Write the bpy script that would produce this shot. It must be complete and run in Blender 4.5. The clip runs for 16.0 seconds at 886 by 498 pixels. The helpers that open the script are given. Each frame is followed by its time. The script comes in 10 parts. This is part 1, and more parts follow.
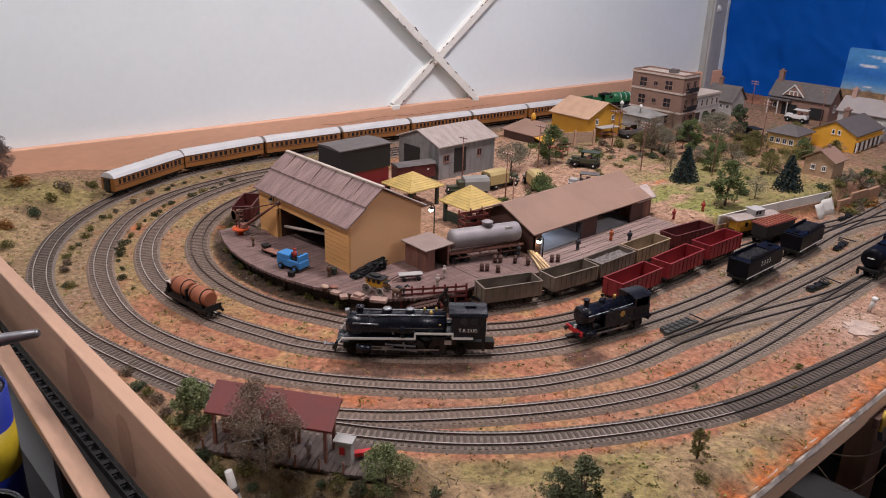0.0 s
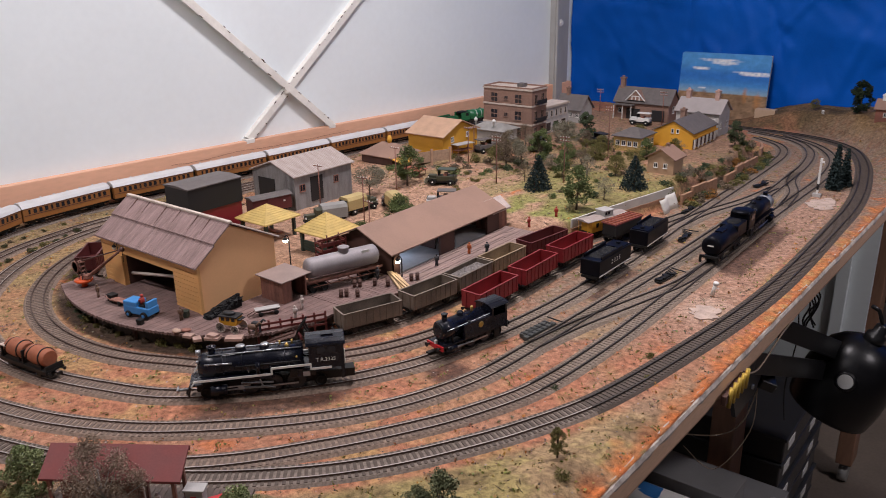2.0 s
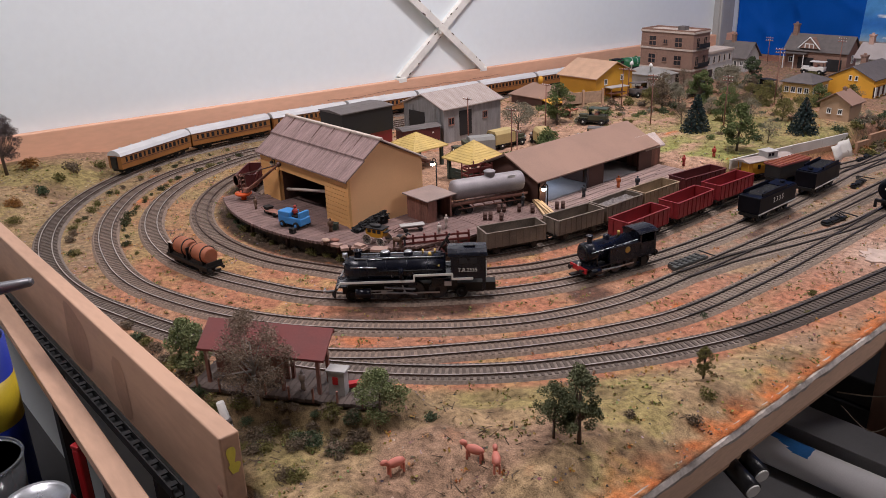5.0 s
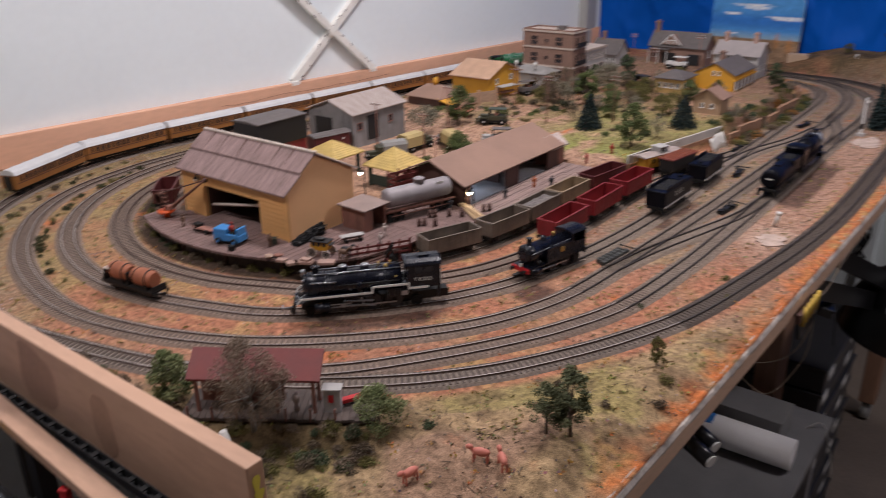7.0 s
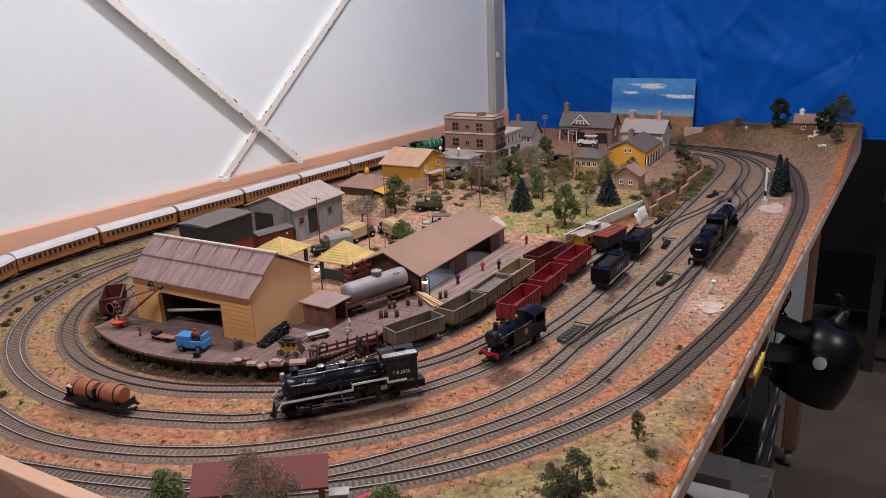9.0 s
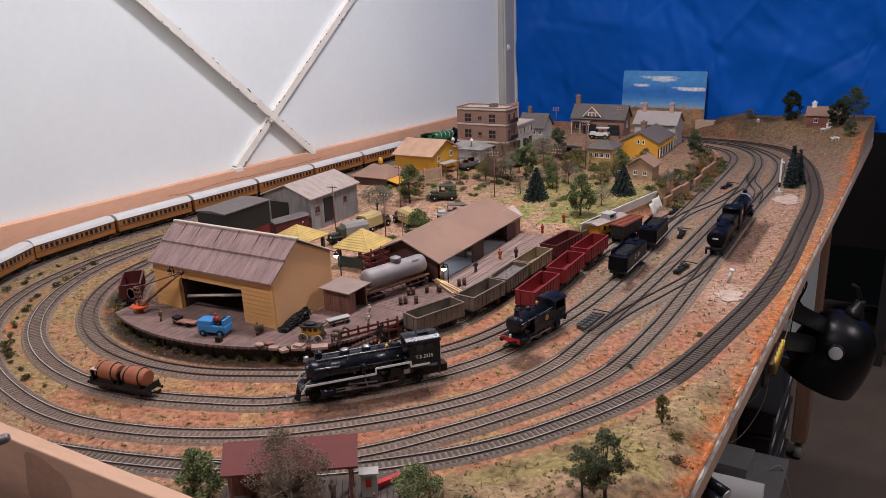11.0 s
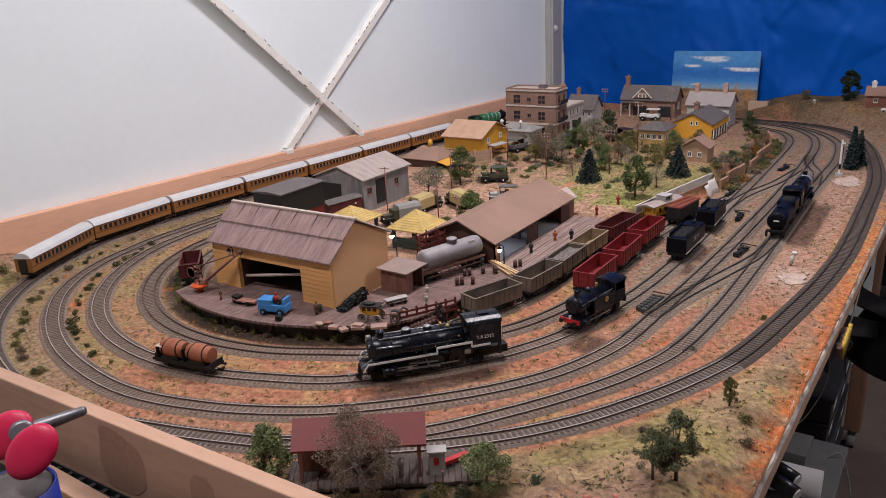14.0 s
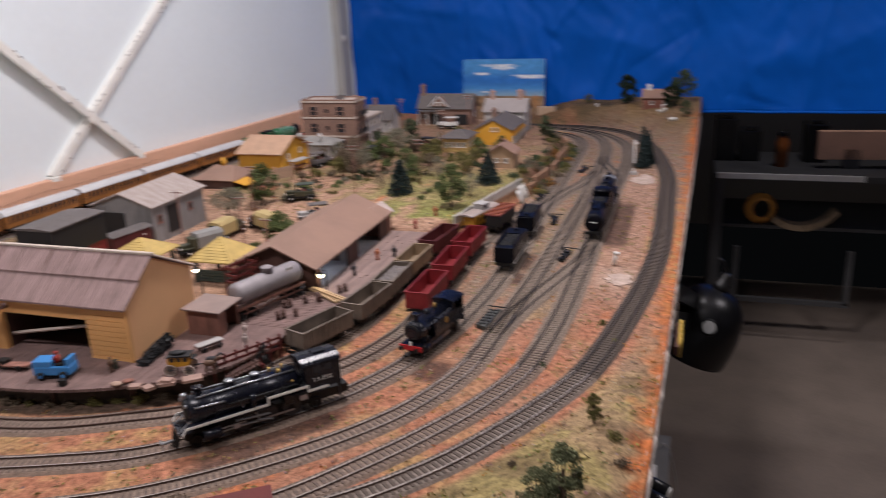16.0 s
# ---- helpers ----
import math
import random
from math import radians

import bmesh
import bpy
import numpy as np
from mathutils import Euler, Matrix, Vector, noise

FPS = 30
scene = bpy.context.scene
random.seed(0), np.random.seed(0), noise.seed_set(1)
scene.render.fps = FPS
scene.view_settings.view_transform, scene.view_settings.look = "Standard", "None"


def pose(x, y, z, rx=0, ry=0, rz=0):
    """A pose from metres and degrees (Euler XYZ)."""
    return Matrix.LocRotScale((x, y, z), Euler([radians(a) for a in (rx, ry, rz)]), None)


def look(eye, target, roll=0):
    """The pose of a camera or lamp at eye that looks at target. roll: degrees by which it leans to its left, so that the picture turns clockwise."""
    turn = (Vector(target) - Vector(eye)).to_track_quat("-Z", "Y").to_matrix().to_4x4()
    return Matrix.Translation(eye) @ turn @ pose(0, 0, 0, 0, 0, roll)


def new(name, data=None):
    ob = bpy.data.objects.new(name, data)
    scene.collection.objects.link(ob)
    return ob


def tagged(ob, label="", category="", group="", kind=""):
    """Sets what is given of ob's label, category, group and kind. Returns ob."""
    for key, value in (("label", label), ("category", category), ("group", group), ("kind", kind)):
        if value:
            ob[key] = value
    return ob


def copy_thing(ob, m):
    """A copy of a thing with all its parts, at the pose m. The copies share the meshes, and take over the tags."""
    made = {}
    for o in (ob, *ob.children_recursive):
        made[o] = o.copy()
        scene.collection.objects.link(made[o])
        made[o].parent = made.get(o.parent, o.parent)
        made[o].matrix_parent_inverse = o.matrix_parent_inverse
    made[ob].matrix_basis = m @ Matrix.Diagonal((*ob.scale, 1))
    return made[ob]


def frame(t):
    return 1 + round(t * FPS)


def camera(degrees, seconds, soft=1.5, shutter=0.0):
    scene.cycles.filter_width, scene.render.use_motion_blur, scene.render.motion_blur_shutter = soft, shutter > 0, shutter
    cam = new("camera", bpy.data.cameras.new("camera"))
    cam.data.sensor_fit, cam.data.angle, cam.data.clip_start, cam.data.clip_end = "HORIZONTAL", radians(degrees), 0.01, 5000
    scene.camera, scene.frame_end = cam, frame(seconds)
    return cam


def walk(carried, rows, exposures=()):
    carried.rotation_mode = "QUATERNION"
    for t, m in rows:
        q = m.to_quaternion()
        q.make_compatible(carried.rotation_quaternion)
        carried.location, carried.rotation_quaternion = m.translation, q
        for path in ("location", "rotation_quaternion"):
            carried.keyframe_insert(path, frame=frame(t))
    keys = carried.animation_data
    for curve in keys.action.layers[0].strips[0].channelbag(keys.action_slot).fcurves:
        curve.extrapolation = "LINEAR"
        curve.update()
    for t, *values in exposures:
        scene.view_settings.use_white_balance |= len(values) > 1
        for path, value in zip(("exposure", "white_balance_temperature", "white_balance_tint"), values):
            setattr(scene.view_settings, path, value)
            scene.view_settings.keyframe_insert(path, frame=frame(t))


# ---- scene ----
cam = camera(58.48, 16.0, soft=0.65, shutter=0.4)
PATH = [
    (0, (0.214, 0.062, 0.47), (-1.144, 1.333, -0.26), 1.8),
    (0.5, (0.226, 0.073, 0.473), (-1.11, 1.383, -0.23), 1.5),
    (1, (0.242, 0.086, 0.466), (-1.07, 1.434, -0.207), 0),
    (1.5, (0.253, 0.09, 0.465), (-0.987, 1.509, -0.203), -0.6),
    (2, (0.244, 0.095, 0.464), (-0.923, 1.576, -0.204), -1),
    (2.5, (0.231, 0.102, 0.461), (-0.897, 1.61, -0.213), -1.5),
    (3, (0.24, 0.098, 0.447), (-0.884, 1.608, -0.228), -1.5),
    (3.5, (0.263, 0.09, 0.421), (-0.908, 1.563, -0.255), -1.7),
    (4, (0.274, 0.092, 0.409), (-0.987, 1.481, -0.281), -1.8),
    (4.5, (0.268, 0.091, 0.402), (-1.098, 1.362, -0.314), -1.8),
    (4.7, (0.26, 0.088, 0.398), (-1.149, 1.303, -0.332), -1.8),
    (6.8, (0.192, 0.005, 0.436), (-1.053, 1.366, -0.335), -1),
    (7, (0.185, -0.015, 0.442), (-0.955, 1.438, -0.327), -1),
    (7.5, (0.169, -0.045, 0.459), (-0.832, 1.539, -0.24), -1.2),
    (8, (0.16, -0.068, 0.472), (-0.821, 1.554, -0.167), -1.5),
    (8.5, (0.144, -0.077, 0.476), (-0.83, 1.557, -0.14), -2),
    (9, (0.129, -0.08, 0.475), (-0.841, 1.564, -0.122), -2.3),
    (11.5, (0.106, -0.103, 0.459), (-0.875, 1.528, -0.155), -2),
    (12, (0.098, -0.107, 0.456), (-0.909, 1.502, -0.172), -2.2),
    (12.5, (0.089, -0.109, 0.459), (-0.932, 1.487, -0.183), -2.1),
    (13, (0.088, -0.107, 0.461), (-0.947, 1.477, -0.187), -2.1),
    (13.5, (0.089, -0.107, 0.458), (-0.959, 1.467, -0.193), -2.3),
    (14, (0.083, -0.111, 0.457), (-0.968, 1.467, -0.182), -2.8),
    (14.5, (0.082, -0.086, 0.459), (-0.955, 1.513, -0.148), -2.7),
    (15, (0.084, -0.027, 0.451), (-0.943, 1.585, -0.14), -2.5),
    (15.5, (0.068, -0.008, 0.445), (-0.913, 1.633, -0.144), -2.7),
    (16, (-0.008, -0.035, 0.435), (-0.587, 1.773, -0.192), -2.3),
]
walk(cam, [(t, look(eye, target, roll)) for t, eye, target, roll in PATH],
     [(0.0, -0.06), (4.0, 0.0), (7.0, -0.14), (8.5, -0.02), (12.5, -0.07), (16.0, -0.06)])

# ---- light ----
world = bpy.data.worlds.new("room_world")
world.use_nodes = True
world.node_tree.nodes["Background"].inputs[0].default_value = (0.6, 0.66, 0.75, 1)
world.node_tree.nodes["Background"].inputs[1].default_value = 0.003
scene.world = world


def area_lamp(name, at, target, size, watts, colour):
    data = bpy.data.lights.new(name, "AREA")
    data.shape, data.size, data.size_y, data.energy, data.color = "RECTANGLE", size[0], size[1], watts, colour
    ob = new(name, data)
    ob.matrix_world = look(at, target)
    return ob


area_lamp("ceiling_lamp", (-0.44, 1.28, 1.44), (-0.44, 1.28, 0), (0.26, 0.20), 21, (1.0, 0.925, 0.965))
area_lamp("ceiling_tube_light", (-0.60, -0.05, 1.44), (-0.60, 0.1, 0), (0.7, 0.16), 14.5, (1.0, 0.925, 0.965))
area_lamp("ceiling_lamp", (1.25, 1.45, 1.44), (0.95, 1.75, 0), (0.34, 0.24), 15.5, (1.0, 0.925, 0.965))

area_lamp("workbench_lamp", (0.55, 3.15, 1.42), (0.55, 3.3, 0), (0.30, 0.12), 7.0, (1.0, 0.93, 0.95))


def point_lamp(name, at, watts, colour, radius=0.003):
    data = bpy.data.lights.new(name, "POINT")
    data.energy, data.color, data.shadow_soft_size = watts, colour, radius
    ob = new(name, data)
    ob.location = at
    return ob


# ---- materials ----
def M(name, colour, rough=0.6, metal=0.0, var=0.2, scale=40.0, bump=0.15, bscale=500.0, second=None, emit=0.0, stretch=(1, 1, 1), coat=0.0, spec=0.5):
    """A surface with colour variation at two scales and fine relief, in metres of the object's own space."""
    m = bpy.data.materials.new(name)
    m.use_nodes = True
    nt = m.node_tree
    b = nt.nodes["Principled BSDF"]
    b.inputs["Roughness"].default_value, b.inputs["Metallic"].default_value = rough, metal
    b.inputs["Coat Weight"].default_value = coat
    b.inputs["Specular IOR Level"].default_value = spec
    co = nt.nodes.new("ShaderNodeTexCoord")
    mp = nt.nodes.new("ShaderNodeMapping")
    mp.inputs["Scale"].default_value = stretch
    nt.links.new(co.outputs["Object"], mp.inputs[0])
    n1, n2 = nt.nodes.new("ShaderNodeTexNoise"), nt.nodes.new("ShaderNodeTexNoise")
    n1.inputs["Scale"].default_value, n1.inputs["Detail"].default_value = scale, 4
    n2.inputs["Scale"].default_value, n2.inputs["Detail"].default_value = bscale, 3
    for n in (n1, n2):
        nt.links.new(mp.outputs[0], n.inputs["Vector"])
    oi = nt.nodes.new("ShaderNodeObjectInfo")
    mixv = nt.nodes.new("ShaderNodeMath")
    mixv.operation = "MULTIPLY_ADD"
    nt.links.new(n2.outputs[0], mixv.inputs[0])
    mixv.inputs[1].default_value = 0.45
    nt.links.new(n1.outputs[0], mixv.inputs[2])
    rnd = nt.nodes.new("ShaderNodeMath")
    rnd.operation = "MULTIPLY_ADD"
    nt.links.new(oi.outputs["Random"], rnd.inputs[0])
    rnd.inputs[1].default_value = 0.12
    nt.links.new(mixv.outputs[0], rnd.inputs[2])
    ramp = nt.nodes.new("ShaderNodeValToRGB")
    ramp.color_ramp.elements[0].position, ramp.color_ramp.elements[1].position = 0.45, 1.0
    c2 = second or [c * (1 - var) for c in colour]
    c1 = [min(1, c * (1 + var * 0.5)) for c in colour] if not second else colour
    ramp.color_ramp.elements[0].color, ramp.color_ramp.elements[1].color = (*c2, 1), (*c1, 1)
    nt.links.new(rnd.outputs[0], ramp.inputs[0])
    nt.links.new(ramp.outputs[0], b.inputs["Base Color"])
    rr = nt.nodes.new("ShaderNodeMapRange")
    rr.inputs["To Min"].default_value, rr.inputs["To Max"].default_value = max(0.03, rough - 0.12), min(1, rough + 0.12)
    nt.links.new(n1.outputs[0], rr.inputs["Value"])
    nt.links.new(rr.outputs[0], b.inputs["Roughness"])
    if bump:
        bp = nt.nodes.new("ShaderNodeBump")
        bp.inputs["Strength"].default_value, bp.inputs["Distance"].default_value = bump, 0.0008
        nt.links.new(n2.outputs[0], bp.inputs["Height"])
        nt.links.new(bp.outputs[0], b.inputs["Normal"])
    if emit:
        b.inputs["Emission Color"].default_value, b.inputs["Emission Strength"].default_value = (*colour, 1), emit
    return m


def painted(name, rough=0.9, fine=900.0, amount=0.5, bump=0.6):
    """Ground and foliage: colour laid on the vertices as scattered powders, broken up by fine grain."""
    m = bpy.data.materials.new(name)
    m.use_nodes = True
    nt = m.node_tree
    b = nt.nodes["Principled BSDF"]
    b.inputs["Roughness"].default_value = rough
    b.inputs["Specular IOR Level"].default_value = 0.2
    at = nt.nodes.new("ShaderNodeAttribute")
    at.attribute_name = "tint"
    co = nt.nodes.new("ShaderNodeTexCoord")
    n1, n2 = nt.nodes.new("ShaderNodeTexNoise"), nt.nodes.new("ShaderNodeTexNoise")
    n1.inputs["Scale"].default_value, n1.inputs["Detail"].default_value = fine, 3
    n2.inputs["Scale"].default_value, n2.inputs["Detail"].default_value = fine * 0.17, 4
    nt.links.new(co.outputs["Object"], n1.inputs["Vector"])
    nt.links.new(co.outputs["Object"], n2.inputs["Vector"])
    ad = nt.nodes.new("ShaderNodeMath")
    nt.links.new(n1.outputs[0], ad.inputs[0])
    nt.links.new(n2.outputs[0], ad.inputs[1])
    mr = nt.nodes.new("ShaderNodeMapRange")
    mr.inputs["From Min"].default_value, mr.inputs["From Max"].default_value = 0.7, 1.3
    mr.inputs["To Min"].default_value, mr.inputs["To Max"].default_value = 1 - amount, 1 + amount
    nt.links.new(ad.outputs[0], mr.inputs["Value"])
    mul = nt.nodes.new("ShaderNodeVectorMath")
    mul.operation = "SCALE"
    nt.links.new(at.outputs["Color"], mul.inputs[0])
    nt.links.new(mr.outputs[0], mul.inputs["Scale"])
    nt.links.new(mul.outputs[0], b.inputs["Base Color"])
    if bump:
        bp = nt.nodes.new("ShaderNodeBump")
        bp.inputs["Strength"].default_value, bp.inputs["Distance"].default_value = bump, 0.0012
        nt.links.new(ad.outputs[0], bp.inputs["Height"])
        nt.links.new(bp.outputs[0], b.inputs["Normal"])
    return m


GROUND = painted("scenic_ground", bump=1.0, amount=0.6, fine=900)
LEAF = painted("foliage", rough=0.8, fine=1500, amount=0.35, bump=0)
BALLAST = M("earthy_ballast", (0.245, 0.178, 0.136), 0.95, var=0.6, scale=300, bump=1.0, bscale=1300)
SLEEPER = M("sleeper", (0.088, 0.066, 0.052), 0.85, var=0.4, scale=200)
RAIL = M("rail_steel", (0.42, 0.37, 0.335), 0.42, metal=0.6, var=0.35, scale=60, bump=0.05)
RUST_RAIL = M("rusty_rail", (0.09, 0.055, 0.042), 0.7, metal=0.2, var=0.35, scale=60)
DARK_RAIL = M("dark_yard_rail", (0.030, 0.023, 0.020), 0.6, metal=0.1, var=0.35, scale=60)
GREYBED = M("grey_ballast", (0.200, 0.160, 0.132), 0.95, var=0.6, scale=300, bump=1.0, bscale=1300)
EARTHY = M("earth_brown_sleeper", (0.138, 0.100, 0.079), 0.9, var=0.5, scale=200)
YARDBED = M("pale_yard_ballast", (0.235, 0.182, 0.140), 0.95, var=0.6, scale=300, bump=1.0, bscale=1300)
CINDER = M("cinder_ballast", (0.085, 0.066, 0.054), 0.95, var=0.5, scale=300, bump=1.0, bscale=1300)
DUSTY = M("dusty_sleeper", (0.195, 0.152, 0.120), 0.9, var=0.5, scale=200)
WALLW = M("white_wall_sheet", (0.82, 0.885, 0.90), 0.42, var=0.05, scale=2.5, bump=0.04, bscale=60)
BRACE = M("cream_painted_steel", (0.80, 0.785, 0.73), 0.5, metal=0.0, var=0.15, scale=25, bump=0.15, bscale=150)
PLANK = M("pink_painted_plank", (0.72, 0.41, 0.27), 0.62, var=0.2, scale=9, bump=0.12, bscale=140, stretch=(1, 0.25, 1))
PLANKF = M("raw_pine_plank", (0.47, 0.29, 0.195), 0.62, var=0.3, scale=9, bump=0.15, bscale=160, stretch=(0.25, 1, 1))
TARP = M("blue_tarpaulin", (0.0015, 0.085, 0.43), 0.5, spec=0.10, var=0.16, scale=5, bump=0.10, bscale=260)
TIMBER = M("dark_timber", (0.30, 0.165, 0.105), 0.6, var=0.35, scale=15, stretch=(1, 1, 0.2), bump=0.2, bscale=120)
EDGEWOOD = M("chipped_edge_board", (0.40, 0.25, 0.16), 0.75, var=0.4, scale=30, bump=0.4, bscale=200)
FOAM = M("white_plaster_edge", (0.48, 0.42, 0.37), 0.85, var=0.5, scale=60, bump=0.5, bscale=260)
CONCRETE = M("concrete_floor", (0.19, 0.150, 0.122), 0.85, var=0.3, scale=5, bump=0.1, bscale=120)
DARK = M("black_plastic", (0.008, 0.008, 0.009), 0.32, var=0.3, scale=20, bump=0.03)
CEIL = M("ceiling_paint", (0.55, 0.55, 0.55), 0.8, var=0.05, scale=3)
DARKWALL = M("dark_wall", (0.05, 0.045, 0.04), 0.8, var=0.4, scale=3)


# ---- mesh helpers ----
def box(bm, c, s, rz=0.0, taper=1.0):
    """A box of size s centred on c; taper narrows its top."""
    m = Matrix.Translation(c) @ Matrix.Rotation(rz, 4, "Z")
    v = [bm.verts.new(m @ Vector((sx * s[0] / 2 * (taper if sz > 0 else 1), sy * s[1] / 2 * (taper if sz > 0 else 1), sz * s[2] / 2)))
         for sz in (-1, 1) for sy in (-1, 1) for sx in (-1, 1)]
    for f in ((0, 2, 3, 1), (4, 5, 7, 6), (0, 1, 5, 4), (2, 6, 7, 3), (0, 4, 6, 2), (1, 3, 7, 5)):
        bm.faces.new([v[i] for i in f])
    return bm


def rod(bm, p, q, r, r2=None, seg=10, caps=True):
    """A round bar from p to q."""
    p, q = Vector(p), Vector(q)
    r2 = r if r2 is None else r2
    d = q - p
    m = d.to_track_quat("Z", "Y").to_matrix()
    rings = []
    for at, rad in ((p, r), (q, r2)):
        rings.append([bm.verts.new(at + m @ Vector((rad * math.cos(2 * math.pi * k / seg), rad * math.sin(2 * math.pi * k / seg), 0))) for k in range(seg)])
    for k in range(seg):
        f = bm.faces.new((rings[0][k], rings[0][(k + 1) % seg], rings[1][(k + 1) % seg], rings[1][k]))
        f.smooth = seg > 6
    if caps:
        bm.faces.new(rings[0][::-1])
        bm.faces.new(rings[1])
    return bm


def lathe(bm, p, d, profile, seg=16):
    """A turned form about the axis d from p; profile holds (distance along, radius)."""
    p, d = Vector(p), Vector(d).normalized()
    m = d.to_track_quat("Z", "Y").to_matrix()
    rings = []
    for a, r in profile:
        rings.append([bm.verts.new(p + d * a + m @ Vector((max(r, 1e-5) * math.cos(2 * math.pi * k / seg), max(r, 1e-5) * math.sin(2 * math.pi * k / seg), 0))) for k in range(seg)])
    for a, b in zip(rings, rings[1:]):
        for k in range(seg):
            bm.faces.new((a[k], a[(k + 1) % seg], b[(k + 1) % seg], b[k])).smooth = True
    bm.faces.new(rings[0][::-1])
    bm.faces.new(rings[-1])
    return bm


def tube(bm, pts, r, seg=8):
    """One connected round tube through a row of points."""
    P = [Vector(p) for p in pts]
    rings = []
    side = None
    for i, p in enumerate(P):
        d = (P[min(i + 1, len(P) - 1)] - P[max(i - 1, 0)]).normalized()
        side = (side - d * side.dot(d)).normalized() if side is not None else d.orthogonal().normalized()
        up = d.cross(side)
        rings.append([bm.verts.new(p + side * r * math.cos(2 * math.pi * k / seg) + up * r * math.sin(2 * math.pi * k / seg)) for k in range(seg)])
    for a, b in zip(rings, rings[1:]):
        for k in range(seg):
            bm.faces.new((a[k], a[(k + 1) % seg], b[(k + 1) % seg], b[k])).smooth = True
    bm.faces.new(rings[0][::-1])
    bm.faces.new(rings[-1])
    return bm


def slab(bm, pts, z0, z1):
    """An upright block on a plan outline."""
    lo = [bm.verts.new((x, y, z0)) for x, y in pts]
    hi = [bm.verts.new((x, y, z1)) for x, y in pts]
    bm.faces.new(hi)
    bm.faces.new(lo[::-1])
    for k in range(len(pts)):
        j = (k + 1) % len(pts)
        bm.faces.new((lo[k], lo[j], hi[j], hi[k]))
    return bm


def prism(bm, profile, y0, y1):
    """A profile of (x, z) drawn out along y."""
    a = [bm.verts.new((x, y0, z)) for x, z in profile]
    b = [bm.verts.new((x, y1, z)) for x, z in profile]
    bm.faces.new(a)
    bm.faces.new(b[::-1])
    for k in range(len(profile)):
        j = (k + 1) % len(profile)
        bm.faces.new((a[k], b[k], b[j], a[j]))
    return bm


def ball(bm, c, r, u=10, v=6, squash=(1, 1, 1)):
    m = Matrix.Translation(c) @ Matrix.Diagonal((*[r * s for s in squash], 1))
    out = bmesh.ops.create_uvsphere(bm, u_segments=u, v_segments=v, radius=1, matrix=m)
    for f in {f for vv in out["verts"] for f in vv.link_faces}:
        f.smooth = True
    return bm


def mesh_of(name, bm, material):
    bmesh.ops.recalc_face_normals(bm, faces=bm.faces[:])
    me = bpy.data.meshes.new(name)
    bm.to_mesh(me)
    bm.free()
    for m in (material if isinstance(material, (list, tuple)) else [material]):
        me.materials.append(m)
    return me


def part(name, bm, material, parent, label="", bevel=0.0):
    ob = new(name, mesh_of(name, bm, material))
    ob.parent = parent
    if bevel:
        mod = ob.modifiers.new("bevel", "BEVEL")
        mod.width, mod.segments, mod.limit_method = bevel, 2, "ANGLE"
    if label:
        ob["label"] = label
    return ob


def solid(name, bm, material, label, category, kind="", group="", bevel=0.0, m=None):
    ob = new(name, mesh_of(name, bm, material))
    if m is not None:
        ob.matrix_world = m
    if bevel:
        mod = ob.modifiers.new("bevel", "BEVEL")
        mod.width, mod.segments, mod.limit_method = bevel, 2, "ANGLE"
    return tagged(ob, label, category, group, kind)


def thing(name, m, label, category, group=""):
    ob = new(name)
    ob.empty_display_size = 0.01
    ob.matrix_world = m
    return tagged(ob, label, category, group)


def B():
    return bmesh.new()


# the yard behind the platform and the town stand on a terrace above the tracks, in a slightly smaller scale
TS, TO = 0.945, Vector((0.0066, -0.0044, 0.0256))
TERRACE = Matrix.Translation(TO) @ Matrix.Scale(TS, 4)


def on_terrace(x, y):
    return TO.x + TS * x, TO.y + TS * y


# ---- the room ----
def wall_x(y):
    """The long wall's face: it runs a few degrees off the table's edge."""
    return -1.384 + 0.1 * (y - 0.75)


def plank_x(y):
    """The plank along the wall and the line beside it."""
    return -1.383 + 0.1 * (y - 0.75)


SKEW = math.atan(0.1)
FLOOR_Z = -1.03
bm = box(B(), (0.6, 1.2, FLOOR_Z - 0.02), (5.2, 5.6, 0.04))
solid("floor", bm, CONCRETE, "bare grey-brown concrete workshop floor", "floor", "structure")
bm = box(B(), (0.6, 1.2, 1.52), (5.2, 5.6, 0.04))
solid("ceiling", bm, CEIL, "plain pale workshop ceiling", "ceiling", "structure")
bm = slab(B(), [(wall_x(-1.6), -1.6), (wall_x(3.0), 3.0), (wall_x(3.0) - 0.08, 3.0), (wall_x(-1.6) - 0.08, -1.6)], FLOOR_Z, 1.5)
solid("wall_west", bm, WALLW, "smooth pale grey-white sheet wall", "wall", "structure")
bm = box(B(), (0.6, 3.95, 0.39), (5.2, 0.08, 2.22))
solid("wall_north", bm, DARKWALL, "dark unlit end wall of the workshop", "wall", "structure")
bm = box(B(), (3.16, 1.2, 0.39), (0.08, 5.6, 2.22))
solid("wall_east", bm, DARKWALL, "dark unlit side wall of the workshop", "wall", "structure")
bm = box(B(), (0.6, -1.56, 0.39), (5.2, 0.08, 2.22))
solid("wall_south", bm, CEIL, "plain painted wall behind the camera", "wall", "structure")

# crossed tie rods on the wall, with a bolted lug where they meet
def on_wall(y, z, off=0.045):
    return Vector((wall_x(y) + off, y, z))


tie = thing("tie_rods", Matrix.Identity(4), "crossed cream-painted steel tie bars with chipped paint on the wall", "bracing")


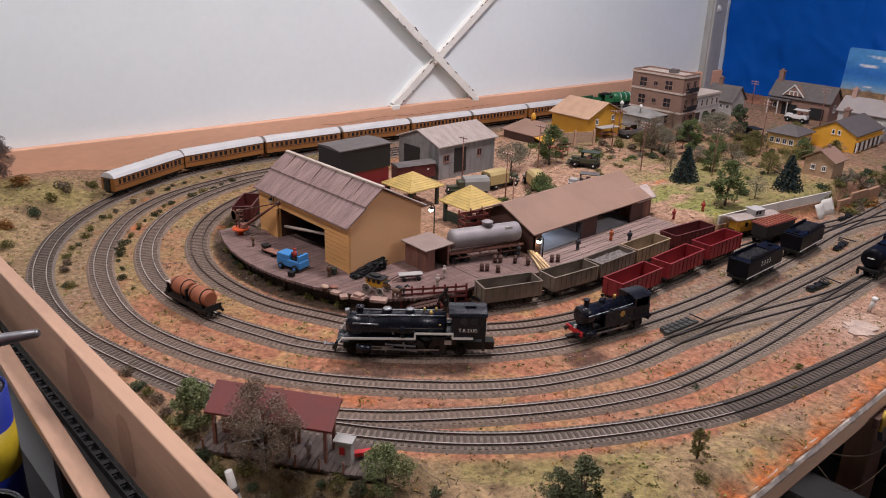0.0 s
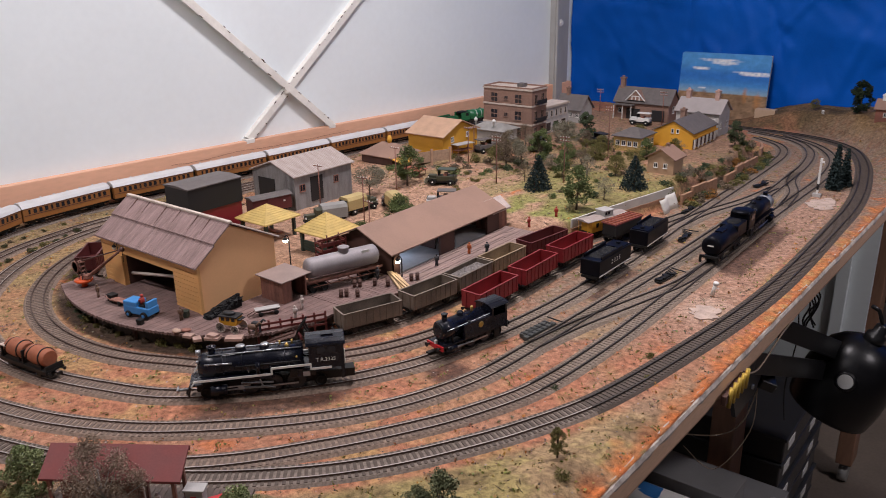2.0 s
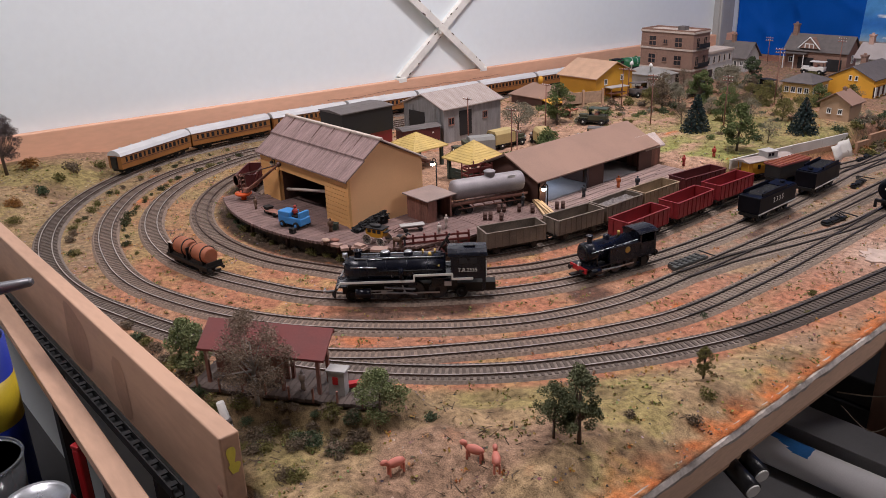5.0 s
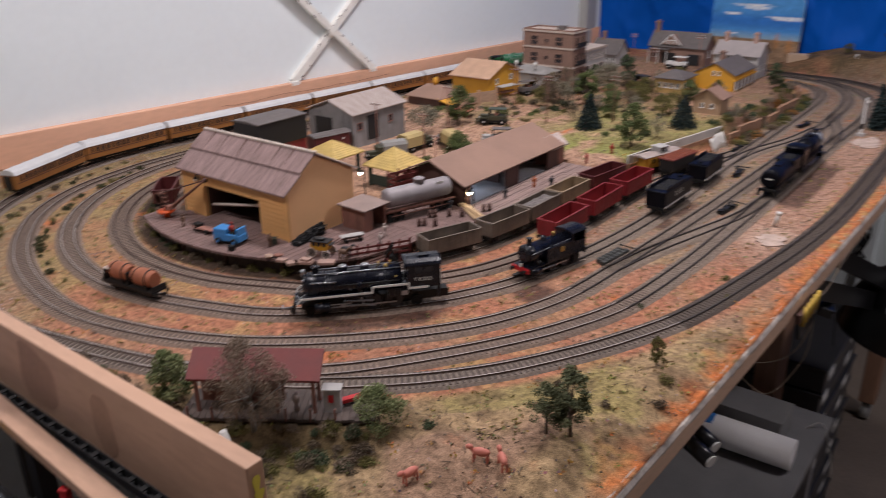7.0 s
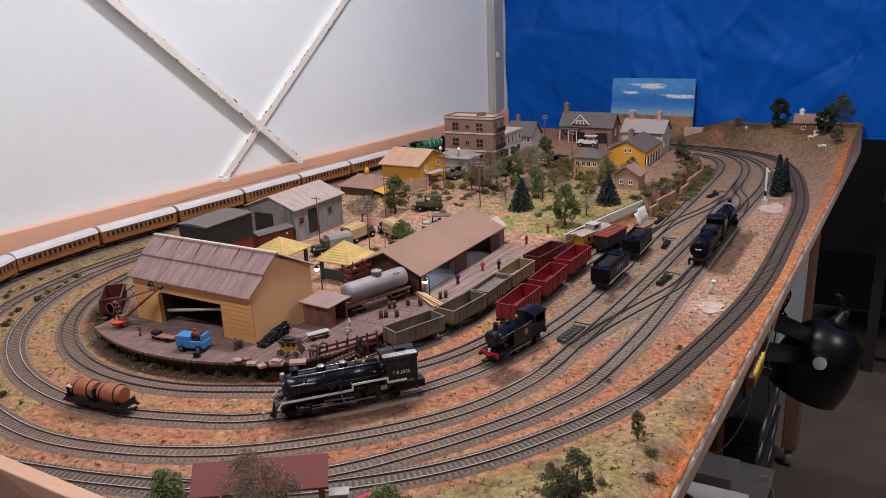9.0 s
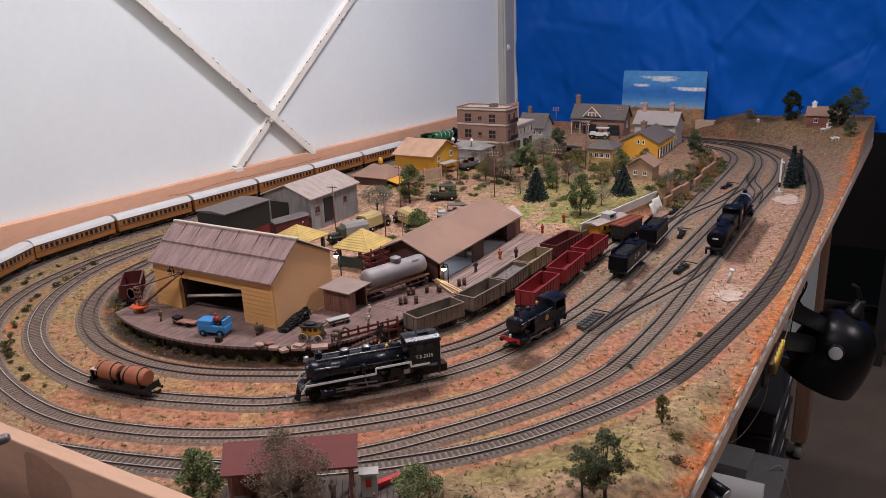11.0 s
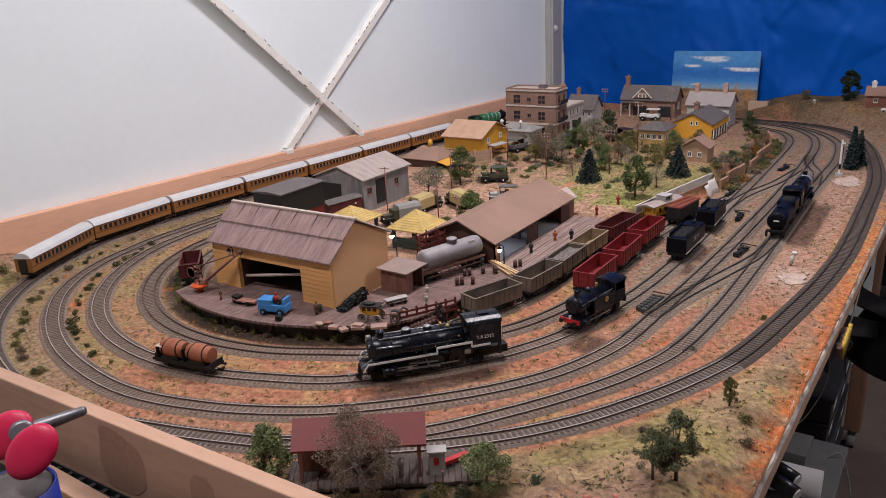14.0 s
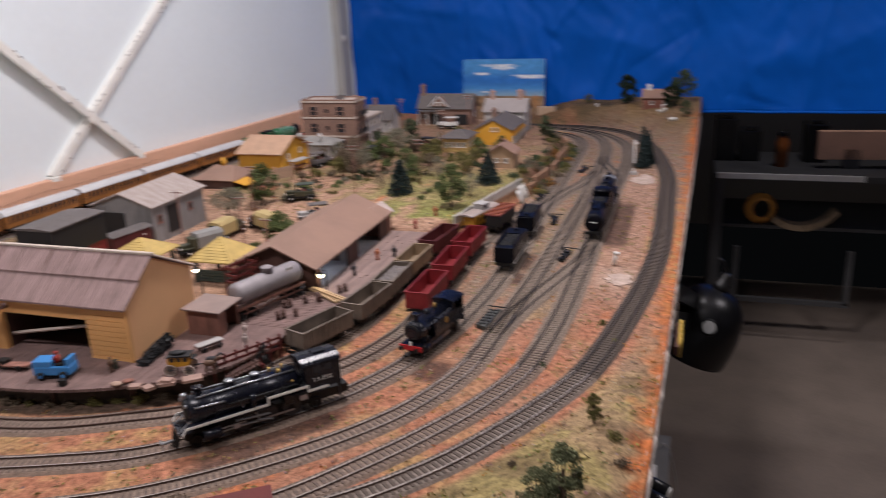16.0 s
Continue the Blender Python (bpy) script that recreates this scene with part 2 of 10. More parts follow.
def strap(a, b, off, extend):
    """An angle bar on the wall between two heights, run on upwards out of sight."""
    pa, pb = on_wall(*a, off), on_wall(*b, off)
    pa = pa + (pa - pb) * extend
    d = (pa - pb).normalized()
    n = Vector((1, -0.1, 0)).normalized()
    w = d.cross(n)
    if w.z < 0:
        w = -w
    bm = B()
    prof = ((-0.0095, 0.003), (0.0085, 0.003), (0.0095, 0.001), (0.0095, -0.012), (0.0070, -0.012), (0.0070, -0.001), (-0.0095, -0.001))
    ends = [[bm.verts.new(p + w * pw + n * pn) for pw, pn in prof] for p in (pa, pb)]
    for k in range(len(prof)):
        j = (k + 1) % len(prof)
        bm.faces.new((ends[0][k], ends[0][j], ends[1][j], ends[1][k]))
    bm.faces.new(ends[0])
    bm.faces.new(ends[1][::-1])
    for k in range(46):
        u = random.random() ** 1.4 if k % 3 else random.uniform(0.05, 0.4)
        p = pb + (pa - pb) * u + w * random.choice((-0.0093, 0.0086, 0.0090)) * random.uniform(0.75, 1)
        q = p + d * random.uniform(0.002, 0.010)
        chips.append((p + n * 0.0027, q + n * 0.0027, random.uniform(0.0007, 0.0017)))
    return bm


chips = []
for a, b, off in (((1.076, 0.505), (1.564, 0.077), 0.020), ((1.80, 0.489), (1.313, 0.076), 0.011)):
    bar = part("bar", strap(a, b, off, 2.0), BRACE, tie, bevel=0.0008)
    for p, q, r in chips:
        part("chip", rod(B(), p, q, r, seg=5), RUST_RAIL, bar)
    chips.clear()
part("clamp", box(B(), on_wall(1.437, 0.184, 0.016), (0.012, 0.020, 0.020), -SKEW), BRACE, tie, "bolted crossing clamp", bevel=0.003)
for y, z in ((1.313, 0.073), (1.566, 0.072)):
    part("lug", box(B(), on_wall(y, z, 0.010), (0.020, 0.026, 0.012), -SKEW), BRACE, tie, bevel=0.002)

# corner post
post = thing("corner_post", Matrix.Identity(4), "painted steel corner post with a bolt beside the tarpaulin", "post")
cx = wall_x(2.66)
PPAINT = M("post_paint", (0.40, 0.40, 0.385), 0.5, var=0.2, scale=8)
part("upright", box(B(), (wall_x(2.575) + 0.011, 2.575, 0.4), (0.022, 0.055, 2.2), -SKEW), PPAINT, post, bevel=0.004)
part("flange", box(B(), (wall_x(2.622) + 0.008, 2.622, 0.4), (0.014, 0.034, 2.2), -SKEW), PPAINT, post, bevel=0.002)
part("lip", box(B(), (wall_x(2.556) + 0.026, 2.556, 0.4), (0.008, 0.012, 2.2), -SKEW), PPAINT, post, bevel=0.002)
part("bolt", rod(B(), (wall_x(2.578) + 0.020, 2.578, 0.281), (wall_x(2.578) + 0.030, 2.577, 0.281), 0.008, seg=6), BRACE, post)
part("washer", rod(B(), (wall_x(2.578) + 0.020, 2.578, 0.281), (wall_x(2.578) + 0.0245, 2.5775, 0.281), 0.012, seg=14), BRACE, post)

# tarpaulin, hung with soft folds and crossed by sharp creases
nx, nz = 300, 130
tx = np.linspace(0, 1, nx + 1)[None, :] * 2.56 + (cx + 0.006) + np.zeros((nz + 1, 1))
tlow = np.where(tx < -0.02, -0.05, 0.008)
tz = tlow + (1.5 - tlow) * np.linspace(0, 1, nz + 1)[:, None]
tw = np.zeros_like(tx)
for j in range(nz + 1):
    for i in range(nx + 1):
        x, z = tx[j, i], tz[j, i]
        tw[j, i] = 0.026 * noise.noise((x * 3.2 + z * 1.5, z * 1.1 - x * 0.7, 3.1)) + 0.030 * abs(noise.noise((x * 2.0 + z * 2.6, x * 1.2 - z * 2.2, 1.9))) + 0.016 * abs(noise.noise((x * 5.0 - z * 4.0, x * 1.5 + z * 3.0, 5.2))) + 0.003 * noise.noise((x * 30 + z * 14, z * 22, 6.0))
rng = random.Random(27)
for k in range(170):
    px_, pz_ = rng.uniform(cx, 1.3), rng.uniform(-0.02, 1.0) if k % 4 else rng.uniform(0.0, 0.45)
    ang = rng.choice((rng.gauss(2.15, 0.28), rng.gauss(0.75, 0.35), rng.gauss(1.57, 0.2), rng.gauss(2.6, 0.3)))
    half, wide, deep = rng.uniform(0.04, 0.22), rng.uniform(0.008, 0.030), rng.choice((-1, 1)) * rng.uniform(0.0025, 0.0085)
    u = (tx - px_) * math.cos(ang) + (tz - pz_) * math.sin(ang)
    v = -(tx - px_) * math.sin(ang) + (tz - pz_) * math.cos(ang) + 0.25 * half * np.sin(u / half * 1.3) * 0.2
    fade = np.clip(1 - np.abs(u) / half, 0, 1) ** 0.6
    tw += deep * fade * np.clip(1 - np.abs(v) / wide, 0, 1)
tw -= 0.085 * np.exp(-(tx - cx - 0.006) / 0.07)
bm = B()
grid = [[bm.verts.new((tx[j, i], 2.735 + tw[j, i], tz[j, i])) for i in range(nx + 1)] for j in range(nz + 1)]
for j in range(nz):
    for i in range(nx):
        bm.faces.new((grid[j][i], grid[j][i + 1], grid[j + 1][i + 1], grid[j + 1][i])).smooth = True
tarp_thing = thing("tarpaulin", pose(0, 0, 0), "creased bright blue tarpaulin hung as a backdrop", "tarpaulin")
tarp = part("sheet", bm, TARP, tarp_thing)
hem = part("hem", tube(B(), [(-0.04 + 1.30 * k / 60, 2.732 + 0.010 * noise.noise((k * 0.2, 0, 9.0)), 0.012) for k in range(61)], 0.005), TARP, tarp_thing, "rolled bottom hem")
mod = tarp.modifiers.new("thickness", "SOLIDIFY")
mod.thickness = 0.002

# ---- the table ----
TX0, TX1, TY0, TY1 = -1.42, -0.02, 0.298, 2.72


def edge_x(y):
    """The table's free edge, a degree or so off the square."""
    return -0.026 + 0.0235 * (y - 0.65)



table = thing("layout_table", Matrix.Identity(4), "large timber-framed railway layout table on dark wooden legs with castors", "table")
bm = slab(B(), [(wall_x(TY0) + 0.01, TY0), (edge_x(TY0) - 0.004, TY0), (edge_x(TY1) - 0.004, TY1), (wall_x(TY1) + 0.03, TY1)], -0.045, -0.012)
part("baseboard", bm, EDGEWOOD, table, "rough board table top")
bm = B()
slab(bm, [(edge_x(TY0) - 0.011, TY0), (edge_x(TY0) + 0.001, TY0), (edge_x(TY1) + 0.001, TY1), (edge_x(TY1) - 0.011, TY1)], -0.0355, -0.0095)
part("side_rail", bm, M("pale_side_timber", (0.64, 0.42, 0.29), 0.7, var=0.3, scale=20, stretch=(1, 0.2, 1)), table, "worn wooden side rail", bevel=0.002)
bm = B()
n = 240
rows = []
for i in range(n + 1):
    y = TY0 + 0.02 + (TY1 - TY0 - 0.03) * i / n
    e = 0.004 * noise.noise((y * 30, 1.0, 0.0)) + 0.003 * noise.noise((y * 110, 4.0, 0.0))
    ex = edge_x(y)
    rows.append([bm.verts.new(p) for p in ((ex - 0.004, y, -0.0120 + e * 0.6), (ex + 0.0018, y, -0.0115 + e * 1.4), (ex + 0.0034 + e * 0.4, y, -0.0070 + e), (ex + 0.0010 + e * 0.8, y, -0.0030 + e * 0.4), (ex - 0.004 + e, y, -0.0012))])
for a, b in zip(rows, rows[1:]):
    for k in range(4):
        bm.faces.new((a[k], a[k + 1], b[k + 1], b[k]))
part("plaster_edge", bm, FOAM, table, "chipped white plaster edge")
bm = box(B(), (-0.13, TY0 + 0.004, -0.03), (0.22, 0.014, 0.05))
part("front_rail", bm, M("orange_pine", (0.52, 0.27, 0.11), 0.55, var=0.2, scale=12), table, "orange pine front rail", bevel=0.002)
for lx, ly in ((-0.148, 1.475), (-0.070, 2.45), (-1.15, 1.40), (-1.05, 2.45)):
    bm = box(B(), (lx, ly, (FLOOR_Z + 0.07 - 0.045) / 2), (0.045, 0.075, -0.045 - FLOOR_Z - 0.07))
    leg = part("leg", bm, TIMBER, table, bevel=0.003)
    bm = rod(B(), (lx - 0.012, ly, FLOOR_Z + 0.033), (lx + 0.012, ly, FLOOR_Z + 0.033), 0.033, seg=20)
    cst = part("castor", bm, M("castor_grey", (0.35, 0.35, 0.34), 0.5), leg, "grey rubber castor")

BROWNWALLC = M("dark_crack", (0.30, 0.15, 0.10), 0.9, var=0.3)
plank = thing("back_plank", Matrix.Identity(4), "long pink-brown painted plank standing along the wall", "plank")
bm = slab(B(), [(plank_x(0.2), 0.2), (plank_x(2.66), 2.66), (plank_x(2.66) + 0.019, 2.66), (plank_x(0.2) + 0.019, 0.2)], -0.02, 0.075)
part("board", bm, PLANK, plank, bevel=0.002)
crack = [(plank_x(y) + 0.0192, y, 0.052 + 0.006 * noise.noise((y * 9, 0, 0)) + 0.002 * noise.noise((y * 40, 3, 0))) for y in np.linspace(1.10, 1.62, 60)]
part("crack", tube(B(), crack, 0.0004, 5), BROWNWALLC, plank, "thin dark crack")
fplank = thing("end_plank", Matrix.Identity(4), "raw pine plank fixed along the table's end, sawn end facing out", "plank")
bm = slab(B(), [(-1.38, 0.2805), (-0.239, 0.2780), (-0.239, 0.2945), (-1.38, 0.2970)], -0.030, 0.0585)
part("board", bm, PLANKF, fplank, bevel=0.0015)
bm = B()
for cy_, cz_, ry_, rz_ in ((0.2855, 0.040, 0.0035, 0.010), (0.2870, 0.029, 0.0045, 0.006)):
    rim = [(cy_ + ry_ * math.cos(a) * (1 + 0.25 * math.sin(3 * a)), cz_ + rz_ * math.sin(a) * (1 + 0.2 * math.cos(2 * a))) for a in np.linspace(0, 2 * math.pi, 17)[:-1]]
    bm.faces.new([bm.verts.new((-0.2385 + 0.0003 * (cz_ < 0.035), y, z)) for y, z in rim])
part("paint_mark", bm, M("yellow_paint", (0.65, 0.55, 0.08), 0.6, var=0.2), fplank, "smeared yellow paint mark")
part("knot", lathe(B(), (-0.252, 0.2785, 0.004), (0, -1, 0), [(0, 0.0055), (0.0006, 0.0050), (0.0007, 0.002)], 14), BROWNWALLC, fplank, "dark knot hole")

STAIN = M("damp_stained_pine", (0.40, 0.235, 0.155), 0.6, var=0.25, scale=9, bump=0.1, bscale=150)
for cx_, w, zt, zb in ((-0.578, 0.036, 0.050, -0.022), (-0.455, 0.018, 0.040, -0.026)):
    bm = B()
    rim = []
    for k in range(28):
        a = 2 * math.pi * k / 28
        q = 1 + 0.22 * noise.noise((math.cos(a) * 1.7, math.sin(a) * 1.7, cx_ * 40))
        rim.append(bm.verts.new((cx_ + w * q * math.copysign(abs(math.cos(a)) ** 0.7, math.cos(a)), 0.27765 + 0.0022 * (-0.239 - cx_), (zt + zb) / 2 + (zt - zb) / 2 * q * 0.95 * math.copysign(abs(math.sin(a)) ** 0.7, math.sin(a)))))
    bm.faces.new(rim)
    part("stain", bm, STAIN, fplank, "grey-brown damp stain")

# ---- tracks ----
def spline(pts, closed=False, step=0.005):
    """A smooth line through a few plan points."""
    P = [Vector((*p, 0)) for p in pts]
    n = len(P)
    out = []
    last = n if closed else n - 1
    for i in range(last):
        p1, p2 = P[i], P[(i + 1) % n]
        p0 = P[i - 1] if (i > 0 or closed) else p1 * 2 - p2
        p3 = P[(i + 2) % n] if (i + 2 < n or closed) else p2 * 2 - p1
        k = max(2, int((p2 - p1).length / step))
        t1, t2 = (p2 - p0), (p3 - p1)
        t1, t2 = t1.normalized() * (p2 - p1).length, t2.normalized() * (p2 - p1).length
        for j in range(k):
            u = j / k
            out.append((2 * u**3 - 3 * u**2 + 1) * p1 + (u**3 - 2 * u**2 + u) * t1 + (3 * u**2 - 2 * u**3) * p2 + (u**3 - u**2) * t2)
    out.append(out[0].copy() if closed else P[-1])
    return out


def arc(c, r, a0, a1, n):
    return [(c[0] + r * math.cos(radians(a0 + (a1 - a0) * k / n)), c[1] + r * math.sin(radians(a0 + (a1 - a0) * k / n))) for k in range(n + 1)]


def back(y, off):
    return (plank_x(y) + off, y)


TRACKS = {
    "main_outer": (arc((-0.780, 0.860), 0.535, 180, 288, 8) + [(-0.50, 0.386), (-0.42, 0.416), (-0.36, 0.448), (-0.278, 0.517), (-0.223, 0.58), (-0.184, 0.641), (-0.144, 0.718), (-0.106, 0.820), (-0.077, 0.98), (-0.055, 1.15), (-0.045, 1.32), (-0.046, 1.6), (-0.05, 1.8), (-0.071, 1.99), (-0.115, 2.21), (-0.178, 2.365), (-0.27, 2.445), (-0.405, 2.482), (-0.62, 2.49), (-0.85, 2.46), (-1.05, 2.36), back(2.12, 0.068), back(1.8, 0.056), back(1.3, 0.053)], True),
    "main_middle": ([(-0.50, 0.386), (-0.415, 0.434), (-0.347, 0.494), (-0.292, 0.566), (-0.246, 0.637), (-0.209, 0.708), (-0.178, 0.80), (-0.164, 0.95), (-0.161, 1.09), (-0.16, 1.25), (-0.161, 1.6), (-0.157, 1.8), (-0.155, 2.01), (-0.180, 2.20), (-0.25, 2.34), (-0.36, 2.44)], False),
    "main_inner": ([back(1.5, 0.128), back(1.1, 0.134), (-1.222, 0.86), (-1.215, 0.78), (-1.186, 0.665), (-1.126, 0.566), (-1.035, 0.488), (-0.925, 0.430), (-0.80, 0.397), (-0.70, 0.392), (-0.60, 0.414), (-0.52, 0.447), (-0.459, 0.484), (-0.387, 0.546), (-0.322, 0.618), (-0.278, 0.690), (-0.247, 0.785), (-0.236, 0.90), (-0.227, 1.045), (-0.219, 1.228), (-0.214, 1.437), (-0.211, 1.63), (-0.215, 1.95), (-0.224, 2.135), (-0.257, 2.28), (-0.33, 2.385), (-0.46, 2.445)], False),
    "yard_loop": ([(-1.16, 1.35), (-1.18, 1.05)] + arc((-0.756, 0.893), 0.4275, 178, 294, 8) + [(-0.512, 0.535), (-0.437, 0.602), (-0.392, 0.656), (-0.356, 0.708), (-0.322, 0.785), (-0.292, 0.93), (-0.279, 1.07), (-0.277, 1.25), (-0.283, 1.47), (-0.284, 1.69), (-0.288, 2.037), (-0.298, 2.197), (-0.337, 2.298), (-0.42, 2.37)], False),
    "platform_road": ([(-1.085, 1.10), (-1.112, 0.97)] + arc((-0.754, 0.902), 0.361, 180, 300, 9) + [(-0.522, 0.617), (-0.455, 0.680), (-0.400, 0.756), (-0.372, 0.82), (-0.355, 0.90), (-0.352, 1.05), (-0.352, 1.2), (-0.335, 1.36), (-0.30, 1.55)], False),
    "coal_siding": ([(-0.478, 0.728), (-0.452, 0.79), (-0.432, 0.85), (-0.42, 0.93), (-0.417, 1.05), (-0.412, 1.16), (-0.398, 1.26), (-0.373, 1.36), (-0.338, 1.46)], False),
    "crossover": ([(-0.237, 0.89), (-0.222, 0.98), (-0.192, 1.10), (-0.168, 1.20), (-0.161, 1.30)], False),
    "far_crossover": ([(-0.284, 1.46), (-0.272, 1.58), (-0.236, 1.72), (-0.217, 1.85)], False),
    "end_crossover": ([(-0.218, 2.02), (-0.205, 1.93), (-0.172, 1.83), (-0.161, 1.72)], False),
    "crane_siding": (arc((-0.751, 0.925), 0.312, 170, 230, 6), False),
}
LINES = {k: spline(p, c) for k, (p, c) in TRACKS.items()}


def ribbon(bm, line, profile, mats=None, close=False):
    """Sweep a flat profile of (offset, z) along a plan line."""
    rows = []
    n = len(line)
    for i, p in enumerate(line):
        d = (line[min(i + 1, n - 1)] - line[max(i - 1, 0)]).normalized()
        s = Vector((d.y, -d.x, 0))
        rows.append([bm.verts.new(p + s * o + Vector((0, 0, z))) for o, z in profile])
    m = len(profile)
    for a, b in zip(rows, rows[1:]):
        for k in range(m if close else m - 1):
            f = bm.faces.new((a[k], a[(k + 1) % m], b[(k + 1) % m], b[k]))
            f.material_index = mats[k] if mats else 0
    if close:
        bm.faces.new(rows[0])
        bm.faces.new(rows[-1][::-1])
    return bm


sleeper_me = mesh_of("sleeper", box(B(), (0, 0, 0.0009), (0.0034, 0.031, 0.0018)), SLEEPER)
earthy_me = mesh_of("sleeper", box(B(), (0, 0, 0.0009), (0.0034, 0.031, 0.0018)), EARTHY)


def in_yard(p):
    """The straight yard and the far throat, where rails are darker and dust hides the sleepers."""
    return p.x > -0.9 and p.y > 0.80 + 0.35 * max(0.0, -0.25 - p.x)


def lay_track(name, line, k, bed=True, rusty=False):
    tr = thing("railway_track", Matrix.Identity(4), "model railway track with weathered rails on dark sleepers", "track", "tracks of the layout")
    tr["kind"] = "structure"
    outer = name == "main_outer"
    runs = []
    for p in line:
        flag = in_yard(p)
        if not runs or runs[-1][0] != flag:
            if runs:
                runs[-1][1].append(p)
            runs.append((flag, []))
        runs[-1][1].append(p)
    for flag, stretch in runs:
        if len(stretch) < 2:
            continue
        if bed:
            top = 0.0017 + k * 0.00005
            bm = ribbon(B(), stretch, [(-0.0205, -0.002), (-0.0165, top), (0.0165, top), (0.0205, -0.002)])
            part("ballast_bed", bm, CINDER if flag and outer else YARDBED if flag else GREYBED if outer else BALLAST, tr, "dark cindery ballast" if flag and outer else "grey-brown crushed ballast")
        w = 0.0009 if flag else 0.0007
        for side in (-1, 1):
            o = side * 0.00885
            bm = ribbon(B(), stretch, [(o - 0.0012, 0.0017), (o - w + 0.0001, 0.0022), (o - w, 0.0044), (o + w, 0.0044), (o + w - 0.0001, 0.0022), (o + 0.0012, 0.0017)], [1, 1, 0, 1, 1, 1], True)
            part("rail", bm, [DARK_RAIL if flag else RUST_RAIL if rusty else RAIL, DARK_RAIL if flag else RUST_RAIL], tr, "dark rail" if flag else "")
    rest, dusty, count, run = B(), B(), 0, 0.0
    spots = []
    for a, b in zip(line, line[1:]):
        d = (b - a).length
        while run < d and d > 1e-9:
            spots.append((a + (b - a) * (run / d), math.atan2(b.y - a.y, b.x - a.x)))
            run += 0.0068
        run -= d
    for b, ang in spots:
        near = b.y < 0.85 and b.x > -0.70
        if near and count < 290:
            ob = new("sleeper", sleeper_me if outer else earthy_me)
            ob.parent = tr
            ob.matrix_world = Matrix.Translation((b.x, b.y, 0.0007)) @ Matrix.Rotation(ang, 4, "Z")
            count += 1
        else:
            box(dusty if in_yard(b) and not outer else rest, (b.x, b.y, 0.0016), (0.0034, 0.031, 0.0018), ang)
    if len(dusty.verts):
        part("dusty_sleepers", dusty, DUSTY, tr)["kind"] = "stuff"
    else:
        dusty.free()
    if len(rest.verts):
        part("sleepers", rest, SLEEPER if outer else EARTHY, tr)["kind"] = "stuff"
    else:
        rest.free()
    return tr


# ---- ground of the layout ----
def sstep(a, b, x):
    t = np.clip((x - a) / (b - a), 0, 1)
    return t * t * (3 - 2 * t)


ALLPTS = np.array([(p.x, p.y) for l in LINES.values() for p in l[::2]])
LOOP = np.array([(p.x, p.y) for p in LINES["main_outer"][::2]])


def near_dist(xy, pts):
    out = np.empty(len(xy))
    for i in range(0, len(xy), 4000):
        c = xy[i:i + 4000]
        out[i:i + 4000] = np.sqrt(((c[:, None, :] - pts[None]) ** 2).sum(2).min(1))
    return out


def inside(xy, poly):
    res = np.zeros(len(xy), bool)
    x, y = xy[:, 0], xy[:, 1]
    j = len(poly) - 1
    for i in range(len(poly)):
        (xi, yi), (xj, yj) = poly[i], poly[j]
        res ^= ((yi > y) != (yj > y)) & (x < (xj - xi) * (y - yi) / (yj - yi + 1e-12) + xi)
        j = i
    return res


def fbm(xy, f, seed, octaves=3):
    v = np.zeros(len(xy))
    for o in range(octaves):
        s = f * 2**o
        v += np.array([noise.noise((x * s, y * s, seed + o * 7.3)) for x, y in xy]) / 2**o
    return v


def town_edge(y):
    """Where the town's bank stops above the tracks."""
    return np.interp(y, [1.22, 1.31, 1.62, 1.85, 2.10, 2.25, 2.36], [-0.46, -0.400, -0.340, -0.328, -0.335, -0.40, -0.55])


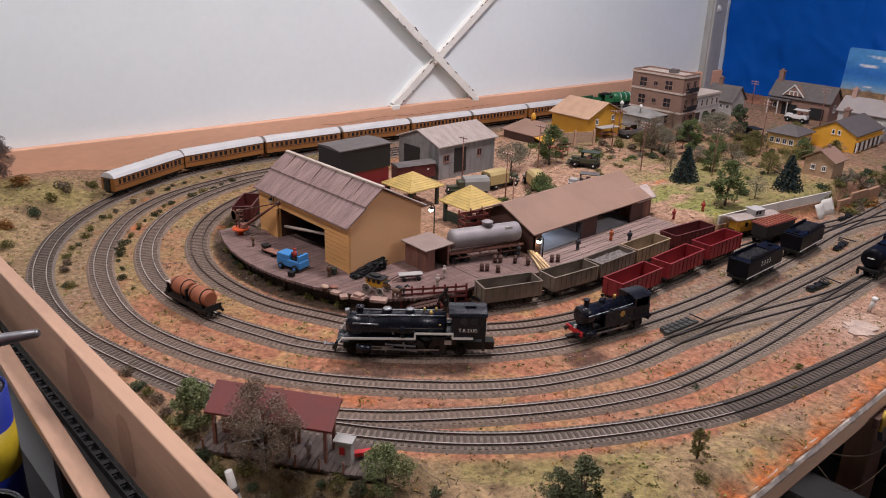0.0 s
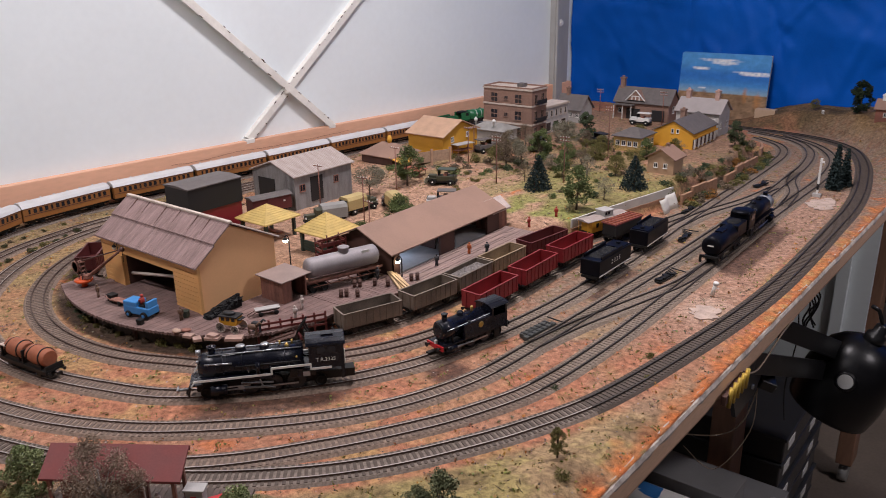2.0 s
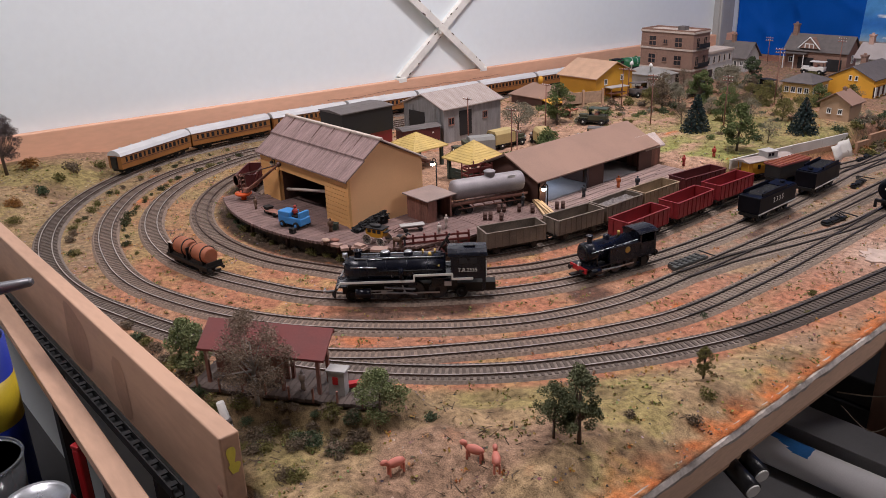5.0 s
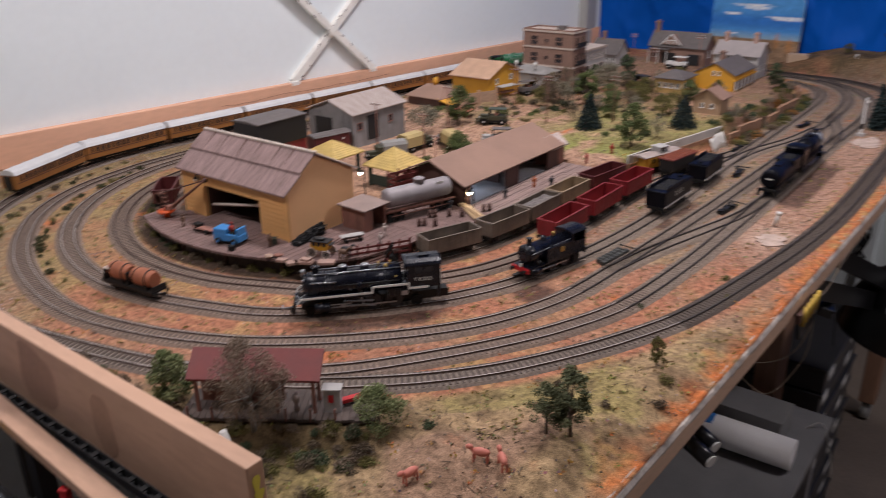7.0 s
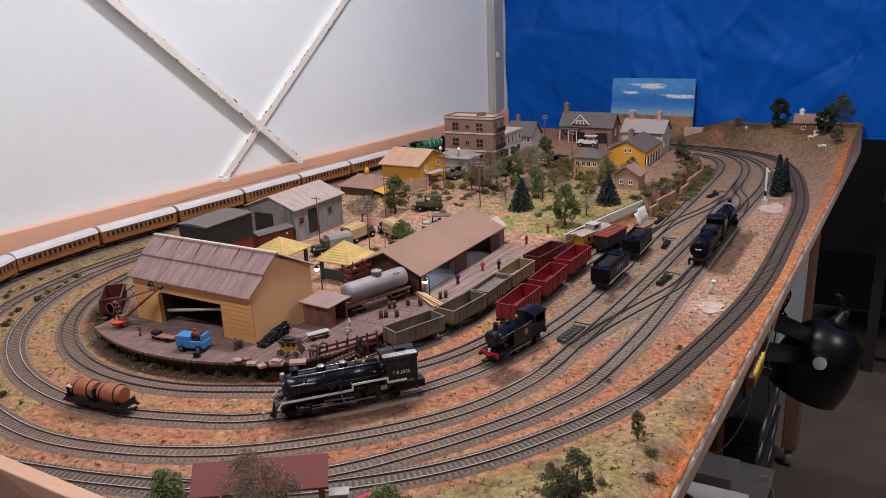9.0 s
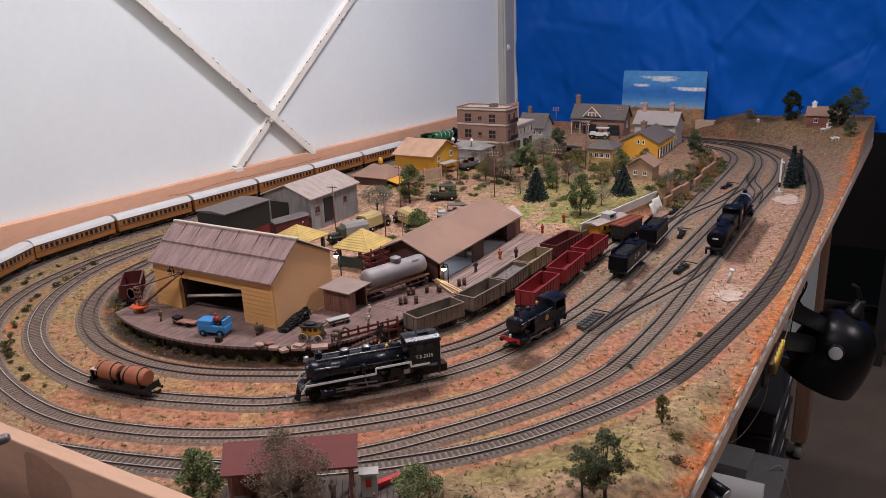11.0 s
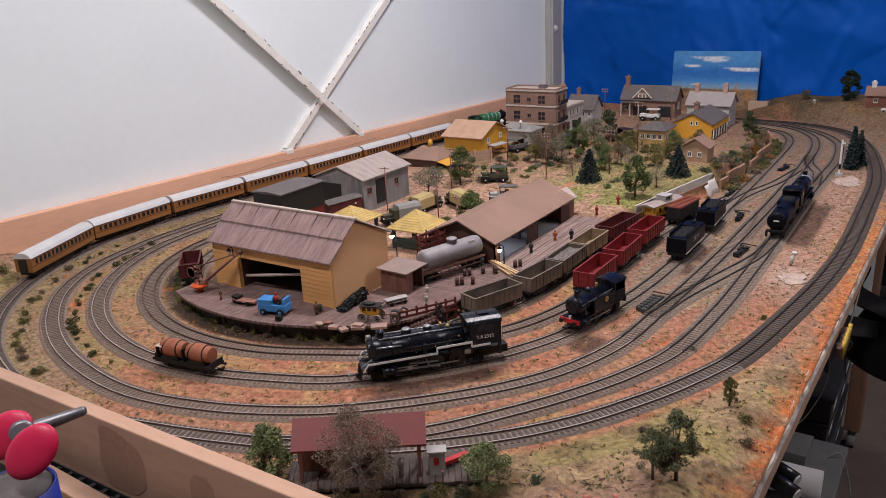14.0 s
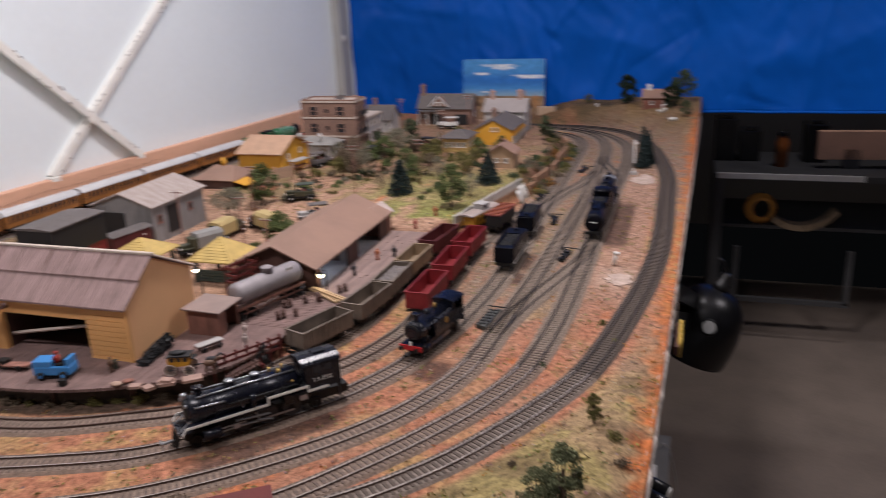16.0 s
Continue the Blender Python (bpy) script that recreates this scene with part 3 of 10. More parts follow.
def heights(xy, dist=None, ins=None):
    x, y = xy[:, 0], xy[:, 1]
    dist = near_dist(xy, ALLPTS) if dist is None else dist
    ins = inside(xy, LOOP) if ins is None else ins
    dl = near_dist(xy, LOOP)
    off = sstep(0.018, 0.05, dist)
    h = 0.0016 * fbm(xy, 30, 2.0) * off - 0.001
    left = np.interp(y, [0.85, 0.95, 1.1, 1.5, 2.4], [-0.92, -0.98, -1.02, -1.08, -1.02])
    town = sstep(0.82, 0.90, y) * sstep(0.0, 0.022, town_edge(y) - x) * sstep(left - 0.06, left, x) * sstep(2.40, 2.34, y)
    deck = np.maximum((x > -0.625) * (y < 0.93), (x > -0.652) * (y > 0.90) * (y < 1.232))
    town = town * (1 - np.maximum(deck, (x > -0.525) * (y < 1.25)))
    h = h + (0.0245 + 0.0155 * sstep(1.22, 1.42, y) + 0.0018 * fbm(xy, 9, 5.0, 2)) * town
    hill = (~ins) * sstep(0.025, 0.12, dl) * sstep(2.0, 2.38, y) * sstep(-0.62, -0.36, x)
    h = h + (0.066 + 0.010 * fbm(xy, 9, 8.0)) * hill
    bank = (~ins) * sstep(0.025, 0.12, dl) * sstep(-1.0, -1.2, x) * sstep(0.75, 0.5, y)
    h = h + 0.028 * bank
    front = (~ins) * sstep(0.03, 0.1, dl) * sstep(0.95, 0.7, y) * sstep(-0.5, -0.2, x)
    h = h + (0.012 + 0.009 * fbm(xy, 14, 4.0)) * front * sstep(-0.005, -0.055, x - edge_x(y))
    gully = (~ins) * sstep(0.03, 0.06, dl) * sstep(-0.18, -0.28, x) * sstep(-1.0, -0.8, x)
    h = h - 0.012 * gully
    ux, uy = 0.823, 0.568
    along = np.clip((x + 0.417) * ux + (y - 0.330) * uy, 0, 0.195)
    dh = np.hypot(x + 0.417 - along * ux, y - 0.330 - along * uy)
    halt_mound = sstep(0.050, 0.026, dh)
    h = h * (1 - halt_mound) + 0.013 * halt_mound
    return h, dict(town=town, halt=halt_mound, hill=hill, bank=bank, front=front, gully=gully, dist=dist, ins=ins, dl=dl)


def height_at(x, y):
    return float(heights(np.array([[x, y]]))[0][0])


def mix(a, b, t):
    return a * (1 - t[:, None]) + np.array(b)[None] * t[:, None]


def tinted(name, verts, faces, tint, material):
    me = bpy.data.meshes.new(name)
    me.from_pydata(verts, [], faces)
    at = me.color_attributes.new("tint", "FLOAT_COLOR", "POINT")
    rgba = np.ones((len(verts), 4), np.float32)
    rgba[:, :3] = tint
    at.data.foreach_set("color", rgba.ravel())
    me.materials.append(material)
    return me


def build_ground():
    gx, gy = np.linspace(0, 1, 330), np.linspace(TY0, TY1, 540)
    yy, uu = np.meshgrid(gy, gx, indexing="ij")
    xx = (plank_x(yy) + 0.012) * (1 - uu) + edge_x(yy) * uu
    xy = np.stack([xx.ravel(), yy.ravel()], 1)
    h, z = heights(xy)
    x, y = xy[:, 0], xy[:, 1]
    h = h + 0.0011 * fbm(xy, 95, 61.0, 2) * sstep(0.020, 0.032, z["dist"])
    n1, n2, n3 = fbm(xy, 14, 11.0), fbm(xy, 6, 21.0), fbm(xy, 85, 31.0, 2)
    col = np.tile(np.array([0.42, 0.18, 0.105]), (len(xy), 1))
    col = mix(col, (0.41, 0.245, 0.11), sstep(-0.15, 0.5, n1 + 0.35 * n3))
    col = mix(col, (0.39, 0.20, 0.125), sstep(0.0, 0.5, n2 + 0.5 * n1 + 0.3 * n3) * sstep(-0.9, -0.5, x) * sstep(1.45, 1.1, y) * 0.9)
    # grey stones between the outer lines at the curve's back, and in the far throat
    grey = np.maximum(sstep(-0.62, -0.9, x) * sstep(0.09, 0.05, z["dl"]), sstep(1.35, 1.6, y) * sstep(-0.36, -0.33, x))
    grey = np.maximum(grey, sstep(0.85, 1.1, y) * sstep(-1.13, -1.2, x))
    grey = np.maximum(grey, sstep(0.82, 1.05, y) * sstep(-0.36, -0.31, x) * sstep(-0.12, -0.15, x))
    col = mix(col, (0.25, 0.19, 0.14), np.clip(grey * (0.75 + 0.5 * n3), 0, 1))
    # strip between the outer and middle roads, bare pink-brown plaster
    strip = sstep(0.95, 1.1, y) * sstep(1.95, 1.8, y) * sstep(-0.145, -0.13, x) * sstep(-0.062, -0.078, x)
    col = mix(col, (0.40, 0.24, 0.17), np.clip(strip * (0.9 + 0.3 * n3), 0, 1))
    pale = sstep(0.075, 0.03, np.hypot((x + 0.103) * 1.3, y - 1.14) + 0.02 * n1)
    col = mix(col, (0.47, 0.32, 0.24), np.clip(pale * (0.8 + 0.4 * n3), 0, 1))
    # shadows beside the engines and tender, painted dark brown into the ground
    engine_shade = sstep(1.27, 1.31, y) * sstep(1.60, 1.55, y) * sstep(-0.175, -0.165, x) * sstep(-0.098, -0.108, x)
    engine_shade = np.maximum(engine_shade, sstep(1.13, 1.16, y) * sstep(1.24, 1.2, y) * sstep(-0.285, -0.27, x) * sstep(-0.235, -0.25, x))
    engine_shade = np.maximum(engine_shade, sstep(0.028, 0.02, np.abs((x + 0.405) * 0.77 - (y - 0.62) * 0.64 - 0.012)) * sstep(-0.47, -0.44, x) * sstep(-0.335, -0.36, x))
    for bx, by, br in ((-0.43, 0.572, 0.045), (-0.29, 0.775, 0.040), (-0.255, 1.10, 0.035)):
        engine_shade = np.maximum(engine_shade, sstep(br, br * 0.5, np.hypot(x - bx, y - by) + 0.012 * n1))
    col = mix(col, (0.09, 0.052, 0.040), np.clip(engine_shade * (0.85 + 0.4 * n3), 0, 0.95))
    left = sstep(-0.62, -0.95, x) * sstep(1.3, 1.0, y)
    col = mix(col, (0.33, 0.235, 0.115), np.clip(left * (0.65 + 0.5 * n1), 0, 0.9))
    # town
    col = mix(col, (0.37, 0.215, 0.135), z["town"] * 0.9)
    road = sstep(0.84, 0.98, y) * sstep(1.72, 1.40, y) * sstep(-1.04, -0.95, x) * sstep(-0.40, -0.45, x)
    col = mix(col, (0.46, 0.285, 0.195), np.clip(road * (0.75 + 0.4 * n1 + 0.3 * n3), 0, 1))
    lawn = sstep(1.30, 1.36, y + 0.1 * n1) * sstep(1.69, 1.60, y) * sstep(-0.66, -0.60, x) * sstep(0.0, 0.02, town_edge(y) - x)
    col = mix(col, (0.255, 0.26, 0.080), np.clip(lawn * (0.85 + 0.7 * n1), 0, 1))
    scrub = z["town"] * sstep(1.30, 1.42, y) * sstep(2.05, 1.9, y) * sstep(-0.12, 0.22, n1 + 0.3 * n3)
    col = mix(col, (0.27, 0.205, 0.095), scrub * 0.75)
    col = mix(col, (0.21, 0.14, 0.10), z["town"] * sstep(1.8, 1.9, y) * 0.45)
    # earth under the platform's edge, darkened to paint in the deck's shade
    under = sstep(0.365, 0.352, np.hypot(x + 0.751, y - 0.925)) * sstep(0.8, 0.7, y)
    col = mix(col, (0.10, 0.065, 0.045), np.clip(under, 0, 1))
    # hill and banks: dry grass
    col = mix(col, (0.235, 0.145, 0.065), np.clip(z["hill"] * (0.85 + 0.3 * n1), 0, 1))
    col = mix(col, (0.30, 0.24, 0.13), np.clip(z["bank"] * 0.8, 0, 1))
    outside = (~z["ins"]) * sstep(0.022, 0.04, z["dl"]) * sstep(1.0, 0.8, y)
    col = mix(col, (0.37, 0.255, 0.14), outside)
    col = mix(col, (0.34, 0.215, 0.14), outside * sstep(0.1, 0.4, n2 + 0.4 * n1))
    col = mix(col, (0.32, 0.25, 0.105), outside * sstep(0.15, 0.45, -n2 + 0.3 * n3))
    # the sunken gully gets a much darker brown than its banks
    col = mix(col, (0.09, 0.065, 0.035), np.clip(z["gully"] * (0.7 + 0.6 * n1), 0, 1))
    rim = edge_x(y) - x
    n4 = fbm(xy, 34, 91.0, 3)
    orange = sstep(0.030 + 0.030 * n1 + 0.014 * n4, 0.006, rim) * sstep(0.40, 0.55, y) * sstep(2.5, 2.2, y)
    col = mix(col, (0.50, 0.155, 0.050), np.clip(orange * (0.80 + 0.8 * n4 + 0.5 * n3), 0, 1))
    straw = sstep(0.075, 0.03, rim) * sstep(0.9, 1.2, y) * sstep(1.9, 1.6, y) * sstep(0.05, 0.4, n4 + 0.3 * n3)
    col = mix(col, (0.40, 0.30, 0.13), np.clip(straw * 0.6, 0, 1))
    speck = sstep(0.25, 0.6, fbm(xy, 75, 51.0, 2)) * sstep(0.018, 0.03, z["dist"])
    col = mix(col, (0.14, 0.09, 0.055), speck * 0.35)
    debris = outside * sstep(0.12, 0.42, fbm(xy, 17, 71.0, 3))
    col = mix(col, (0.13, 0.08, 0.05), debris * 0.5)
    col = mix(col, (0.18, 0.125, 0.065), z["halt"] * 0.8)
    col = np.clip(col * 0.90 * (1 + 0.26 * n3[:, None]), 0.01, 0.9)
    nx, ny = 330, 540
    idx = np.arange(nx * ny).reshape(ny, nx)
    faces = np.stack([idx[:-1, :-1], idx[:-1, 1:], idx[1:, 1:], idx[1:, :-1]], -1).reshape(-1, 4)
    verts = np.column_stack([xy, h])
    ring = np.concatenate([idx[0, :], idx[1:, -1], idx[-1, -2::-1], idx[-2:0:-1, 0]])
    low = verts[ring].copy()
    low[:, 2] = -0.0125
    k0 = len(verts)
    verts = np.vstack([verts, low])
    col = np.vstack([col, np.tile((0.5, 0.42, 0.36), (len(ring), 1))])
    m = len(ring)
    skirt = [(int(ring[(i + 1) % m]), int(ring[i]), k0 + i, k0 + (i + 1) % m) for i in range(m)]
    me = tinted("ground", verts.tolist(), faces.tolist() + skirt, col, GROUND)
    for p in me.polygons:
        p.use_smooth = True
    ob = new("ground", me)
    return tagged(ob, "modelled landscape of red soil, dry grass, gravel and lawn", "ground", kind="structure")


ground = build_ground()
# ---- buildings ----
OCHRE = M("ochre_board", (0.72, 0.385, 0.14), 0.65, var=0.18, scale=25, bump=0.2, stretch=(0.3, 1, 2))
CREAM = M("cream_card", (0.86, 0.50, 0.25), 0.7, var=0.08, scale=12, bump=0.05)
RUSTROOF = M("weathered_corrugated_roof", (0.34, 0.232, 0.218), 0.75, var=0.45, scale=70, bump=0.35, second=(0.15, 0.095, 0.085), stretch=(2.5, 0.35, 0.5))
GREYIRON = M("grey_corrugated_iron", (0.30, 0.295, 0.295), 0.6, var=0.5, scale=60, stretch=(2, 2, 0.3), second=(0.15, 0.145, 0.145))
PALEIRON = M("pale_rusty_iron", (0.40, 0.34, 0.31), 0.65, scale=60, stretch=(0.5, 2, 1), second=(0.26, 0.20, 0.175))
BROWNROOF = M("brown_card_roof", (0.27, 0.165, 0.12), 0.75, var=0.22, scale=20, bump=0.08)
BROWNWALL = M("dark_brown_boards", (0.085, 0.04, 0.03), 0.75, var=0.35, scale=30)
DECK = M("weathered_deck_planks", (0.190, 0.120, 0.106), 0.8, var=0.4, scale=60)
BLACKP = M("matt_black", (0.012, 0.012, 0.013), 0.6, var=0.4, scale=40)
MAROON = M("maroon_paint", (0.14, 0.028, 0.025), 0.5, var=0.3, scale=30)
YELLOWR = M("yellow_slat_roof", (0.56, 0.40, 0.13), 0.7, var=0.25, scale=60)
BRICK = M("brown_brickwork", (0.235, 0.14, 0.105), 0.8, var=0.25, scale=250, bump=0.3)
STONE = M("pale_stone_trim", (0.50, 0.42, 0.36), 0.75, var=0.2, scale=80)
GLASSD = M("dark_window", (0.02, 0.022, 0.028), 0.12, var=0.3, scale=40, bump=0)
WHITEP = M("white_paint", (0.68, 0.67, 0.64), 0.55, var=0.12, scale=40)
SLATE = M("slate_roof", (0.115, 0.10, 0.095), 0.75, var=0.3, scale=80, bump=0.4)
STUCCO = M("grey_white_render", (0.40, 0.385, 0.37), 0.75, var=0.2, scale=60)
ORANGEP = M("orange_yellow_paint", (0.62, 0.31, 0.03), 0.6, var=0.12, scale=40)
GREENDK = M("dark_green_boards", (0.045, 0.06, 0.045), 0.7, var=0.3, scale=50)
TANROOF = M("tan_shingle_roof", (0.46, 0.29, 0.19), 0.75, var=0.2, scale=50)
REDROOF = M("dark_red_roof", (0.165, 0.030, 0.026), 0.65, var=0.25, scale=40)
WOODH = M("rough_brown_planks", (0.25, 0.115, 0.085), 0.8, var=0.7, scale=40, stretch=(3, 3, 0.4), bump=0.4)


def window(parent, face, u, z, w, h, dims, frame_mat, bars=1, pane=None):
    """A window on a face of a block of half sizes dims; u runs along the face."""
    hx, hy = dims
    bm, pm = B(), B()
    t = 0.0012
    def put(b, cu, cz, su, sz, depth):
        if face in ("-y", "+y"):
            s = -1 if face == "-y" else 1
            box(b, (cu, s * (hy + depth / 2), cz), (su, depth, sz))
        else:
            s = -1 if face == "-x" else 1
            box(b, (s * (hx + depth / 2), cu, cz), (depth, su, sz))
    def at(cu, cz, d):
        s = -1 if face[0] == "-" else 1
        return (cu, s * (hy + d), cz) if face[1] == "y" else (s * (hx + d), cu, cz)
    ring = []
    for d in (0.0, 0.0013):
        for a, b in ((w / 2 - t * 0.4, h / 2 - t * 0.4), (w / 2 + t * 0.6, h / 2 + t * 0.6)):
            ring.append([bm.verts.new(at(u + su * a, z + sz * b, d)) for su, sz in ((-1, -1), (1, -1), (1, 1), (-1, 1))])
    for k in range(4):
        j = (k + 1) % 4
        for p, q in ((0, 1), (2, 3), (0, 2), (1, 3)):
            bm.faces.new((ring[p][k], ring[p][j], ring[q][j], ring[q][k]))
    win = part("window", bm, frame_mat, parent)
    sm = B()
    put(sm, u, z - h / 2 - t * 0.7, w + 2.4 * t, t * 0.8, 0.002)
    part("sill", sm, frame_mat, win)
    for k in range(bars):
        sm = B()
        put(sm, u - w / 2 + w * (k + 1) / (bars + 1), z, t * 0.6, h - t, 0.0011)
        part("glazing_bar", sm, frame_mat, win)
    put(pm, u, z, w, h, 0.0005)
    part("pane", pm, pane or GLASSD, win)
    return win


def gable_house(name, x0, x1, y0, y1, z0, eave, ridge, axis, wall, roof, label, over=0.005, thick=0.002, windows=(), frame_mat=None, chimneys=(), corrug=0, category="house", group="", base=TERRACE):
    """A gabled model building; axis: the ridge's direction."""
    cx, cy = (x0 + x1) / 2, (y0 + y1) / 2
    hx, hy = (x1 - x0) / 2, (y1 - y0) / 2
    e, r = eave - z0, ridge - z0
    ob = thing(name, base @ pose(cx, cy, z0), label, category, group)
    half, length = (hx, hy) if axis == "y" else (hy, hx)
    bm = prism(B(), [(-half, -0.012), (half, -0.012), (half, e), (0, r), (-half, e)], -length, length)
    if axis == "x":
        bmesh.ops.rotate(bm, verts=bm.verts[:], matrix=Matrix.Rotation(radians(90), 3, "Z"))
    part("wall", bm, wall, ob)
    slope = (r - e) / half
    for s in (-1, 1):
        bm = B()
        low = (s * (half + over), e - slope * over + 0.0006)
        prof = [(0, r + 0.0006), low, (low[0], low[1] + thick), (0, r + thick + 0.0006)]
        prism(bm, prof, -length - over, length + over)
        if corrug:
            n = int((length + over) * 4 / corrug)
            wave = [(bm.verts.new((0, yk, r + thick + 0.0007 + 0.0011 * (k % 2))), bm.verts.new((low[0], yk, low[1] + thick + 0.0001 + 0.0011 * (k % 2)))) for k, yk in enumerate(np.linspace(-length - over, length + over, n + 1))]
            for a, b in zip(wave, wave[1:]):
                bm.faces.new((a[0], a[1], b[1], b[0]))
        if axis == "x":
            bmesh.ops.rotate(bm, verts=bm.verts[:], matrix=Matrix.Rotation(radians(90), 3, "Z"))
        part("roof", bm, roof, ob)
    for f, u, z, w, h, *bars in windows:
        window(ob, f, u, z, w, h, (hx, hy), frame_mat or WHITEP, bars[0] if bars else 1)
    for x, y, w, top, mat in chimneys:
        bm = box(B(), (x, y, (r * 0.5 + top - z0) / 2), (w, w, top - z0 - r * 0.5))
        box(bm, (x, y, top - z0), (w * 1.25, w * 1.25, w * 0.3))
        rod(bm, (x, y, top - z0), (x, y, top - z0 + w * 0.5), w * 0.3, seg=8)
        part("chimney", bm, mat, ob)
    return ob


def hip_house(name, x0, x1, y0, y1, z0, eave, ridge, wall, roof, label, over=0.006, ridge_len=0.0, windows=(), frame_mat=None, category="house", group=""):
    cx, cy = (x0 + x1) / 2, (y0 + y1) / 2
    hx, hy = (x1 - x0) / 2, (y1 - y0) / 2
    e, r = eave - z0, ridge - z0
    ob = thing(name, TERRACE @ pose(cx, cy, z0), label, category, group)
    part("wall", box(B(), (0, 0, (e - 0.012) / 2), (2 * hx, 2 * hy, e + 0.012)), wall, ob)
    bm = B()
    a = [bm.verts.new((sx * (hx + over), sy * (hy + over), e)) for sx, sy in ((-1, -1), (1, -1), (1, 1), (-1, 1))]
    low = [bm.verts.new((v.co.x, v.co.y, e - 0.0018)) for v in a]
    p, q = bm.verts.new((-ridge_len / 2, 0, r)), bm.verts.new((ridge_len / 2 + 1e-5, 0, r))
    for f in ((a[0], a[1], q, p), (a[1], a[2], q), (a[2], a[3], p, q), (a[3], a[0], p), low[::-1]):
        bm.faces.new(f)
    for k in range(4):
        bm.faces.new((low[k], low[(k + 1) % 4], a[(k + 1) % 4], a[k]))
    part("roof", bm, roof, ob)
    for f, u, z, w, h, *bars in windows:
        window(ob, f, u, z, w, h, (hx, hy), frame_mat or WHITEP, bars[0] if bars else 1)
    return ob


PZ = 0.025  # platform deck


def engine_shed():
    """The big cream shed: open front bay, corrugated roof, white ridge board."""
    x0, x1, y0, y1, z0 = -0.853, -0.613, 0.657, 0.790, PZ
    e, r, yr = 0.101, 0.143, 0.714
    ob = thing("engine_shed", pose(-0.014, 0.012, -0.005), "large cream goods shed with an open front and rusty iron roof", "shed")
    t = 0.004
    part("front_wall", box(B(), ((x0 - 0.797) / 2, y0 + t / 2, (z0 + e) / 2), (-0.797 - x0, t, e - z0)), OCHRE, ob)
    part("lintel", box(B(), ((-0.797 - 0.671) / 2, y0 + t / 2, (0.079 + e) / 2), (0.126, t, e - 0.079)), OCHRE, ob)
    # back, sides and floor of the bay are coloured dark for the shade inside
    part("back_wall", box(B(), ((x0 + x1) / 2, y1 - t / 2, (z0 + 0.106) / 2), (x1 - x0 - 2 * t, t, 0.106 - z0)), BROWNWALL, ob, "back wall in dark boards that carry the bay's shade")
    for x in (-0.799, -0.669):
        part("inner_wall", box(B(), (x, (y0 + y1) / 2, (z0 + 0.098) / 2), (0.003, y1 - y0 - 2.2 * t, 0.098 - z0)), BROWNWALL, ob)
    front = part("front_wall", box(B(), ((-0.671 + x1) / 2, y0 + t / 2, (z0 + e) / 2), (x1 + 0.671, t, e - z0)), OCHRE, ob, "ochre boarded front wall")
    for k in range(11):
        z = z0 + 0.006 + k * 0.0066
        for a, b in ((x0, -0.797), (-0.671, x1 + 0.0)):
            part("board", box(B(), ((a + b) / 2, y0 - 0.0003, z), (b - a, 0.0010, 0.0056)), OCHRE, front)
    for x, s in ((x0, 1), (x1, -1)):
        bm = B()
        prof = [(y0, z0), (y1, z0), (y1, 0.106), (yr, r), (y0, e)]
        a = [bm.verts.new((x, y, z)) for y, z in prof]
        b = [bm.verts.new((x + s * t, y, z)) for y, z in prof]
        bm.faces.new(a)
        bm.faces.new(b[::-1])
        for k in range(5):
            bm.faces.new((a[k], a[(k + 1) % 5], b[(k + 1) % 5], b[k]))
        part("gable_wall", bm, CREAM, ob, "smooth cream gable wall")
    part("corner_post", box(B(), (x1 + 0.0006, y0 - 0.0006, (z0 + e) / 2), (0.004, 0.004, e - z0)), OCHRE, ob)
    bm = B()
    rod(bm, (-0.796, y0 + 0.010, 0.046), (-0.674, y0 + 0.010, 0.068), 0.0024, seg=6)
    part("tie_beam", bm, STONE, ob, "pale whitewashed slanting beam")
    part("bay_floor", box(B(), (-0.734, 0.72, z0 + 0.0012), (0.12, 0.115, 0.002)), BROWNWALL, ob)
    part("door_leaf", box(B(), (-0.812, y0 - 0.0025, 0.052), (0.030, 0.002, 0.05)), OCHRE, ob)
    def roof_panel(ya, za, yb, zb):
        bm = B()
        xa, xb = x0 - 0.006, x1 + 0.005
        pts = [(ya, za), (yb, zb)]
        n = 96
        rows = []
        for (y, z) in pts:
            rows.append([bm.verts.new((xa + (xb - xa) * k / n, y, z + (0.0011 if k % 2 else 0.0))) for k in range(n + 1)])
        under = [[bm.verts.new((v.co.x, v.co.y, v.co.z - 0.0022)) for v in row] for row in rows]
        for k in range(n):
            bm.faces.new((rows[0][k], rows[0][k + 1], rows[1][k + 1], rows[1][k]))
            bm.faces.new((under[0][k + 1], under[0][k], under[1][k], under[1][k + 1]))
            bm.faces.new((rows[0][k], under[0][k], under[0][k + 1], rows[0][k + 1]))
            bm.faces.new((rows[1][k + 1], under[1][k + 1], under[1][k], rows[1][k]))
        for k in (0, n):
            bm.faces.new((rows[0][k], rows[1][k], under[1][k], under[0][k]))
        return bm
    ym, zm = yr - (yr - y0) * 0.52, r - (r - e) * 0.52
    part("roof_sheet", roof_panel(yr, r + 0.004, ym - 0.002, zm + 0.0032), RUSTROOF, ob, "upper course of rusted corrugated sheets")
    part("roof_sheet", roof_panel(ym, zm + 0.0018, y0 - 0.007, e - 0.0022), RUSTROOF, ob, "lower course of rusted corrugated sheets")
    part("roof_sheet", roof_panel(yr, r + 0.004, y1 + 0.006, 0.105), RUSTROOF, ob)
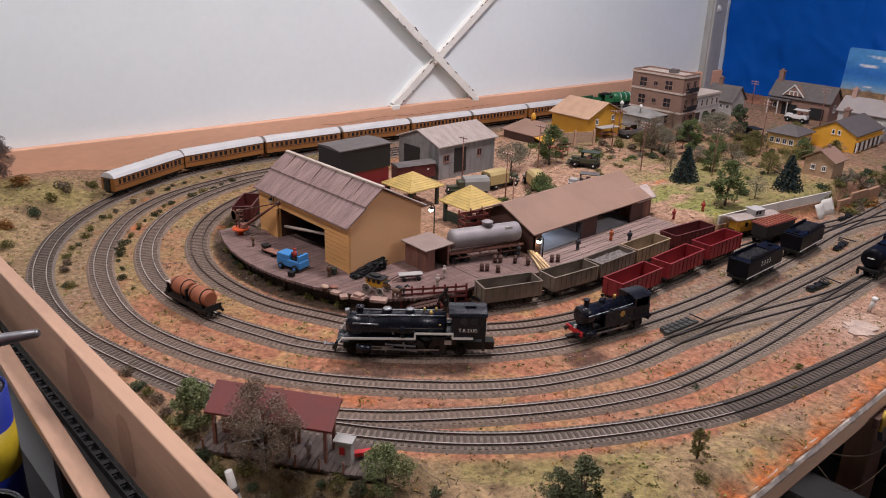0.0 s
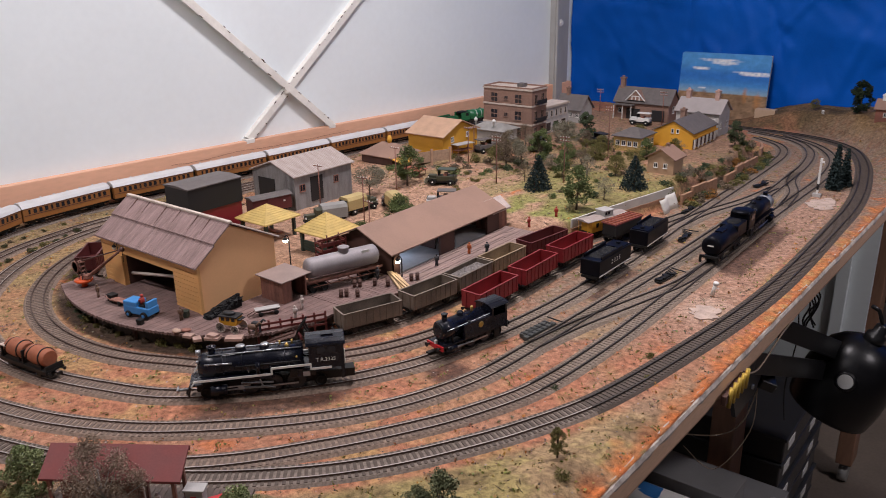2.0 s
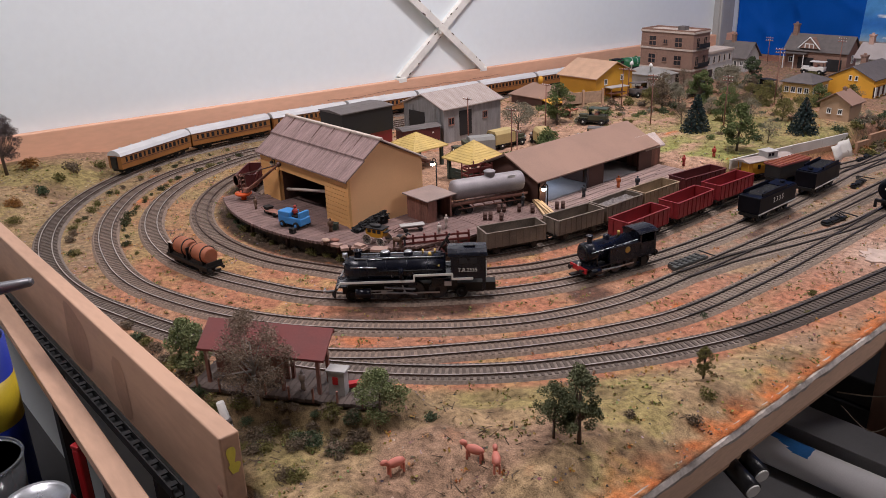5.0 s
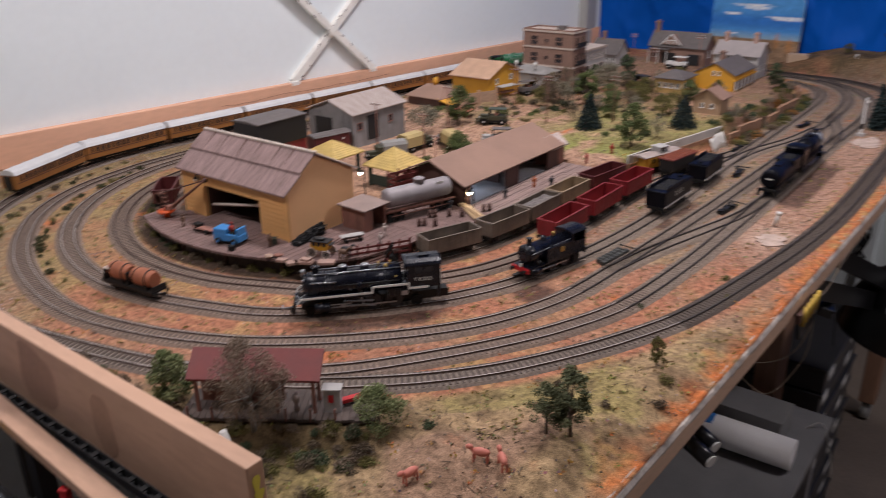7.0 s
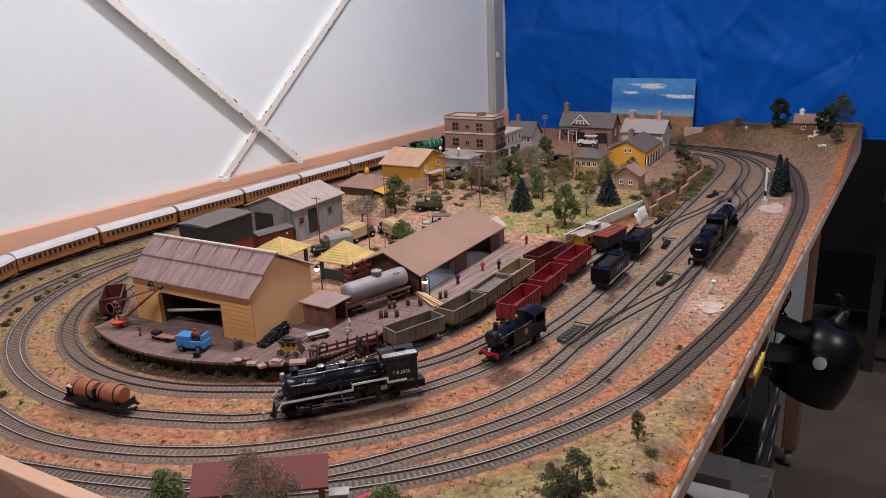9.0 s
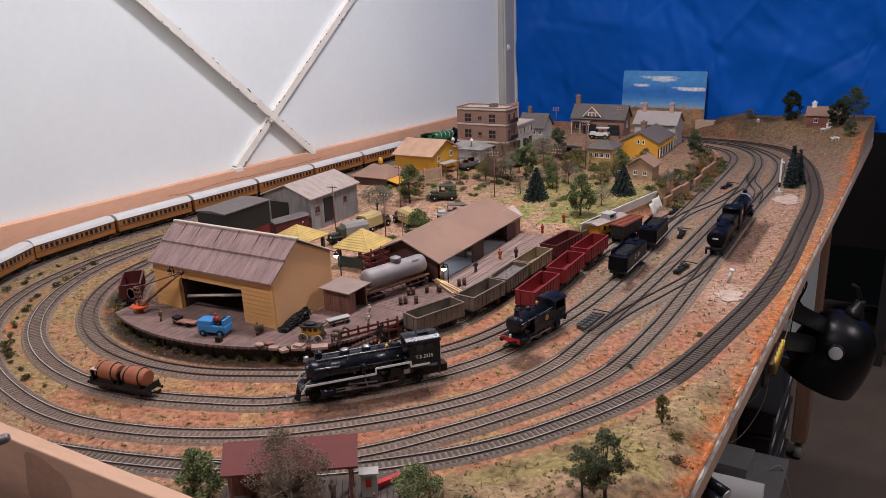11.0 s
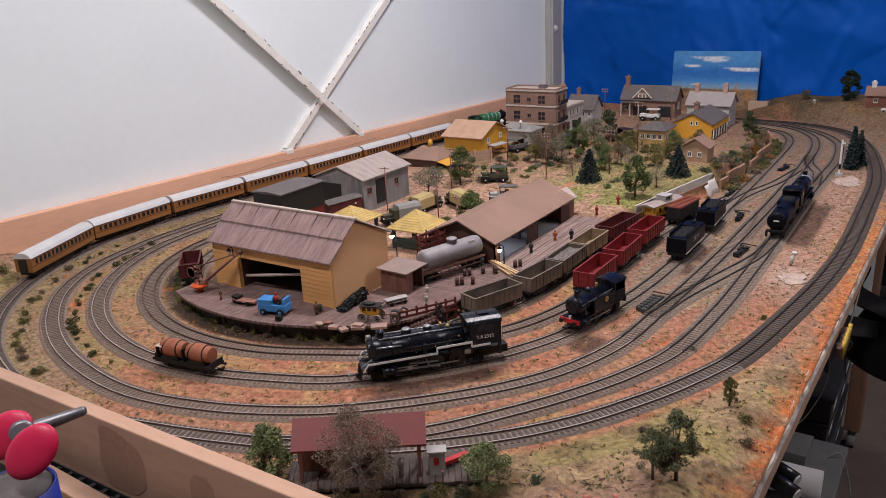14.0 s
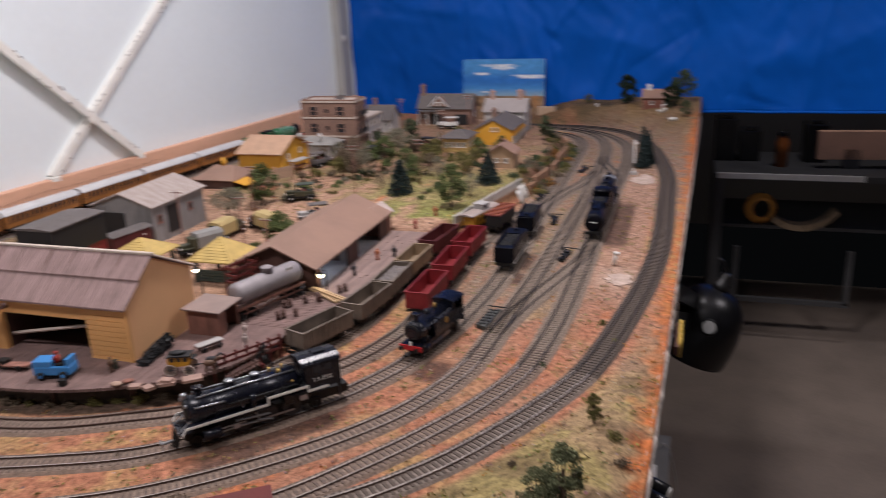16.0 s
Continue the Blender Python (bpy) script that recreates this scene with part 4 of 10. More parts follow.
    for k, x in enumerate((-0.828, -0.795, -0.752, -0.717, -0.676, -0.648)):
        part("seam", rod(B(), (x, yr - 0.001, r + 0.0045), (x + 0.002, ym, zm + 0.0038), 0.0011, seg=5), BROWNWALL, ob)
    part("ridge_board", box(B(), ((x0 + x1) / 2, yr, r + 0.0045), (x1 - x0 + 0.012, 0.006, 0.0035)), STONE, ob, "pale ridge cap", bevel=0.001)
    part("barge_board", rod(B(), (x1 + 0.004, yr, r + 0.0035), (x1 + 0.004, y1 + 0.006, 0.1045), 0.0016, seg=6), STONE, ob)
    return ob


engine_shed()


def goods_shed():
    x0, x1, y0, y1, z0 = -0.640, -0.511, 0.932, 1.216, 0.021
    e, r = 0.061, 0.089
    xr = -0.574
    ob = thing("goods_shed", pose(0, 0, 0), "dark brown goods shed with a plain roof and open bays", "shed")
    t = 0.004
    for y, s in ((y0, 1), (y1, -1)):
        bm = B()
        prof = [(x0, 0.0), (x1, 0.0), (x1, e), (xr, r), (x0, e - 0.002)]
        a = [bm.verts.new((x, y, z)) for x, z in prof]
        b = [bm.verts.new((x, y + s * t, z)) for x, z in prof]
        bm.faces.new(a)
        bm.faces.new(b[::-1])
        for k in range(5):
            bm.faces.new((a[k], a[(k + 1) % 5], b[(k + 1) % 5], b[k]))
        part("gable_wall", bm, BROWNWALL, ob)
    part("back_wall", box(B(), (x0 + t / 2, (y0 + y1) / 2, (e - 0.004) / 2), (t, y1 - y0, e - 0.004)), BROWNWALL, ob)
    for ya, yb in ((y0, 0.946), (1.047, 1.085), (1.180, y1)):
        part("pier", box(B(), (x1 - t / 2, (ya + yb) / 2, (z0 + e) / 2), (t, yb - ya, e - z0)), BROWNWALL, ob)
    part("lintel", box(B(), (x1 - t / 2 - 0.0006, (y0 + y1) / 2, e - 0.003), (t, y1 - y0 - 0.002, 0.006)), BROWNWALL, ob)
    part("floor_deck", box(B(), ((x0 + x1) / 2, (y0 + y1) / 2, z0 / 2 + 0.001), (x1 - x0 - 0.009, y1 - y0 - 0.009, z0)), M("bay_floor_grey", (0.42, 0.40, 0.40), 0.7, var=0.25), ob)
    part("partition", box(B(), (-0.582, 1.066, (z0 + e) / 2), (0.09, 0.003, e - z0 - 0.004)), BROWNWALL, ob)
    slope = (r - e) / (x1 - xr)
    for s, xe in ((1, x1 + 0.007), (-1, x0 - 0.010)):
        ze = r - abs(xe - xr) * slope
        bm = prism(B(), [(xr, r + 0.0012), (xe, ze + 0.0012), (xe, ze + 0.0032), (xr, r + 0.0034)], y0 - 0.012, y1 + 0.012)
        part("roof", bm, BROWNROOF, ob)
    return ob


goods_shed()


def hut():
    x0, x1, y0, y1, z0 = -0.608, -0.563, 0.757, 0.799, PZ
    ob = thing("platform_hut", pose(0, 0, 0), "small rough-boarded brown hut with a flat grey roof", "hut")
    k = 0
    x = x0
    while x < x1 - 0.001:
        h = 0.031 + 0.0006 * ((k * 7) % 3)
        part("front_board", box(B(), (x + 0.002, y0, z0 + h / 2), (0.0036, 0.002, h)), WOODH, ob)
        x += 0.0041
        k += 1
    part("back_wall", box(B(), ((x0 + x1) / 2, y1, z0 + 0.016), (x1 - x0, 0.002, 0.032)), WOODH, ob)
    part("side_wall", box(B(), (x0, (y0 + y1) / 2, z0 + 0.016), (0.002, y1 - y0, 0.032)), WOODH, ob)
    part("side_wall", box(B(), (x1, y0 + 0.008, z0 + 0.016), (0.002, 0.016, 0.032)), WOODH, ob)
    part("post", box(B(), (x1, y1, z0 + 0.017), (0.003, 0.003, 0.034)), WOODH, ob)
    bm = prism(B(), [(x0 - 0.005, z0 + 0.034), (x1 + 0.006, z0 + 0.0325), (x1 + 0.006, z0 + 0.0345), (x0 - 0.005, z0 + 0.036)], y0 - 0.006, y1 + 0.008)
    part("roof", bm, M("felt_roof", (0.27, 0.20, 0.175), 0.8, var=0.2, scale=40), ob, bevel=0.0006)
    return ob


hut()


def platform():
    """Timber deck on short piers, laid plank by plank, with a curved front."""
    ob = thing("platform", pose(0, 0, 0), "curved dark timber loading platform on short piers", "platform")
    ob["kind"] = "structure"
    c, r = (-0.751, 0.925), 0.350
    def front_y(x):
        if x <= -0.56:
            return c[1] - math.sqrt(max(0.0, r * r - (x - c[0]) ** 2)) + 0.004
        return float(np.interp(x, [-0.56, -0.531, -0.505, -0.488], [0.634, 0.650, 0.690, 0.735]))
    x, k = -0.897, 0
    while x < -0.487:
        y0 = front_y(x + 0.0017) - 0.0006 * math.sin(k * 2.4)
        y1 = 0.70 if x < -0.62 else 0.80
        if x < -0.86:
            y1 = 0.66
        bm = box(B(), (x + 0.0017, (y0 + y1) / 2, PZ - 0.0022 + 0.0001 * (k % 3)), (0.0032, y1 - y0, 0.0036))
        part("plank", bm, DECK, ob)
        x += 0.0035
        k += 1
    for j in range(26):
        a = radians(205 + j * 5.1)
        px_, py_ = c[0] + (r - 0.012) * math.cos(a), c[1] + (r - 0.012) * math.sin(a)
        if px_ < -0.89 or px_ > -0.50 or j % 3:
            continue
        part("pier", box(B(), (px_, py_ + 0.006, 0.010), (0.0055, 0.0055, 0.024)), BROWNWALL, ob)
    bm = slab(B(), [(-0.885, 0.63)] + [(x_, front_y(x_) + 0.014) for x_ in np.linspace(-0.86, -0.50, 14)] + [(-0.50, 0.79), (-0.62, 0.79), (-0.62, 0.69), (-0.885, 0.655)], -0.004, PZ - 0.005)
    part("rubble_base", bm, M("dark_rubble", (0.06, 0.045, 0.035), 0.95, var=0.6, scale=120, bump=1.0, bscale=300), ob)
    # straight dock beside the siding
    def dock_x(y):
        return float(np.interp(y, [0.80, 0.86, 0.92, 1.0, 1.25], [-0.493, -0.468, -0.452, -0.445, -0.440]))
    y, k = 0.803, 0
    while y < 0.926:
        xb = dock_x(y)
        bm = box(B(), ((-0.606 + xb) / 2, y + 0.0017, PZ - 0.0030 + 0.0001 * (k % 3)), (xb + 0.606, 0.0033, 0.0034))
        part("plank", bm, DECK, ob)
        y += 0.0037
        k += 1
    PALEDECK = M("pale_dock_boards", (0.27, 0.185, 0.160), 0.8, var=0.45, scale=50, stretch=(2, 0.3, 1))
    for row in range(11):
        y = 0.927
        while y < 1.232:
            y1 = min(1.236, y + 0.068 + 0.012 * ((row * 5 + k) % 4))
            x = -0.5062 + 0.0061 * row
            if x + 0.003 < dock_x((y + y1) / 2) + 0.002:
                part("board", box(B(), (x, (y + y1) / 2, PZ - 0.0030 + 0.0003 * ((row + k) % 3)), (0.0054, y1 - y - 0.0008, 0.0034), 0.02 * math.sin(row * 3 + k)  * 0.2), PALEDECK, ob)
            y = y1
            k += 1
    bm = slab(B(), [(-0.602, 0.806), (dock_x(0.806) - 0.006, 0.806), (dock_x(0.9) - 0.006, 0.9), (dock_x(1.0) - 0.006, 1.0), (-0.447, 1.232), (-0.507, 1.232), (-0.507, 0.928), (-0.602, 0.922)], -0.004, PZ - 0.006)
    part("dock_base", bm, BROWNWALL, ob)
    return ob


platform()

# grey iron shed
iron_shed = gable_house("iron_shed", -1.083, -0.955, 1.150, 1.315, 0.008, 0.069, 0.092, "y", GREYIRON, PALEIRON, "grey corrugated iron shed with a pale roof and dark doorway", over=0.006, corrug=0.005,
            windows=(("+x", -0.062, 0.034, 0.014, 0.014, 1), ("+x", 0.035, 0.034, 0.012, 0.014, 1)), frame_mat=WOODH, category="shed")
part("doorway", box(B(), (-0.022, -0.0832, 0.024), (0.05, 0.002, 0.048)), BLACKP, iron_shed, "dark open doorway")
part("side_door", box(B(), (0.0645, -0.022, 0.026), (0.002, 0.034, 0.052)), BLACKP, iron_shed, "dark open side doorway")
for k in range(26):
    part("rib", box(B(), (-0.064 + 0.128 * k / 25, -0.0828, 0.028), (0.0016, 0.0012, 0.064)), GREYIRON, iron_shed) if not 7 <= k <= 18 else None

# black-and-red store
store = thing("store_building", TERRACE @ pose(-0.965, 0.942, 0), "tall store with black upper walls and dark red lower walls", "shed")
part("lower_wall", box(B(), (0, 0, 0.029), (0.066, 0.112, 0.062)), M("deep_red_paint", (0.20, 0.010, 0.018), 0.5, var=0.2), store)
part("upper_wall", box(B(), (0, 0, 0.082), (0.070, 0.116, 0.044)), BLACKP, store)
part("roof", prism(B(), [(-0.037, 0.104), (0.037, 0.104), (0.037, 0.106), (0, 0.109), (-0.037, 0.106)], -0.060, 0.060), SLATE, store)

# yellow house and its neighbours
gable_house("yellow_house", -1.065, -0.952, 1.640, 1.785, 0.02, 0.069, 0.099, "x", ORANGEP, TANROOF, "bright orange-yellow house with a pale tan roof", over=0.007,
            windows=(("+x", -0.035, 0.036, 0.010, 0.012, 1), ("+x", 0.03, 0.040, 0.010, 0.012, 1)), frame_mat=WHITEP)
cafe = hip_house("hip_roofed_store", -1.10, -1.0, 1.50, 1.60, 0.015, 0.036, 0.060, BROWNWALL, BROWNROOF, "low dark store with a brown hipped roof and yellow lantern", ridge_len=0.05)
part("lantern", lathe(B(), (0, 0, 0.042), (0, 0, 1), [(0, 0.004), (0.008, 0.0065), (0.014, 0.006), (0.02, 0.003)], 8), ORANGEP, cafe, "yellow roof lantern")
part("awning", prism(B(), [(0.045, 0.020), (0.085, 0.010), (0.085, 0.0115), (0.045, 0.0225)], -0.055, 0.0), ORANGEP, cafe, "orange awning")
part("side_roof", prism(B(), [(0.05, 0.012), (0.10, 0.006), (0.10, 0.008), (0.05, 0.014)], -0.01, 0.06), MAROON, cafe, "dark red lean-to roof")

# brick block
def brick_block():
    x0, x1, y0, y1, z0, z1 = -1.042, -0.883, 1.944, 2.020, 0.018, 0.154
    hx, hy = (x1 - x0) / 2, (y1 - y0) / 2
    ob = thing("brick_building", TERRACE @ pose((x0 + x1) / 2, (y0 + y1) / 2, z0), "three-storey brown brick building with pale stone bands and a flat roof", "building")
    h = z1 - z0
    bm = box(B(), (0, 0, (h - 0.006) / 2 - 0.006), (2 * hx, 2 * hy, h + 0.006))
    part("wall", bm, BRICK, ob)
    for z, d in ((0.038, 0.003), (0.0886, 0.003), (h - 0.004, 0.004)):
        part("stone_band", box(B(), (0, 0, z), (2 * hx + d, 2 * hy + d, 0.0045)), STONE, ob)
    for s in (-1, 1):
        part("parapet", box(B(), (0, s * (hy - 0.002), h - 0.001), (2 * hx, 0.004, 0.006)), BRICK, ob)
        part("parapet", box(B(), (s * (hx - 0.002), 0, h - 0.001), (0.004, 2 * hy - 0.008, 0.006)), BRICK, ob)
    part("roof_hatch", box(B(), (0.02, 0.005, h + 0.002), (0.02, 0.02, 0.012)), SLATE, ob)
    for z in (0.018, 0.061, 0.107):
        for x, w in ((-0.043, 0.022), (-0.004, 0.012), (0.036, 0.022)):
            window(ob, "-y", x, z, w, 0.024 if w > 0.014 else 0.011, (hx, hy), BRICK, 1)
            if w > 0.014:
                part("transom", box(B(), (x, -hy - 0.0008, z), (w, 0.0016, 0.0016)), BRICK, ob)
        for y in (-0.018, 0.016):
            window(ob, "+x", y, z, 0.014, 0.024, (hx, hy), BRICK, 1)
    for z in (0.046, 0.094):
        part("fire_escape", box(B(), (hx + 0.005, 0.0, z), (0.010, 0.05, 0.0012)), BLACKP, ob)
        part("escape_rail", box(B(), (hx + 0.0095, 0.0, z + 0.006), (0.0008, 0.05, 0.010)), BLACKP, ob)
    return ob


brick_block()

# stone-fronted shop
def stone_shop():
    ob = thing("stone_shop", TERRACE @ pose(-0.922, 2.096, 0.018), "pale grey stone-fronted two-storey shop", "building")
    hx, hy = 0.027, 0.069
    part("wall", box(B(), (0, 0, 0.034), (2 * hx, 2 * hy, 0.078)), STUCCO, ob)
    part("cornice", box(B(), (0, -0.001, 0.072), (2 * hx + 0.006, 2 * hy + 0.006, 0.006)), STONE, ob)
    part("pediment", prism(B(), [(-0.02, 0.075), (0.02, 0.075), (0.0, 0.085)], -hy - 0.001, -hy + 0.003), STONE, ob)
    for x in (-0.018, 0, 0.018):
        window(ob, "-y", x, 0.052, 0.009, 0.016, (hx, hy), STONE, 0)
        window(ob, "-y", x, 0.020, 0.011, 0.022, (hx, hy), STONE, 0)
    for y in (-0.052, -0.026, 0, 0.026, 0.052):
        window(ob, "+x", y, 0.052, 0.009, 0.018, (hx, hy), STONE, 0)
    for y in (-0.042, 0.0, 0.042):
        window(ob, "+x", y, 0.016, 0.026, 0.024, (hx, hy), STONE, 0)
    bm = lathe(B(), (-0.026, -0.036, 0.088), (0.1, -1, 0), [(-0.0012, 0.008), (0.0012, 0.008)], 20)
    part("roof_disc", bm, WHITEP, ob, "round white roof sign")
    part("sign_stalk", rod(B(), (-0.026, -0.036, 0.074), (-0.026, -0.036, 0.082), 0.001), BLACKP, ob)


stone_shop()
gable_house("dark_house", -0.980, -0.896, 2.243, 2.317, 0.018, 0.056, 0.092, "x", STUCCO, SLATE, "house with a steep dark slate roof and pale dormers", over=0.006,
            windows=[("-y", x, 0.020, 0.009, 0.012, 1) for x in (-0.03, -0.01, 0.01, 0.03)], chimneys=((-0.02, 0.0, 0.010, 0.112, BRICK),))
big = gable_house("manor_house", -0.855, -0.680, 2.392, 2.462, 0.018, 0.070, 0.107, "x", BRICK, SLATE, "long brick manor with a grey slate roof and half-timbered gable", over=0.006,
            windows=[("-y", x, 0.022, 0.012, 0.014, 1) for x in (-0.07,)] + [("+x", 0.0, 0.03, 0.012, 0.02, 1)], chimneys=((-0.080, 0.0, 0.013, 0.134, BRICK),))
part("front_gable", prism(B(), [(-0.047, 0.056), (0.012, 0.056), (-0.0175, 0.085)], -0.042, 0.0), BRICK, big, "brick front gable with white timbering")
for a, b in (((-0.049, 0.055), (-0.0175, 0.087)), ((0.014, 0.055), (-0.0175, 0.087))):
    part("barge_board", rod(B(), (a[0], -0.0435, a[1]), (b[0], -0.0435, b[1]), 0.0018, seg=6), WHITEP, big)
part("garage_bay", box(B(), (-0.0260, -0.0362, 0.014), (0.044, 0.0020, 0.032)), BLACKP, big, "dark open bay")
part("garage_bay", box(B(), (0.055, -0.0362, 0.014), (0.040, 0.0020, 0.032)), BLACKP, big, "dark open bay")
for x in (-0.0295, -0.0175, -0.0055):
    part("timber", box(B(), (x, -0.0425, 0.062), (0.003, 0.001, 0.011)), WHITEP, big)
part("timber", box(B(), (-0.0175, -0.0427, 0.0685), (0.026, 0.001, 0.0024)), WHITEP, big)
part("porch_roof", prism(B(), [(-0.085, 0.040), (-0.02, 0.040), (-0.02, 0.043), (-0.085, 0.043)], -0.060, -0.035), SLATE, big)
for x in (-0.082, -0.052, -0.024):
    part("porch_post", box(B(), (x, -0.057, 0.018), (0.002, 0.002, 0.044)), WHITEP, big)

hip_house("veranda_house", -0.645, -0.574, 1.962, 2.050, 0.018, 0.054, 0.071, M("pale_yellow_paint", (0.50, 0.33, 0.12), 0.65, var=0.15), SLATE, "small yellow house with white windows and a hipped grey roof", ridge_len=0.015,
          windows=[("-y", -0.024 + 0.016 * k, 0.018, 0.010, 0.012, 1) for k in range(4)] + [("+x", -0.03 + 0.02 * k, 0.018, 0.011, 0.012, 1) for k in range(4)])
stn = gable_house("yellow_station_house", -0.586, -0.479, 2.072, 2.236, 0.018, 0.056, 0.083, "y", ORANGEP, SLATE, "two-storey orange-yellow building with a grey roof and arcade", over=0.004,
            windows=(("-y", -0.002, 0.040, 0.006, 0.010, 0), ("-y", 0.012, 0.040, 0.006, 0.010, 0)), chimneys=((-0.024, 0.040, 0.013, 0.094, BRICK),))
part("ground_floor", box(B(), (0.0538, 0, 0.011), (0.0010, 0.160, 0.024)), BROWNWALL, stn, "dark recessed ground floor")
part("upper_band", box(B(), (0.0560, 0, 0.0255), (0.006, 0.166, 0.004)), ORANGEP, stn)
for k in range(6):
    part("arcade_door", box(B(), (0.0552, -0.068 + 0.028 * k, 0.011), (0.0016, 0.010, 0.022)), WHITEP, stn, "white door")
    part("arcade_post", box(B(), (0.0585, -0.082 + 0.028 * k, 0.011), (0.0022, 0.0022, 0.025)), WHITEP, stn)
PINKCH = M("pinkish_brick_chimney", (0.42, 0.27, 0.22), 0.8, var=0.25, scale=120)
gable_house("white_house", -0.604, -0.482, 2.262, 2.345, 0.018, 0.080, 0.110, "x", STUCCO, M("pale_roof", (0.30, 0.265, 0.255), 0.7, var=0.15), "pale house with a light grey roof and two chimneys", over=0.006,
            chimneys=((-0.044, 0.0, 0.012, 0.131, PINKCH), (0.038, 0.0, 0.012, 0.133, PINKCH)), windows=[("+x", y, 0.026, 0.010, 0.016, 1) for y in (-0.025, 0.02)] + [("-y", 0.045, 0.036, 0.01, 0.016, 1)])
gable_house("cottage", -0.476, -0.414, 1.792, 1.848, 0.018, 0.052, 0.071, "y", M("tan_boards", (0.36, 0.24, 0.15), 0.7, var=0.2), BROWNROOF, "small tan cottage with a brown roof", over=0.006,
            windows=(("-y", -0.011, 0.016, 0.008, 0.010, 1), ("-y", 0.012, 0.016, 0.008, 0.010, 1)), chimneys=((0.0, 0.008, 0.006, 0.078, BRICK),))
gable_house("depot_hut", -0.590, -0.552, 1.276, 1.324, 0.008, 0.034, 0.048, "y", WOODH, M("pink_white_iron", (0.52, 0.42, 0.38), 0.65, var=0.3, scale=60), "little hut with a pale corrugated roof", over=0.006, corrug=0.004, category="hut")
dome = hip_house("domed_house", -1.028, -0.922, 1.862, 1.934, 0.018, 0.049, 0.064, STUCCO, M("green_grey_roof", (0.27, 0.26, 0.245), 0.7, var=0.3), "grey roofed house with white ball finials", ridge_len=0.06)
for x in (-0.040, 0.02):
    part("finial", lathe(B(), (x, -0.03, 0.040), (0, 0, 1), [(0, 0.002), (0.010, 0.002), (0.011, 0.005), (0.016, 0.005), (0.021, 0.001)], 10), WHITEP, dome, "white ball finial")


def gazebo(x, y, z0, apex, w, boarded):
    ob = thing("gazebo", TERRACE @ pose(x, y, z0), "open shelter with a yellow slatted pyramid roof", "shelter", "yellow-roofed shelters")
    e, a, h = 0.040 if apex > 0.055 else 0.034, apex - z0, w / 2
    for s in (0, 1, 2, 3):
        m = Matrix.Rotation(radians(90 * s), 3, "Z")
        for k in range(9):
            f0, f1 = k / 9, (k + 0.86) / 9
            bm = B()
            v = []
            for f in (f0, f1):
                hw = h * (1 - f) + 0.0004
                zz = e - 0.004 + (a - e + 0.004) * f
                v.append([bm.verts.new(m @ Vector((sx * hw, -hw, zz + 0.0010))) for sx in (-1, 1)] + [bm.verts.new(m @ Vector((sx * hw, -hw, zz - 0.0012))) for sx in (-1, 1)])
            (p0, p1, p2, p3), (q0, q1, q2, q3) = v
            for f in ((p0, p1, q1, q0), (p2, q2, q3, p3), (p0, p2, p3, p1), (q0, q1, q3, q2), (p0, q0, q2, p2), (p1, p3, q3, q1)):
                bm.faces.new(f)
            part("roof_slat", bm, YELLOWR, ob)
        part("hip_rafter", rod(B(), m @ Vector((-h, -h, e - 0.003)), (0, 0, a + 0.0005), 0.0012, seg=5), YELLOWR, ob)
    for sx in (-1, 1):
        for sy in (-1, 1):
            part("post", box(B(), (sx * h * 0.78, sy * h * 0.78, (e - 0.004) / 2 - 0.004), (0.0055, 0.0055, e + 0.006)), GREENDK, ob)
    if boarded:
        for k in range(4):
            part("wall_board", box(B(), (0, -h * 0.78, 0.003 + k * 0.0048), (w * 0.72, 0.002, 0.004)), GREENDK, ob)
            part("wall_board", box(B(), (h * 0.78, 0, 0.003 + k * 0.0048), (0.002, w * 0.72, 0.004)), GREENDK, ob)
    part("bench", box(B(), (0, 0.01, 0.006), (w * 0.5, 0.012, 0.003)), WOODH, ob)
    return ob


gazebo(-0.872, 1.008, 0.000, 0.060, 0.084, False)
gazebo(-0.728, 1.020, 0.000, 0.066, 0.080, True)
# ---- rolling stock ----
LOCOBLK = M("satin_black_paint", (0.005, 0.0055, 0.009), 0.36, var=0.4, scale=60, bump=0.02, spec=0.13)
LOCOGLOSS = M("glossy_black_paint", (0.0065, 0.0075, 0.0135), 0.26, var=0.4, scale=60, bump=0.02, spec=0.42)
FRAMEBLK = M("dirty_black_frame", (0.009, 0.009, 0.009), 0.55, spec=0.35, var=0.5, scale=80)
STEELB = M("bright_steel", (0.40, 0.41, 0.43), 0.3, metal=0.85, var=0.2, bump=0)
RIMST = M("dark_tyre_steel", (0.06, 0.06, 0.065), 0.35, metal=0.6, var=0.3)
WHITELINE = M("white_lining", (0.75, 0.74, 0.70), 0.5, var=0.05)
REDBEAM = M("red_buffer_beam", (0.45, 0.015, 0.02), 0.45, var=0.15)
BRASSM = M("brass", (0.60, 0.40, 0.12), 0.35, metal=0.8, var=0.2)
APPLE = M("apple_green_paint", (0.02, 0.15, 0.06), 0.35, var=0.2, scale=40, coat=0.2)
TEAK = M("varnished_teak", (0.30, 0.125, 0.035), 0.4, var=0.3, scale=40, stretch=(0.3, 1, 1))
COACHROOF = M("white_coach_roof", (0.60, 0.60, 0.60), 0.5, var=0.1, scale=30)
WAGRED = M("bright_wagon_red", (0.22, 0.018, 0.022), 0.5, var=0.4, scale=40)
WAGMAR = M("dull_maroon", (0.10, 0.018, 0.018), 0.55, var=0.3, scale=40)
